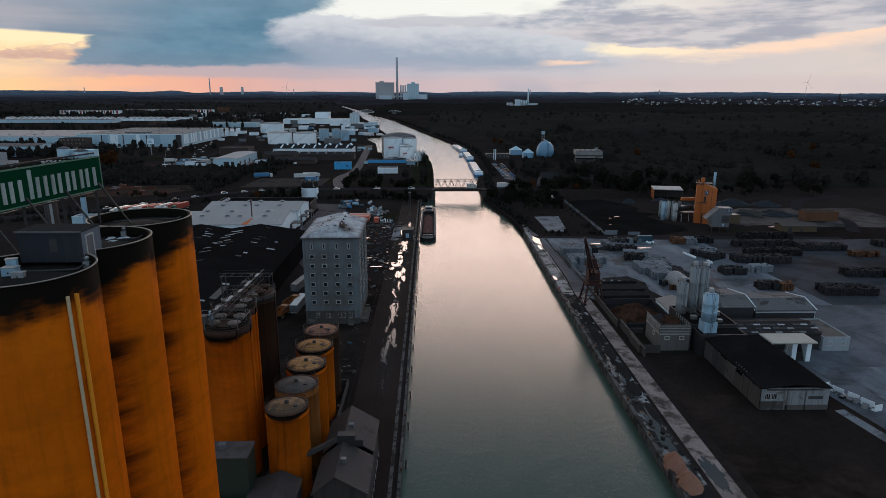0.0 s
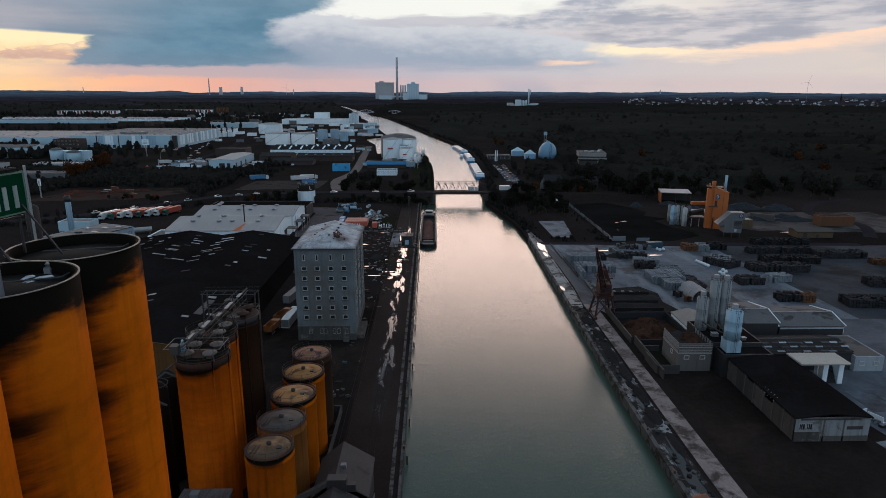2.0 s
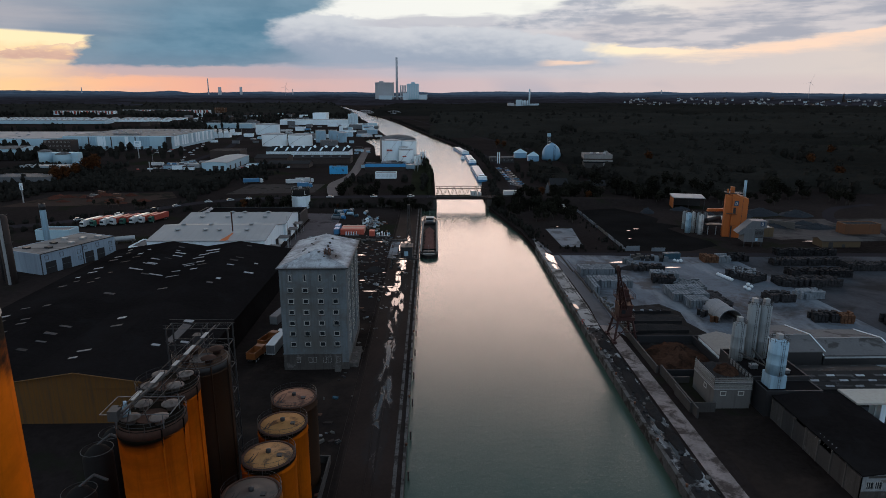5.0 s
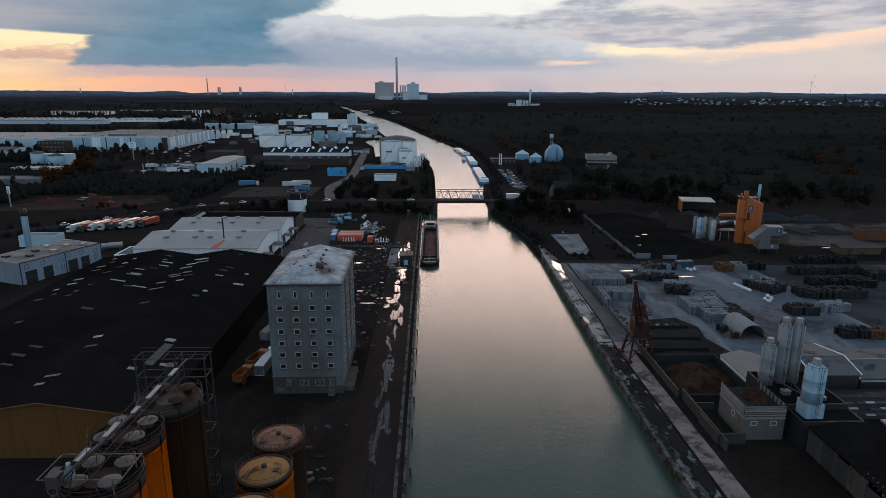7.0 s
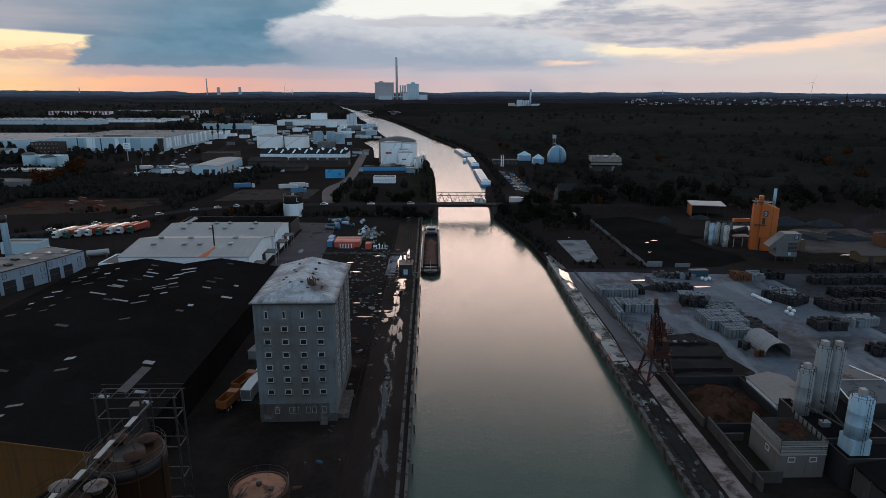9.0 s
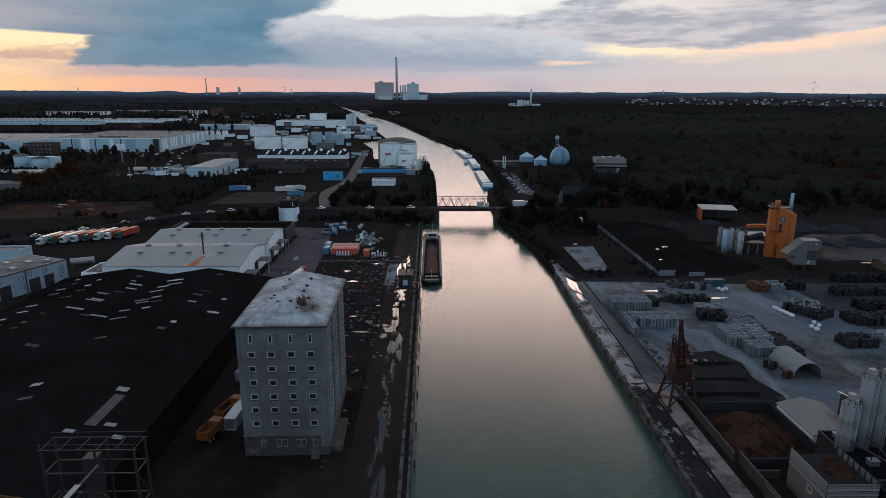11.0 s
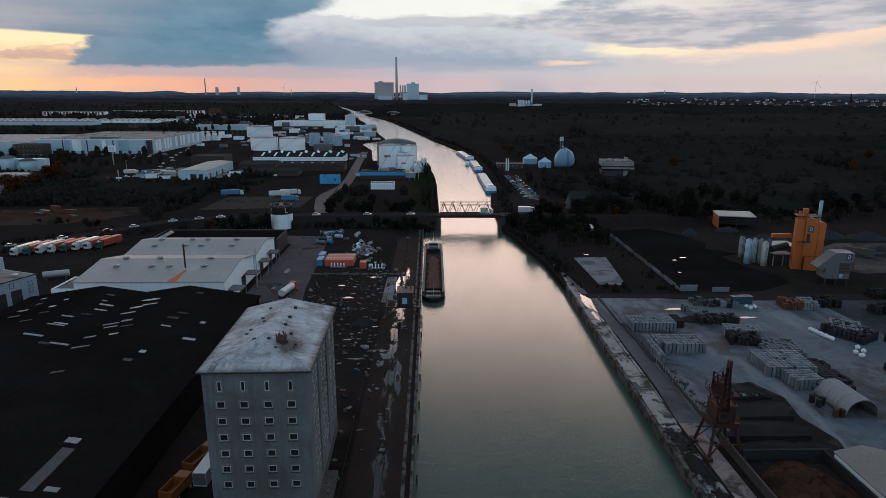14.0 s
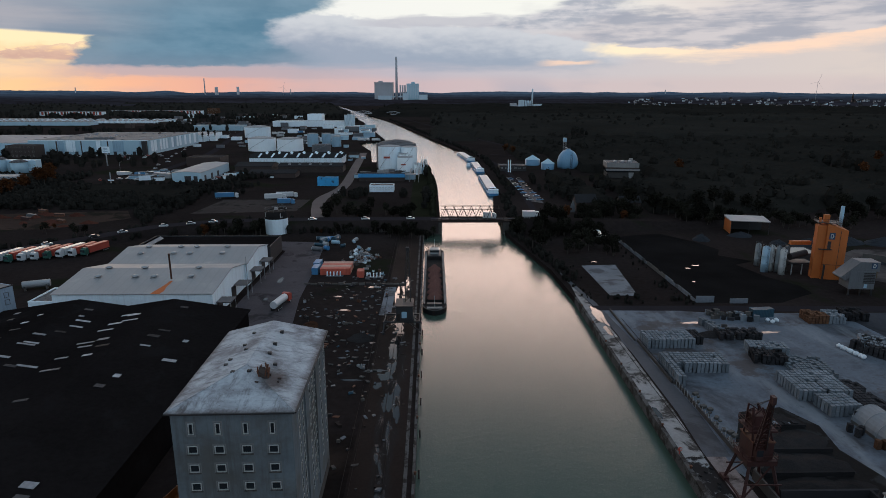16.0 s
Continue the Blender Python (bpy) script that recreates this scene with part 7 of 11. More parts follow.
# ---- right bank: crane, heaps, bunkers, sheds ----
def portal_crane():
    t = thing("harbour_crane", "old red-oxide portal harbour crane on the quay", "crane", 54.5, 195.0, 0)
    for x in (-3.0, 3.4):
        for y in (-3.4, 3.4):
            bm = bmesh.new()
            bar(bm, (x, y, 0), (x * 0.62, y * 0.62, 6.4), 0.34)
            part("leg", bm, M_CRANE, t)
    for x in (-3.0, 3.4):
        bm = bmesh.new()
        bar(bm, (x, -3.4, 0.2), (x, 3.4, 0.2), 0.2)
        part("sill_beam", bm, M_CRANE, t)
    for y in (-3.4, 3.4):
        bm = bmesh.new()
        bar(bm, (-3.0, y, 0.6), (3.4 * 0.62, y * 0.62, 6.2), 0.14)
        part("brace", bm, M_CRANE, t)
        bm = bmesh.new()
        bar(bm, (-3, y, 3.2), (3.4, y, 3.2), 0.13)
        part("cross_beam", bm, M_CRANE, t)
    part("slewing_platform", B((-2.5, 2.7, -2.5, 2.5, 6.2, 7.1)), M_CRANE, t)
    bm = bmesh.new()
    prism(bm, [(-1.7, -2.0), (2.0, -2.0), (2.0, 2.3), (-1.7, 2.3)], 7.1, 10.4)
    c = part("machine_house", bm, M_CRANE, t)
    part("cab", B((-1.5, -0.2, -3.0, -2.0, 7.6, 9.8)), M_CRANE, c)
    part("cab_window", B((-1.4, -0.3, -3.04, -2.98, 8.4, 9.5)), M_GLASS, c)
    part("house_roof", B((-1.85, 2.15, -2.15, 2.45, 10.4, 10.6)), M_RUST, c)
    for z, k in ((7.1, 2.6), (12.7, 2.4)):
        bm = bmesh.new()
        for q in range(4):
            p = [(-k, -k), (k, -k), (k, k), (-k, k)]
            for h in (0.55, 1.1):
                bar(bm, (*p[q], z + h), (*p[(q + 1) % 4], z + h), 0.05)
            for f in (0, 0.33, 0.66):
                u = [p[q][d] + (p[(q + 1) % 4][d] - p[q][d]) * f for d in (0, 1)]
                bar(bm, (*u, z - 0.1), (*u, z + 1.1), 0.05)
        part("railing", bm, M_CRANE, t)
    # tapering lattice mast, then the jib leaning towards the water
    bm = bmesh.new()
    z0, z1 = 10.4, 16.5
    lo = [(-1.6, -1.6), (1.9, -1.6), (1.9, 1.6), (-1.6, 1.6)]
    hi = [(-1.9, -1.0), (-0.3, -1.0), (-0.3, 0.6), (-1.9, 0.6)]
    n = 4
    for i in range(4):
        bar(bm, (*lo[i], z0), (*hi[i], z1), 0.2)
        for k in range(n):
            f0, f1 = k / n, (k + 1) / n
            j = (i + 1) % 4
            pa = [lo[i][d] + (hi[i][d] - lo[i][d]) * f0 for d in (0, 1)] + [z0 + (z1 - z0) * f0]
            pb = [lo[j][d] + (hi[j][d] - lo[j][d]) * f1 for d in (0, 1)] + [z0 + (z1 - z0) * f1]
            pc = [lo[j][d] + (hi[j][d] - lo[j][d]) * f0 for d in (0, 1)] + [z0 + (z1 - z0) * f0]
            bar(bm, pa, pb, 0.12), bar(bm, pa, pc, 0.12)
    part("mast", bm, M_CRANE, t, "tapering lattice mast")
    part("winch_platform", B((-2.6, 2.2, -2.2, 2.0, 12.4, 12.7), (-1.6, 0.8, -1.4, 1.2, 12.7, 15.0)), M_CRANE, t)
    bm = bmesh.new()
    base, tip = Vector((-0.6, -2.6, 9.5)), Vector((-6.9, -14.2, 25.0))
    offs = [Vector((-0.8, 0, 0)), Vector((0.8, 0, 0)), Vector((0.8, 0.6, 0.9)), Vector((-0.8, 0.6, 0.9))]
    n = 9
    for i in range(4):
        for k in range(n):
            s0, s1 = 1 - 0.75 * k / n, 1 - 0.75 * (k + 1) / n
            a, b = base.lerp(tip, k / n), base.lerp(tip, (k + 1) / n)
            j = (i + 1) % 4
            bar(bm, a + offs[i] * s0, b + offs[i] * s1, 0.2), bar(bm, a + offs[i] * s0, b + offs[j] * s1, 0.12), bar(bm, a + offs[i] * s0, a + offs[j] * s0, 0.11)
    part("jib", bm, M_CRANE, t, "lattice jib")
    part("sheave_head", B((-7.2, -6.6, -14.6, -13.8, 24.4, 25.6)), M_CRANE, t)
    bm = bmesh.new()
    bar(bm, (-0.6, 0, 16.4), (-6.9, -14.2, 25.2), 0.05), bar(bm, (-1.6, 0, 16.4), (-7.0, -14.2, 25.2), 0.05), bar(bm, (-6.9, -14.4, 25), (-6.9, -14.4, 17), 0.04)
    part("cable", bm, M_DARK, t)
    for y in (-3.4, 3.4):
        for x in (-3.0, 3.4):
            part("bogie", B((x - 0.5, x + 0.5, y - 0.9, y + 0.9, 0.0, 0.6)), M_CRANE, t)


portal_crane()
for x in (51.0, 57.4):
    solid("crane_rail", B((x - 0.06, x + 0.06, 100 if x < 55 else 192, 280, 0.0, 0.09)), M_RAIL, "rusty crane rail let into the quay", "rail", kind="structure")

# retaining wall behind the track
bm = B((57.3, 57.7, 150, 172, 0, 2.4), (56.4, 56.8, 172, 198, 0, 2.0), (57.0, 57.3, 200, 236, 0, 1.0), (56.2, 56.5, 236, 262, 0, 0.8), (55.6, 55.9, 262, 287, 0, 0.7))
solid("retaining_wall", bm, M_SHEDWALL, "low stained concrete wall along the track", "wall", kind="structure")
for k in range(22):
    t = thing("fence_post", "thin steel fence post by the quay road", "post", 57.45 - 0.03 * k, 203 + 1.5 * k, 0, 0, "fence posts")
    part("post", B((-0.05, 0.05, -0.05, 0.05, 0, 1.9)), M_STEEL, t)
# coal and gravel bays
M_SAND = mat("damp_reddish_sand", (0.25, 0.125, 0.088), 0.95, var=0.3, scale=0.7, big=0.15, bump=0.4, spec=0.05)
heap("gravel_mound", "reddish-brown gravel heap inside concrete bay walls", M_BROWN, 65.3, 181.5, 7.7, 9.8, 3.8, 48, 2)
heap("gravel_mound", "pale red gravel heap by the water edge", M_SAND, 46.6, 101.2, 2.2, 3.4, 2.9, 40, 4)
heap("gravel_mound", "pale red gravel heap by the water edge", M_SAND, 46.9, 95.2, 2.3, 3.2, 2.8, 40, 5)
for k, (x, y, rx, ry, h) in enumerate(((48.6, 166, 1.4, 8, 0.5), (48.9, 178, 1.2, 5, 0.7), (48.4, 190, 1.6, 4, 0.6), (49.0, 153, 1.3, 4.5, 0.7), (48.2, 159, 1.0, 3.5, 0.4), (49.2, 142, 1.3, 5, 0.6), (48.8, 132, 1.5, 4.2, 0.6), (49.4, 121, 1.0, 5, 0.4), (48.3, 147, 0.9, 2.5, 0.4))):
    heap("coal_mound", "black coal heap on the quay", M_COAL, x, y, rx, ry, h * 2.2, 30, 20 + k, group="coal heaps")
for y0, y1, x0, x1, h in ((191.5, 192.0, 58, 75, 2.0), (170.0, 170.5, 58, 68, 1.8)):
    solid("bay_wall", B((x0, x1, y0, y1, 0, h)), M_STONE_D, "concrete storage bay wall", "wall")
solid("bay_wall", B((73.4, 73.9, 172.0, 191.5, 0, 2.0)), M_STONE_D, "concrete storage bay wall", "wall")
# dark bays of coal dust and slabs behind the crane
M_BAYWALL = mat("coal_stained_concrete", (0.022, 0.021, 0.022), 0.9, var=0.4, scale=0.5, streak=0.3, spec=0.03)
for k, (x0, x1, y, h) in enumerate(((58.5, 75.5, 198.2, 1.0), (60.5, 76.5, 206.0, 0.9), (64.0, 76.5, 215.0, 0.8))):
    solid("bay_wall", B((x0, x1, y, y + 0.5, 0, h)), M_BAYWALL, "dark stained storage bay wall", "wall", group="dark bay walls")
for k, (x, y, rx, ry, h) in enumerate(((64.5, 202.2, 6.5, 4.2, 2.0), (71.5, 202.0, 6.0, 4.0, 1.7), (67, 210, 6.5, 4.4, 1.9), (73, 210.5, 5.0, 4.2, 1.5), (66, 195.0, 7, 3.4, 1.6), (73, 194.6, 5, 3.2, 1.4), (71, 218, 6, 3.0, 1.0))):
    heap("coal_mound", "black coal dust heap in a storage bay", M_COAL, x, y, rx, ry, 0.62 * h, 30, 130 + k, group="coal heaps in bays")
for k in range(12):
    rr = random.Random(700 + k)
    t = thing("slab_stack", "short dark stack of concrete slabs", "stack", 64.5 + 1.0 * k, 216.0 + rr.uniform(-0.4, 0.6), 0, rr.uniform(-6, 6), "dark slab stacks")
    n_s = rr.choice((2, 3, 4))
    for j in range(n_s):
        part("slab", B((-0.45, 0.45, -0.6, 0.6, 0.28 * j, 0.28 * j + 0.22)), M_STONE_D if k % 3 else M_STONE, t)
for k in range(26):
    rr = random.Random(100 + k)
    x, y = 58 + rr.uniform(0, 2.5), 200 + 1.2 * k
    t = thing("broken_block", "loose pale broken concrete block", "block", x - 0.03 * k, y, 0, rr.uniform(0, 90), "rubble")
    s = rr.uniform(0.3, 0.7)
    bm = B((-s, s, -s * 0.7, s * 0.7, 0, s))
    bmesh.ops.bevel(bm, geom=bm.edges[:], offset=0.08 * s, segments=1, affect="EDGES")
    part("block", bm, M_CONC, t)

# lumps and scraps of coal and stone strewn along the quay edge
for k in range(90):
    rr = random.Random(900 + k)
    t = thing("loose_lump", "loose dark lump of stone on the coal-dusted quay", "lump", 47.0 + rr.uniform(0, 3.4), 100 + 1.15 * k, 0.01, rr.uniform(0, 180), "loose lumps")
    s = rr.uniform(0.18, 0.55)
    bm = bmesh.new()
    prism(bm, [(-s, -0.6 * s), (0.4 * s, -s), (s, 0.2 * s), (0.1 * s, 0.9 * s), (-0.8 * s, 0.5 * s)], 0, [0.5 * s, 0.7 * s, 0.5 * s, 0.9 * s, 0.6 * s])
    part("lump", bm, rr.choice((M_COAL, M_COAL, M_CONC, M_STONE_D)), t)


M_BOARD = mat("bleached_bunker_board", (0.20, 0.195, 0.19), 0.9, var=0.35, scale=0.7, rand=0.3)


def bunker():
    t = thing("aggregate_bunker", "concrete aggregate bunker with a timber-boarded top full of gravel", "bunker", 66.75, 159.5, 0)
    X, Y, H = 4.15, 5.3, 4.8
    part("wall", B((-X, X, -Y, -Y + 0.4, 0, H), (-X, X, Y - 0.4, Y, 0, H), (-X, -X + 0.4, -Y + 0.4, Y - 0.4, 0, H), (X - 0.4, X, -Y + 0.4, Y - 0.4, 0, H)), mat("pale_bunker_render", (0.105, 0.100, 0.098), 0.9, var=0.25, streak=0.4), t)
    for j in range(6):
        z = H + 0.46 * j
        for name, b in (("board", (-X - 0.06, X + 0.06, -Y - 0.06, -Y + 0.08, z + 0.06, z + 0.34)), ("board", (-X - 0.06, -X + 0.08, -Y + 0.08, Y, z + 0.06, z + 0.34)), ("board", (X - 0.08, X + 0.06, -Y + 0.08, Y, z + 0.06, z + 0.34))):
            part("board", B(b), M_BOARD, t)
    bm = bmesh.new()
    for k in range(7):
        x = -X + 2 * X * k / 6
        box(bm, x - 0.08, x + 0.08, -Y + 0.08, -Y + 0.25, H, H + 3.0)
    for k in range(8):
        y = -Y + 0.3 + (2 * Y - 0.5) * k / 7
        box(bm, -X + 0.08, -X + 0.25, y - 0.08, y + 0.08, H, H + 3.0), box(bm, X - 0.25, X - 0.08, y - 0.08, y + 0.08, H, H + 3.0)
    part("stud_frame", bm, M_DARK, t)
    part("ledge", B((-X - 0.12, X + 0.12, -Y - 0.12, -Y - 0.07, H - 0.16, H + 0.02)), M_STEEL, t, "pale ledge strip")
    part("ledge", B((-X - 0.12, -X - 0.07, -Y - 0.07, Y, H - 0.16, H + 0.02)), M_STEEL, t, "pale ledge strip")
    for x in (-2.1, 1.9):
        window(t, pose(x, -Y - 0.02, 3.7), 1.1, 0.8, bars=1)
    window(t, pose(-X - 0.02, -1.0, 3.6, 0, 0, -90), 1.1, 0.9)
    part("filling", B((-X + 0.4, X - 0.4, -Y + 0.4, Y - 0.4, H - 0.2, H + 1.7)), M_COAL, t)


bunker()
heap("gravel_mound", "brown gravel piled up inside the bunker", M_BROWN, 67.6, 159.9, 2.9, 3.4, 1.6, 30, 9).location.z = 6.45
heap("coal_mound", "black coal piled up inside the bunker", M_COAL, 65.2, 162.3, 2.0, 1.9, 1.3, 30, 10).location.z = 6.45
solid("yard_wall", B((57.2, 62.55, 152.6, 153.0, 0, 2.3), (56.8, 57.2, 152.6, 161.5, 0, 2.3), (57.2, 62.5, 166.6, 167.0, 0, 1.6)), M_SHEDWALL, "L-shaped stained concrete yard wall", "wall")


M_CONC_P = mat("pale_silo_concrete", (0.225, 0.2475, 0.261), 0.85, var=0.25, streak=0.5, stain=(0.1, 0.09, 0.08))


def round_silo(x, y, r, h, m, label, base=None, top_gear=True, group="cement silos", foot=0.0):
    t = thing("cement_silo", label, "silo", x, y, foot, 0, group)
    b0 = base or 0.0
    if base:
        part("base_block", B((-r * 0.9, r * 0.9, -r * 0.9, r * 0.9, 0, b0)), m, t)
    bm = bmesh.new()
    prof = [(r, b0), (r, b0 + (h - b0) * 0.33), (r + 0.04, b0 + (h - b0) * 0.34), (r, b0 + (h - b0) * 0.35), (r, b0 + (h - b0) * 0.66), (r + 0.04, b0 + (h - b0) * 0.67), (r, b0 + (h - b0) * 0.68), (r, h), (r * 0.5, h + 0.5), (0, h + 0.6)]
    lathe(bm, prof, 28)
    part("shell", bm, m, t)
    bm = bmesh.new()
    ring_bar(bm, 0, 0, h + 1.1, r, 0.05, 18), ring_bar(bm, 0, 0, h + 0.55, r, 0.04, 18)
    for k in range(10):
        a = 2 * math.pi * k / 10
        bar(bm, (r * math.cos(a), r * math.sin(a), h - 0.1), (r * math.cos(a), r * math.sin(a), h + 1.1), 0.04)
    part("railing", bm, M_DARK, t)
    bm = bmesh.new()
    for s in (-0.22, 0.22):
        bar(bm, (s, -r - 0.15, 0.2), (s, -r - 0.15, h + 1), 0.035)
    for k in range(int(h / 0.6)):
        bar(bm, (-0.22, -r - 0.15, 0.4 + 0.6 * k), (0.22, -r - 0.15, 0.4 + 0.6 * k), 0.025)
    part("ladder", bm, M_DARK, t)
    if top_gear:
        part("filter_box", B((-0.6, 0.5, -0.5, 0.6, h + 0.4, h + 1.8)), M_STEEL, t)
    return t


flat_block("plant_room", "dark flat-roofed plant room under the cement silos", "building", 71.7, 84.6, 156.0, 171.6, 6.8, M_DARK, M_BLACKROOF, 0.15)
flat_block("plant_room", "dark low lean-to below the pale blue silo", "building", 72.2, 84.6, 150.6, 155.9, 6.0, M_DARK, M_BLACKROOF, 0.15)
for k, (x, y, w, d, h) in enumerate(((74.2, 160.5, 1.6, 1.2, 0.9), (80.5, 158.0, 1.1, 1.1, 0.7), (81.8, 163.4, 1.4, 1.8, 1.2), (73.6, 169.0, 1.2, 1.4, 0.8))):
    t = thing("roof_box", "grey metal plant box on the dark roof", "plant box", x, y, 6.8, 0, "roof boxes")
    part("casing", B((-w / 2, w / 2, -d / 2, d / 2, 0, h)), M_GREY, t)
    part("lid", B((-w / 2 - 0.06, w / 2 + 0.06, -d / 2 - 0.06, d / 2 + 0.06, h, h + 0.08)), M_STEEL, t)
t = thing("screw_conveyor", "thin steel screw conveyor sloping between the silos", "conveyor", 0, 0, 0)
for k, (a, b) in enumerate((((72.4, 164.0, 9.2), (75.2, 155.4, 9.0)), ((76.0, 165.0, 9.6), (75.4, 155.6, 8.6)))):
    bm = bmesh.new()
    bar(bm, a, b, 0.16, 8)
    part("tube", bm, M_VESSEL_D, t)
for x, y, z in ((73.6, 160.2, 9.1), (75.8, 161.4, 9.3)):
    part("strut", B((x - 0.06, x + 0.06, y - 0.06, y + 0.06, 6.8, z)), M_DARK, t)
round_silo(75.1, 153.4, 1.95, 10.3, M_LIGHTBLUE, "pale blue steel cement silo on a square base", 3.0, foot=6.0)
round_silo(76.0, 166.4, 1.38, 13.1, M_CONC_P, "tall grey cement silo, one of a pair", foot=6.8)
round_silo(78.9, 166.6, 1.32, 12.9, M_CONC_P, "tall grey cement silo, one of a pair", foot=6.8)
round_silo(72.6, 165.6, 1.5, 8.8, M_CONC_P, "short pale cement silo beside the pair", foot=6.8)
M_OFFICE_W = mat("pale_gutter_board", (0.32, 0.34, 0.36), 0.7, var=0.2, streak=0.3)
hall("shed", "low shed with a pale tan sheet roof", "shed", 74.4, 84.2, 176.5, 189.6, 2.6, 3.8, "y", M_WHITE, mat("dull_tan_sheet_roof", (0.18, 0.175, 0.165), 0.8, var=0.35, scale=0.5, big=0.1, streak=0.2, patch=0.3, patch_col=(0.10, 0.095, 0.09), patch_scale=0.12), 0.2)
hall("shed", "grey-roofed workshop shed with dark open front", "shed", 85.0, 95.4, 168.3, 185.4, 7.2, 8.8, "x", M_DARK, M_GREYROOF, 0.2, 0.38, doors=(("s", 3, 3, 4), ("s", 7.5, 3, 4)))
hall("shed", "long grey-roofed workshop shed with a white end wall", "shed", 95.9, 113.8, 168.4, 184.6, 6.2, 7.8, "x", M_DARK, M_GREYROOF, 0.2, 0.39)
hall("shed", "dark low shed with streaky sheet roof", "shed", 85.2, 106.8, 154.3, 166.5, 4.4, 5.8, "x", M_DARK, mat("streaky_dark_roof", (0.0165, 0.0150, 0.0150), 0.85, var=0.5, scale=0.3, big=0.2, patch=0.2, patch_col=(0.06, 0.06, 0.063), patch_scale=0.4, spec=0.2), 0.3)
t = thing("end_cladding", "white sheet cladding on the long shed's end wall", "cladding", 113.8, 176.5, 0)
part("cladding", B((0.02, 0.10, -8.1, 8.1, 0.3, 6.1)), M_WHITE, t)
part("fascia", B((-17.8, 0.0, -8.32, -8.24, 5.5, 5.95)), M_OFFICE_W, t, "pale gutter board")
rr = random.Random(21)
for k in range(30):
    x, y = 86.0 + 2.2 * (k % 10) + rr.uniform(-0.3, 0.3), 154.9 + 1.75 * (k // 10) + rr.uniform(-0.1, 0.1)
    if rr.random() < 0.2:
        continue
    t = thing("roof_light", "pale roof light on the dark shed", "skylight", x, y, 4.63 + 0.2295 * (y - 154.3), 0, "roof lights")
    bm = bmesh.new()
    v = [bm.verts.new(p) for p in ((0, 0, 0.05), (1.9, 0, 0.05), (1.9, 0.55, 0.18), (0, 0.55, 0.18))]
    u = [bm.verts.new(p) for p in ((0, 0, -0.2), (1.9, 0, -0.2), (1.9, 0.55, -0.07), (0, 0.55, -0.07))]
    bm.faces.new(v)
    for i in range(4):
        bm.faces.new((u[i], u[(i + 1) % 4], v[(i + 1) % 4], v[i]))
    part("glazing", bm, M_SKY if k % 3 == 1 else M_SKY_D, t)


M_TANROOF = mat("tan_gravelled_roof", (0.125, 0.108, 0.10), 0.9, var=0.35, scale=0.5, big=0.1, patch=0.3, patch_col=(0.08, 0.07, 0.068), patch_scale=0.1, spec=0.05)
M_OFFICE_P = mat("pale_office_render", (0.27, 0.30, 0.33), 0.85, var=0.25, streak=0.3)
M_CANOPY = mat("cream_canopy_sheet", (0.36, 0.345, 0.31), 0.7, var=0.2, streak=0.15)


def drive_canopy():
    t = thing("drive_through_canopy", "white flat canopy over a gatehouse with dark openings", "canopy", 94.2, 148.2, 0)
    part("roof", B((-6.0, 6.0, -3.2, 3.2, 5.6, 6.0)), M_CANOPY, t)
    part("wall", B((0.6, 1.8, -1.6, 1.8, 0, 5.6), (4.4, 5.6, -1.6, 1.8, 0, 5.6), (1.8, 4.4, 1.4, 1.8, 0, 5.6)), M_WHITE, t)
    for k in range(8):
        part("step", B((2.0, 4.2, -1.4 + 0.3 * k, -1.1 + 0.3 * k, 0, 0.4 + 0.5 * k)), M_DARK, t)
    for x in (-5.4, -1.6):
        part("post", B((x - 0.12, x + 0.12, -2.8, -2.56, 0, 5.6)), M_STEEL, t)


drive_canopy()
flat_block("office", "small pale flat-roofed site office", "building", 107.2, 114.6, 153.3, 167.6, 4.0, M_OFFICE_P, M_TANROOF, 0.3, 1, 3.4, (1.2, 1.0))


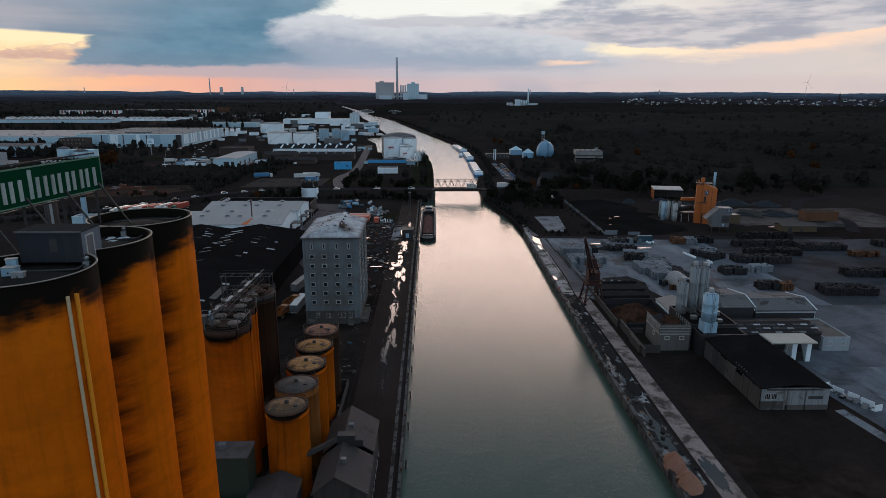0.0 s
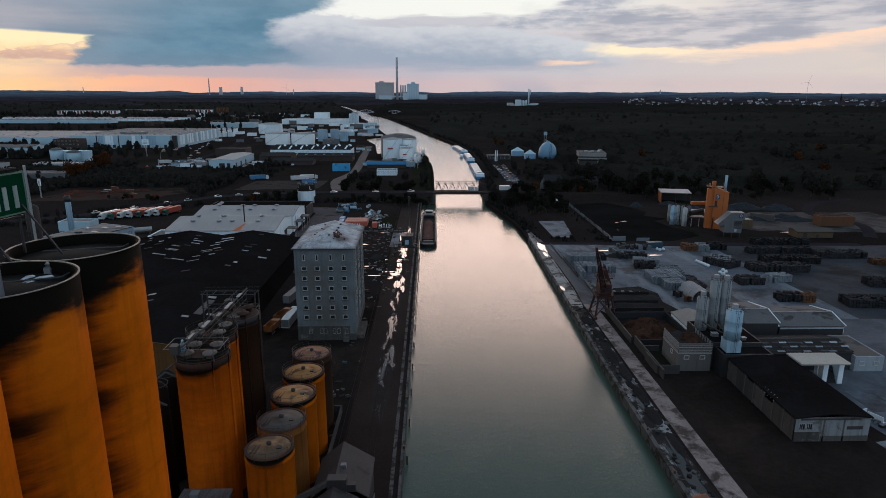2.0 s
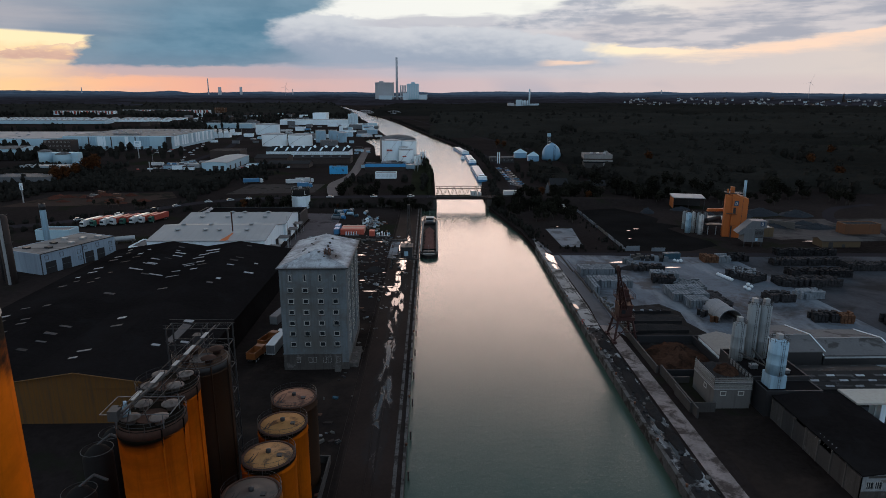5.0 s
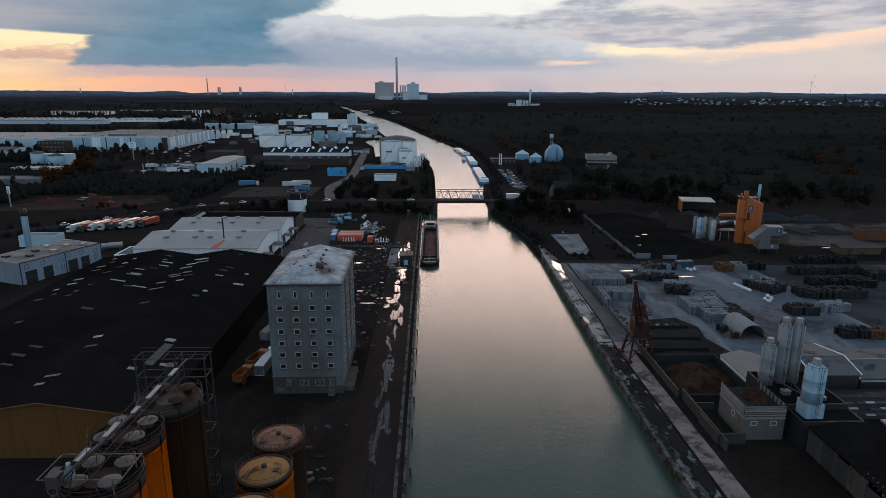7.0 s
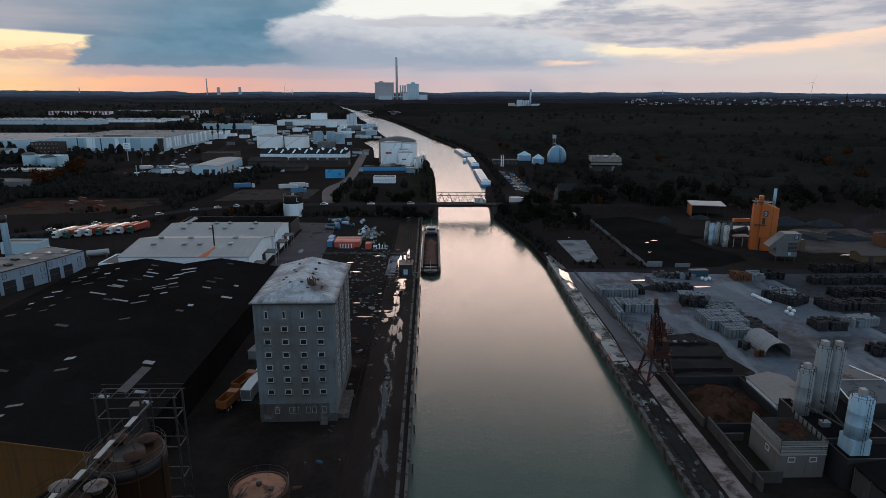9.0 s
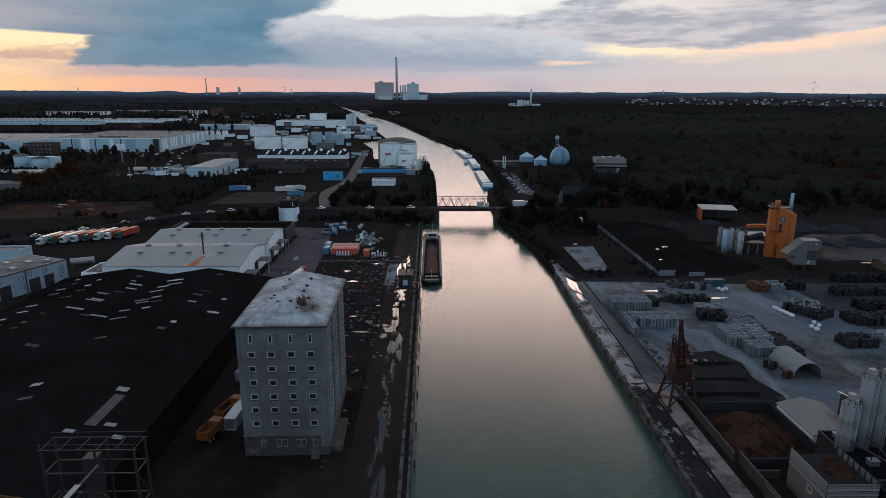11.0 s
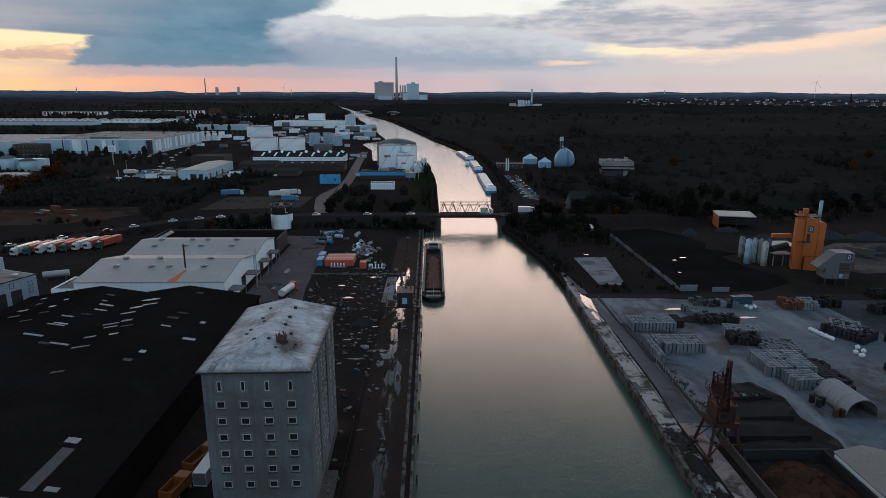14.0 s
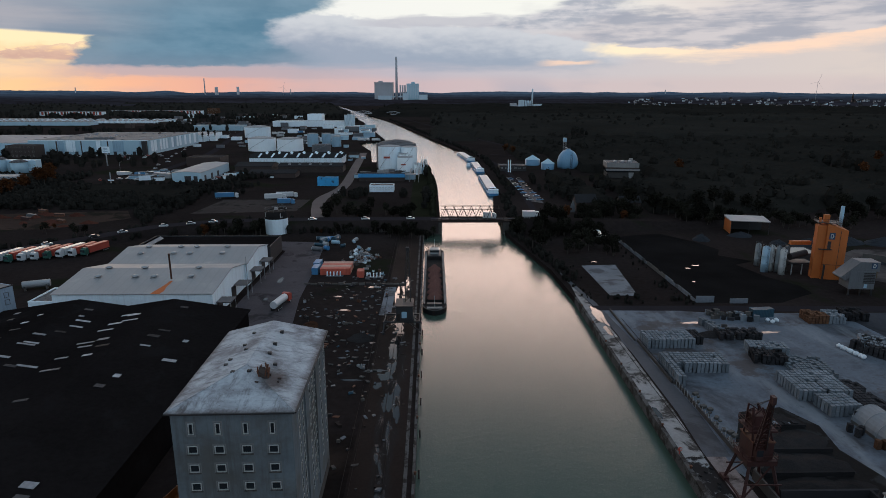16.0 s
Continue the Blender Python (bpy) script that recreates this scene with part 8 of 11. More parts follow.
def coal_shed():
    t = thing("coal_shed", "dilapidated coal shed with a black roof and whitewashed front", "shed", 81.0, 121.6, 0)
    W, L = 7.6, 28.0
    holes = [(0.9, 2.0, 2.6, 3.9), (2.4, 3.5, 2.6, 3.9)]
    w = part("wall", facade(2 * W, 5.2, holes), mat("dirty_whitewash", (0.225, 0.2385, 0.252), 0.9, var=0.35, streak=0.5, patch=0.3, patch_col=(0.12, 0.11, 0.1), patch_scale=0.4), t, "dirty whitewashed front wall")
    w.matrix_basis = pose(-W, 0, 0)
    for q in holes:
        window(w, pose((q[0] + q[1]) / 2, 0, 3.25), 1.1, 1.3, border=0.06, bars=2, proud=0.03)
    for x0, x1, z0, z1, m in ((-W - 0.04, -W + 5.2, 0.0, 2.1, M_BASE), (-W + 5.4, W, 0.0, 1.2, M_CONC), (-1.9, -1.6, 0.0, 5.0, M_CONC), (2.2, 2.5, 0.0, 5.0, M_CONC), (-W + 1.0, W - 2.0, 4.7, 5.1, M_BASE), (3.0, 6.2, 2.6, 3.3, M_SHEDWALL)):
        part("plinth" if z0 == 0 else "stained_patch", B((x0, x1, -0.07, -0.003, z0, z1)), m, t)
    for k in range(7):
        a, b = 0.35 + 4.0 * k, 0.35 + 4.0 * k + 3.75
        part("wall_panel", B((-W, -W + 0.3, a, b, 0, 4.6 - 0.9 * (k == 2) - 0.3 * (k == 4))), M_SHEDWALL if k % 3 else M_BASE, t, "stained concrete wall bay")
        part("pier", B((-W - 0.12, -W + 0.32, b, b + 0.25, 0, 5.1)), M_CONC, t)
    part("wall", B((W - 0.3, W, 0.35, L, 0, 5.2)), M_CONC, t)
    part("wall", B((-W + 0.32, W - 0.3, L - 0.3, L, 0, 5.2)), M_CONC, t)
    bm = bmesh.new()
    gable_roof(bm, -W, W, 0, L, 5.2, 6.1, "y", 0.35, 0.2)
    part("roof", bm, M_BLACKROOF, t, "black felt roof")
    bm = bmesh.new()
    for k in range(5):
        bar(bm, (-W - 0.3, 8 + 1.2 * k, 4.7), (-W + 0.6, 8 + 1.2 * k, 5.6), 0.05)
    part("loose_batten", bm, M_STEEL, t)


coal_shed()
sheet("pavement", [(90.0, 121), (92.4, 121.5), (97.2, 95), (94.6, 94)], 0.05, M_SLAB, "pale broken concrete strip beside the coal shed")
for k in range(22):
    rr = random.Random(300 + k)
    f = rr.random()
    t = thing("junk_crate", "pale junk and crates by the coal shed", "crate", 92.0 + 7.5 * f + rr.uniform(-1.2, 1.2), 135.5 - 14.5 * f + rr.uniform(-1.6, 1.6), 0.05, rr.uniform(0, 90), "junk crates")
    q = rr.uniform(0.3, 0.8)
    part("crate", B((-q, q, -q * 0.7, q * 0.7, 0, q * 0.9)), rr.choice((M_CONC, M_STEEL, M_DARK, M_GREY, M_DARK)), t)
    part("lid", B((-q - 0.05, q + 0.05, -q * 0.75, q * 0.75, q * 0.9, q * 0.9 + 0.06)), M_GREY, t)
for k, (x, y, rz, l) in enumerate(((95.6, 129.2, -62, 3.2), (97.4, 126.0, -58, 2.4), (94.2, 131.4, 20, 2.8), (98.6, 123.0, -64, 3.0), (99.4, 120.6, 12, 2.0))):
    t = thing("angle_wall", "white precast L-shaped concrete wall unit lying in the yard", "wall unit", x, y, 0.05, rz, "precast wall units")
    part("upright", B((-l / 2, l / 2, -0.1, 0.1, 0, 1.5)), M_BAG, t)
    part("foot", B((-l / 2, l / 2, 0.1, 1.0, 0, 0.16)), M_BAG, t)
# red life-buoy post on the quay edge
t = thing("lifebuoy_post", "small red lifebuoy post at the quay edge", "post", 46.0, 205.5, 0.3)
part("post", B((-0.06, 0.06, -0.06, 0.06, 0, 1.5)), P_RED, t)
bm = bmesh.new()
ring_bar(bm, 0, 0, 0, 0.38, 0.09, 14)
q = part("lifebuoy", bm, P_RED, t)
q.matrix_basis = pose(0, -0.15, 1.2, 90, 0, 0)
for k in range(14):
    t = thing("bollard", "rusty iron mooring bollard on the quay coping", "bollard", 45.0 + 0.2 * k, 96 + 15 * k, 0.3, 0, "mooring bollards")
    bm = bmesh.new()
    lathe(bm, [(0.22, 0), (0.18, 0.3), (0.3, 0.42), (0.26, 0.55), (0, 0.58)], 10)
    part("bollard_body", bm, M_RUST, t)
for k in range(14):
    t = thing("bollard", "rusty iron mooring bollard on the quay coping", "bollard", -5.0, 100 + 20 * k, 0.3, 0, "mooring bollards")
    bm = bmesh.new()
    lathe(bm, [(0.22, 0), (0.18, 0.3), (0.3, 0.42), (0.26, 0.55), (0, 0.58)], 10)
    part("bollard_body", bm, M_RUST, t)

# fender timbers hanging on both quay walls
for side, x0 in ((-1, -4.30), (1, 44.75)):
    for k in range(14):
        t = thing("fender_pile", "dark timber fender pile on the quay wall", "fender", x0 + (-0.011 if side < 0 else 0.20) * k, 90 + 14 * k, -3.5, 0, "fender piles")
        part("pile", B((-0.16, 0.16, -0.16, 0.16, 0, 3.4)), M_SHEET, t)

# ---- stacks of paving stone ----
def stack_mesh(name, m, w=0.80, d=0.92, layers=4, h=2.7, seed=0):
    rr = random.Random(seed)
    bm = bmesh.new()
    layers = 6
    sect = []
    for j in range(layers):
        z0, z1 = h * j / layers, h * (j + 1) / layers
        a, b = rr.uniform(-0.03, 0.03), rr.uniform(-0.03, 0.03)
        ring = [(-w / 2 + a, -d / 2 + b), (w / 2 + a, -d / 2 + b), (w / 2 + a, d / 2 + b), (-w / 2 + a, d / 2 + b)]
        slim = [(x * 0.86, y * 0.86) for x, y in ring]
        sect += [(slim, z0), (slim, z0 + 0.09), (ring, z0 + 0.09), (ring, z1)]
    rows = [[bm.verts.new((x, y, z)) for x, y in q] for q, z in sect]        # one body with a groove between the layers
    for p, q in zip(rows, rows[1:]):
        for i in range(4):
            bm.faces.new((p[i], p[(i + 1) % 4], q[(i + 1) % 4], q[i]))
    bm.faces.new(rows[-1])
    return mesh_of(name, bm, m)


STACKS = {("g", k): stack_mesh("paving_pallet", M_STONE, seed=k) for k in range(3)}
STACKS.update({("d", k): stack_mesh("paving_pallet", M_STONE_D, seed=10 + k) for k in range(3)})
STACKS.update({("o", k): stack_mesh("paving_pallet", M_STONE_O, seed=20 + k) for k in range(3)})
LABELS = {"g": "grey strapped stack of paving stones on the yard", "d": "dark stack of paving stones on the yard", "o": "terracotta stack of paving stones on the yard"}


def stone_field(x0, y0, nx, ny, tone, rz=0.0, drop=0.0, sx=1.02, sy=1.22, tall=1.0, seed=0, group="stone stacks", loose=True):
    """Rows of stacks; near fields stack by stack, far ones as one mass."""
    rr = random.Random(seed)
    c, s = math.cos(radians(rz)), math.sin(radians(rz))
    if loose:
        for i in range(nx):
            for j in range(ny):
                if rr.random() < drop:
                    continue
                u, v = i * sx, j * sy
                ob = new("paving_pallet", STACKS[(tone, rr.randrange(3))])
                ob.matrix_basis = pose(x0 + u * c - v * s + rr.uniform(-0.05, 0.05), y0 + u * s + v * c + rr.uniform(-0.05, 0.05), 0.014, 0, 0, rz + rr.uniform(-2, 2)) @ Matrix.Diagonal((1, 1, tall * rr.choice((1, 1, 1, 0.97)), 1))
                tagged(ob, LABELS[tone], "pallet", group)
        return
    bm = bmesh.new()
    for i in range(nx):
        for j in range(ny):
            if rr.random() < drop:
                continue
            u, v = i * sx, j * sy
            hh = 2.7 * tall * rr.choice((1, 1, 0.75, 1))
            for q in range(4):
                box(bm, u - 0.42, u + 0.42, v - 0.48, v + 0.48, hh * q / 4 + 0.08, hh * (q + 1) / 4)
    solid("stone_stacks", bm, {"g": M_STONE, "d": M_STONE_D, "o": M_STONE_O}[tone], LABELS[tone].replace("stack of", "rows of stacked"), "stone stacks", x0, y0, 0.014, rz, kind="stuff")


stone_field(58.0, 257.2, 13, 6, "g", 0, 0.02, seed=1, group="stone stacks by the quay road")
stone_field(71.5, 259.6, 3, 5, "d", 0, 0.1, seed=2, tall=0.85, group="stone stacks by the quay road")
stone_field(57.6, 234.8, 2, 12, "g", -1, 0.0, seed=3, group="stone stacks by the quay road")
stone_field(60.0, 242.0, 13, 6, "g", -2, 0.03, seed=4, group="stone stacks by the quay road")
stone_field(82.2, 227.0, 12, 9, "g", -2, 0.02, seed=5, group="stone stacks in the yard middle")
stone_field(85.0, 219.8, 7, 5, "g", 4, 0.0, seed=6, group="stone stacks in the yard middle")
stone_field(82.4, 247.0, 8, 5, "d", -12, 0.05, loose=False, seed=7, tall=0.9)
stone_field(83.6, 252.2, 10, 4, "g", -10, 0.04, loose=False, seed=8)
stone_field(94.6, 222.5, 6, 11, "d", 0, 0.05, loose=False, seed=9, tall=0.4)
stone_field(88.5, 239.0, 10, 9, "g", -8, 0.05, loose=False, seed=19, tall=0.55)
stone_field(80.5, 262.5, 12, 4, "d", 0, 0.15, loose=False, seed=10, tall=0.8)
stone_field(80.5, 267.5, 3, 7, "g", 6, 0.15, loose=False, seed=11, tall=0.8)
stone_field(119.0, 246.0, 8, 10, "d", 30, 0.08, loose=False, seed=12)
stone_field(115.0, 253.5, 8, 7, "g", -28, 0.06, loose=False, seed=13)
stone_field(127.0, 242.0, 23, 6, "d", -2, 0.12, loose=False, seed=14)
stone_field(138.0, 254.0, 23, 5, "d", -2, 0.15, loose=False, seed=15)
stone_field(140.0, 270.0, 28, 4, "d", -1, 0.2, loose=False, seed=16)
stone_field(113.5, 275.0, 6, 5, "o", -4, 0.05, loose=False, seed=17)
stone_field(119.6, 274.6, 5, 5, "g", -4, 0.05, loose=False, seed=47)
stone_field(125.0, 277.0, 8, 5, "d", -6, 0.1, loose=False, seed=18)
stone_field(114.0, 224.8, 9, 5, "d", 2, 0.1, loose=False, seed=24)
stone_field(126.0, 227.5, 9, 4, "g", 8, 0.05, loose=False, seed=25)
stone_field(138.0, 200.5, 18, 6, "d", -4, 0.05, loose=False, seed=26)
stone_field(118.0, 206.5, 8, 4, "d", -3, 0.1, loose=False, seed=27)
stone_field(125.5, 205.5, 5, 4, "o", -3, 0.1, loose=False, seed=28)
stone_field(160.0, 222.0, 18, 5, "d", -4, 0.1, loose=False, seed=29)
stone_field(150.0, 285.5, 26, 4, "d", -1, 0.1, loose=False, seed=30)
stone_field(166.0, 262.0, 20, 6, "d", -2, 0.1, loose=False, seed=31)
for i, (x, y) in enumerate(((86.2, 207.2), (87.4, 207.0), (85.2, 211.5), (86.5, 212.4), (95.6, 219.8), (97.0, 217.5), (84.8, 213.5))):
    ob = new("paving_pallet", STACKS[("o" if i < 2 else "d", i % 3)])
    ob.matrix_basis = pose(x, y, 0.014, 0, 0, 12 * i) @ Matrix.Diagonal((1.1, 1.1, 0.7, 1))
    tagged(ob, LABELS["o" if i < 2 else "d"], "stone stack", "odd stone stacks")


def tunnel_shed():
    t = thing("tunnel_shelter", "pale arched tarpaulin shelter, open at the end", "shelter", 91.6, 212.2, 0, 3)
    W, L, H, n = 3.7, 10.6, 4.0, 12
    bm = bmesh.new()
    outer, inner = [], []
    for y in (-L / 2, -L / 6, L / 6, L / 2):
        outer.append([bm.verts.new((-W * math.cos(math.pi * i / n), y, 0.6 + H * 0.86 * math.sin(math.pi * i / n))) for i in range(n + 1)])
        inner.append([bm.verts.new((-(W - 0.15) * math.cos(math.pi * i / n), y, 0.55 + (H - 0.15) * 0.86 * math.sin(math.pi * i / n))) for i in range(n + 1)])
    for a, b in zip(outer, outer[1:]):
        for i in range(n):
            bm.faces.new((a[i], b[i], b[i + 1], a[i + 1]))
    for a, b in zip(inner, inner[1:]):
        for i in range(n):
            bm.faces.new((a[i + 1], b[i + 1], b[i], a[i]))
    for e in (0, -1):
        for i in range(n):
            bm.faces.new((outer[e][i], outer[e][i + 1], inner[e][i + 1], inner[e][i]))
    bmesh.ops.recalc_face_normals(bm, faces=bm.faces)
    part("tarpaulin", bm, mat("pale_tarpaulin", (0.17, 0.185, 0.205), 0.7, var=0.2, streak=0.2), t)
    part("base_wall", B((-W, -W + 0.3, -L / 2, L / 2, 0, 0.7), (W - 0.3, W, -L / 2, L / 2, 0, 0.7)), M_CONC, t)
    bm = bmesh.new()
    for y in (-L / 2 + 0.1, -L / 6, L / 6, L / 2 - 0.1):
        for i in range(n):
            a, b = math.pi * i / n, math.pi * (i + 1) / n
            bar(bm, (-(W + 0.05) * math.cos(a), y, 0.6 + (H + 0.05) * 0.86 * math.sin(a)), (-(W + 0.05) * math.cos(b), y, 0.6 + (H + 0.05) * 0.86 * math.sin(b)), 0.06)
    part("rib", bm, M_STEEL, t)
    # Added dark panel that makes the inside of the shelter look shaded.
    part("shade_panel", B((-W + 0.3, W - 0.3, L / 2 - 0.3, L / 2 - 0.2, 0, 2.8)), M_DARK, t)


tunnel_shed()
for k in range(18):
    rr = random.Random(500 + k)
    if k < 9:
        x, y = 110.8 + 0.22 * k, 256.5 - 0.9 * k + rr.uniform(-0.5, 0.5)
    elif k < 14:
        x, y = 113 + rr.uniform(0, 4), 237 + rr.uniform(0, 7)
    else:
        x, y = 101 + rr.uniform(0, 4), 273 + rr.uniform(0, 4)
    bm = bmesh.new()
    lathe(bm, [(0.45, 0), (0.62, 0.3), (0.6, 0.75), (0.3, 1.0), (0.12, 1.15), (0, 1.15)], 10)
    for v in bm.verts:
        v.co += Vector((rr.uniform(-0.08, 0.08), rr.uniform(-0.08, 0.08), rr.uniform(-0.02, 0.05) if v.co.z > 0.01 else 0))
    solid("bulk_bag", bm, M_BAG, "white filled bulk bag lying on the yard", "bag", x, y, 0.014, rr.uniform(0, 90), "bulk bags")
for k in range(70):
    rr = random.Random(2100 + k)
    if k < 36:
        x, y, z = 85.5 + 0.36 * k + rr.uniform(-0.4, 0.4), 283.0 - 0.08 * k + rr.uniform(-0.5, 0.5) - (3.5 if k % 5 == 0 else 0), 0.0
    else:
        x, y, z = rr.gauss(87.5, 2.6), rr.gauss(266.5, 2.2), 0.0
    t = thing("concrete_block", "loose grey concrete block in a rough pile", "block", x, y, z + 0.014, rr.uniform(-20, 20), "yard rubble")
    a, b, h = rr.uniform(0.5, 1.1), rr.uniform(0.3, 0.6), rr.uniform(0.5, 2.2 if k < 36 else 1.1)
    bm = bmesh.new()
    prism(bm, [(-a, -b), (a, -b * 0.9), (a * 0.95, b), (-a * 0.9, b)], 0, [h, h * rr.uniform(0.8, 1), h * 0.9, h])
    part("block", bm, rr.choice((M_CONC, M_STONE, M_STONE_D, M_BASE)), t)
heap("earth_mound", "dark earth mound in the yard corner", M_COAL, 79.5, 266.0, 4.5, 2.6, 1.5, 30, 71)
container(102, 281.5, 5, M_NAVY, "dark blue storage container in the yard", 7.0)

# white panel wall and the black lot behind it
bm = bmesh.new()
rr = random.Random(62)
ring = [(87.2, 296), (92, 294.4), (104, 293.5), (116, 294), (124, 299)] + [(126 + rr.uniform(-5, 7), 305 + 8.5 * k + rr.uniform(-2, 2)) for k in range(10)] + [(112, 398), (96, 394), (87.2, 390)]
prism(bm, ring, -0.1, 0.012)
solid("lot_surface", bm, mat("black_coal_dust", (0.0115, 0.0105, 0.0105), 0.95, var=0.6, scale=0.8, big=0.05, bump=0.5, spec=0.0), "black coal-covered lot", "ground", kind="structure")
for k in range(24):
    y = 296.5 + 3.9 * k
    t = thing("wall_panel", "pale worn concrete wall panel at the lot edge", "wall panel", 86.7 + 0.0 * k, y, 0, 90, "lot wall panels")
    part("panel", B((-1.9, 1.9, -0.12, 0.12, 0, 1.5 if k % 4 else 1.1)), M_CONC if 6 < k < 12 else M_SLAB, t)
    part("post", B((1.88, 2.02, -0.15, 0.15, 0, 1.7)), M_CONC, t)
solid("lot_wall", B((86.9, 93, 294.6, 295.0, 0, 2.2), (98, 104, 293.6, 294.0, 0, 1.6)), M_SLAB, "short pale concrete wall at the lot corner", "wall")
lorry(78.4, 385.5, 0, -84, P_WHITE, P_WHITE, "white box lorry parked beside the lot wall", 9.0)


# ---- asphalt mixing plant ----
def letter_badge(parent, m):
    q = same_part("badge", BADGE[0], parent, m, "dark blue badge plate")
    same_part("emblem", BADGE[1], q)


BADGE = (mesh_of("badge", B((-1.1, 1.1, -0.06, 0.06, -1.3, 1.3)), mat("badge_blue", (0.012, 0.045, 0.10), 0.5, var=0.1)), None)
bm = bmesh.new()
pts = [(-0.55, -0.85)] + [(0.0 + 0.6 * math.sin(a), -0.85 * math.cos(a)) for a in [math.pi * i / 8 for i in range(9)]] + [(-0.55, 0.85)]
for dy in (-0.07, -0.10):
    pass
lo = [bm.verts.new((x, -0.07, z)) for x, z in pts]
hi = [bm.verts.new((x, -0.11, z)) for x, z in pts]
li = [bm.verts.new((x * 0.5 - 0.05, -0.11, z * 0.6)) for x, z in pts]
for i in range(len(pts)):
    j = (i + 1) % len(pts)
    bm.faces.new((lo[i], lo[j], hi[j], hi[i])), bm.faces.new((hi[i], hi[j], li[j], li[i]))
bmesh.ops.recalc_face_normals(bm, faces=bm.faces)
BADGE = (BADGE[0], mesh_of("emblem", bm, M_FRAME))


M_FILLER = mat("pale_filler_silo_paint", (0.42, 0.43, 0.43), 0.6, var=0.2, streak=0.3)


def mixing_plant():
    t = thing("mixing_tower", "tall orange-clad asphalt mixing tower with a steel flue", "tower", 149.7, 323.5, 0, -16)
    part("wall", B((-4.0, 4.0, -4.5, 5.0, 0, 20.0)), M_PLANT, t)
    bm = bmesh.new()
    prism(bm, [(-4.05, -4.55), (4.05, -4.55), (4.05, 5.05), (-4.05, 5.05)], 20.0, [22.4, 19.99, 19.99, 22.4])
    part("roof", bm, M_PLANT, t)
    part("elevator_shaft", B((-7.4, -4.0, -3.6, 0.4, 0, 21.5)), M_PLANT, t, "orange elevator shaft")
    part("top_deck", B((-7.6, 1.5, -3.8, 3.0, 22.4, 22.6)), M_DARK, t)
    bm = bmesh.new()
    for (x, y) in ((-7.4, -3.6), (-4, -3.6), (-1, -3.6), (1.4, -3.6), (1.4, 2.8), (-7.4, 2.8)):
        bar(bm, (x, y, 22.5), (x, y, 24.0), 0.06)
    for z in (23.2, 24.0):
        bar(bm, (-7.4, -3.6, z), (1.4, -3.6, z), 0.05), bar(bm, (1.4, -3.6, z), (1.4, 2.8, z), 0.05), bar(bm, (-7.4, -3.6, z), (-7.4, 2.8, z), 0.05)
    part("railing", bm, M_DARK, t)
    part("roof_gear", B((-5.2, -3.2, -2.6, -0.6, 22.6, 25.6), (-6.9, -6.1, -2.4, -1.4, 22.6, 24.4)), M_PLANT, t)
    bm = bmesh.new()
    lathe(bm, [(0.75, 19.5), (0.75, 28.4), (0.62, 28.4), (0.62, 27.9)], 16, 3.0, 3.4, cap_hi=False)
    part("flue", bm, M_LIGHTBLUE, t, "pale steel flue")
    part("door", B((-3.2, -1.9, -4.6, -4.48, 12.5, 15.5)), M_DARK, t)
    part("balcony", B((-6.6, -1.5, -5.8, -4.5, 12.2, 12.4)), M_DARK, t)
    part("cladding_joint", B((1.2, 1.35, -4.56, -4.5, 2, 20), (-4.0, 4.0, -4.56, -4.5, 6.0, 6.15)), M_DARK, t)
    letter_badge(t, pose(-1.9, -4.62, 17.6))
    for x in (-3.4, 3.4):
        part("leg", B((x - 0.3, x + 0.3, -5.4, -4.8, 0, 6)), M_DARK, t)
    t.scale = (0.88, 0.88, 0.95)
    t2 = thing("aggregate_hopper", "grey clad aggregate hopper with a sloping conveyor hood", "hopper", 147.2, 304.0, 0, -6)
    t2.scale = (0.84, 0.86, 0.80)
    bm = bmesh.new()
    prism(bm, [(-5, -3.6), (5, -3.6), (5, 3.6), (-5, 3.6)], 3.0, 11.0)
    part("body", bm, M_GREY, t2)
    bm = bmesh.new()
    v0 = [bm.verts.new(p) for p in ((-8.5, -3.4, 8.0), (-1.5, -3.4, 15.0), (6.2, -3.4, 15.0), (6.2, -3.4, 11.0), (-1.5, -3.4, 11.0), (-6.5, -3.4, 6.5))]
    v1 = [bm.verts.new((v.co.x, 3.4, v.co.z)) for v in v0]
    bm.faces.new(v0[::-1]), bm.faces.new(v1)
    for i in range(6):
        bm.faces.new((v0[i], v0[(i + 1) % 6], v1[(i + 1) % 6], v1[i]))
    bmesh.ops.recalc_face_normals(bm, faces=bm.faces)
    part("hood", bm, M_GREY, t2)
    for x in (-4.5, 0, 4.5):
        part("leg", B((x - 0.25, x + 0.25, -3.4, -2.9, 0, 3)), M_DARK, t2)
    letter_badge(t2, pose(4.0, -3.5, 13.4))
    part("window", B((1.0, 2.2, -3.68, -3.6, 3.6, 5.2)), M_LIGHTBLUE, t2)
    part("louvre", B(*[(0.4, 4.8, -3.66, -3.6, 5.6 + 0.7 * k, 6.1 + 0.7 * k) for k in range(7)]), M_DARK, t2)
    for x, y, r, h, m in ((129.2, 331.0, 1.4, 9.8, M_LIGHTBLUE), (130.9, 340.0, 1.1, 8.8, M_CONC_P), (132.0, 332.0, 1.05, 10.0, M_FILLER), (134.1, 330.6, 1.05, 10.0, M_CONC_P), (133.9, 327.2, 1.2, 9.6, M_FILLER), (138.0, 332, 1.0, 9.6, M_GREY)):
        round_silo(x, y, r, h, m, "slender filler silo beside the mixing tower", None, False, "filler silos")
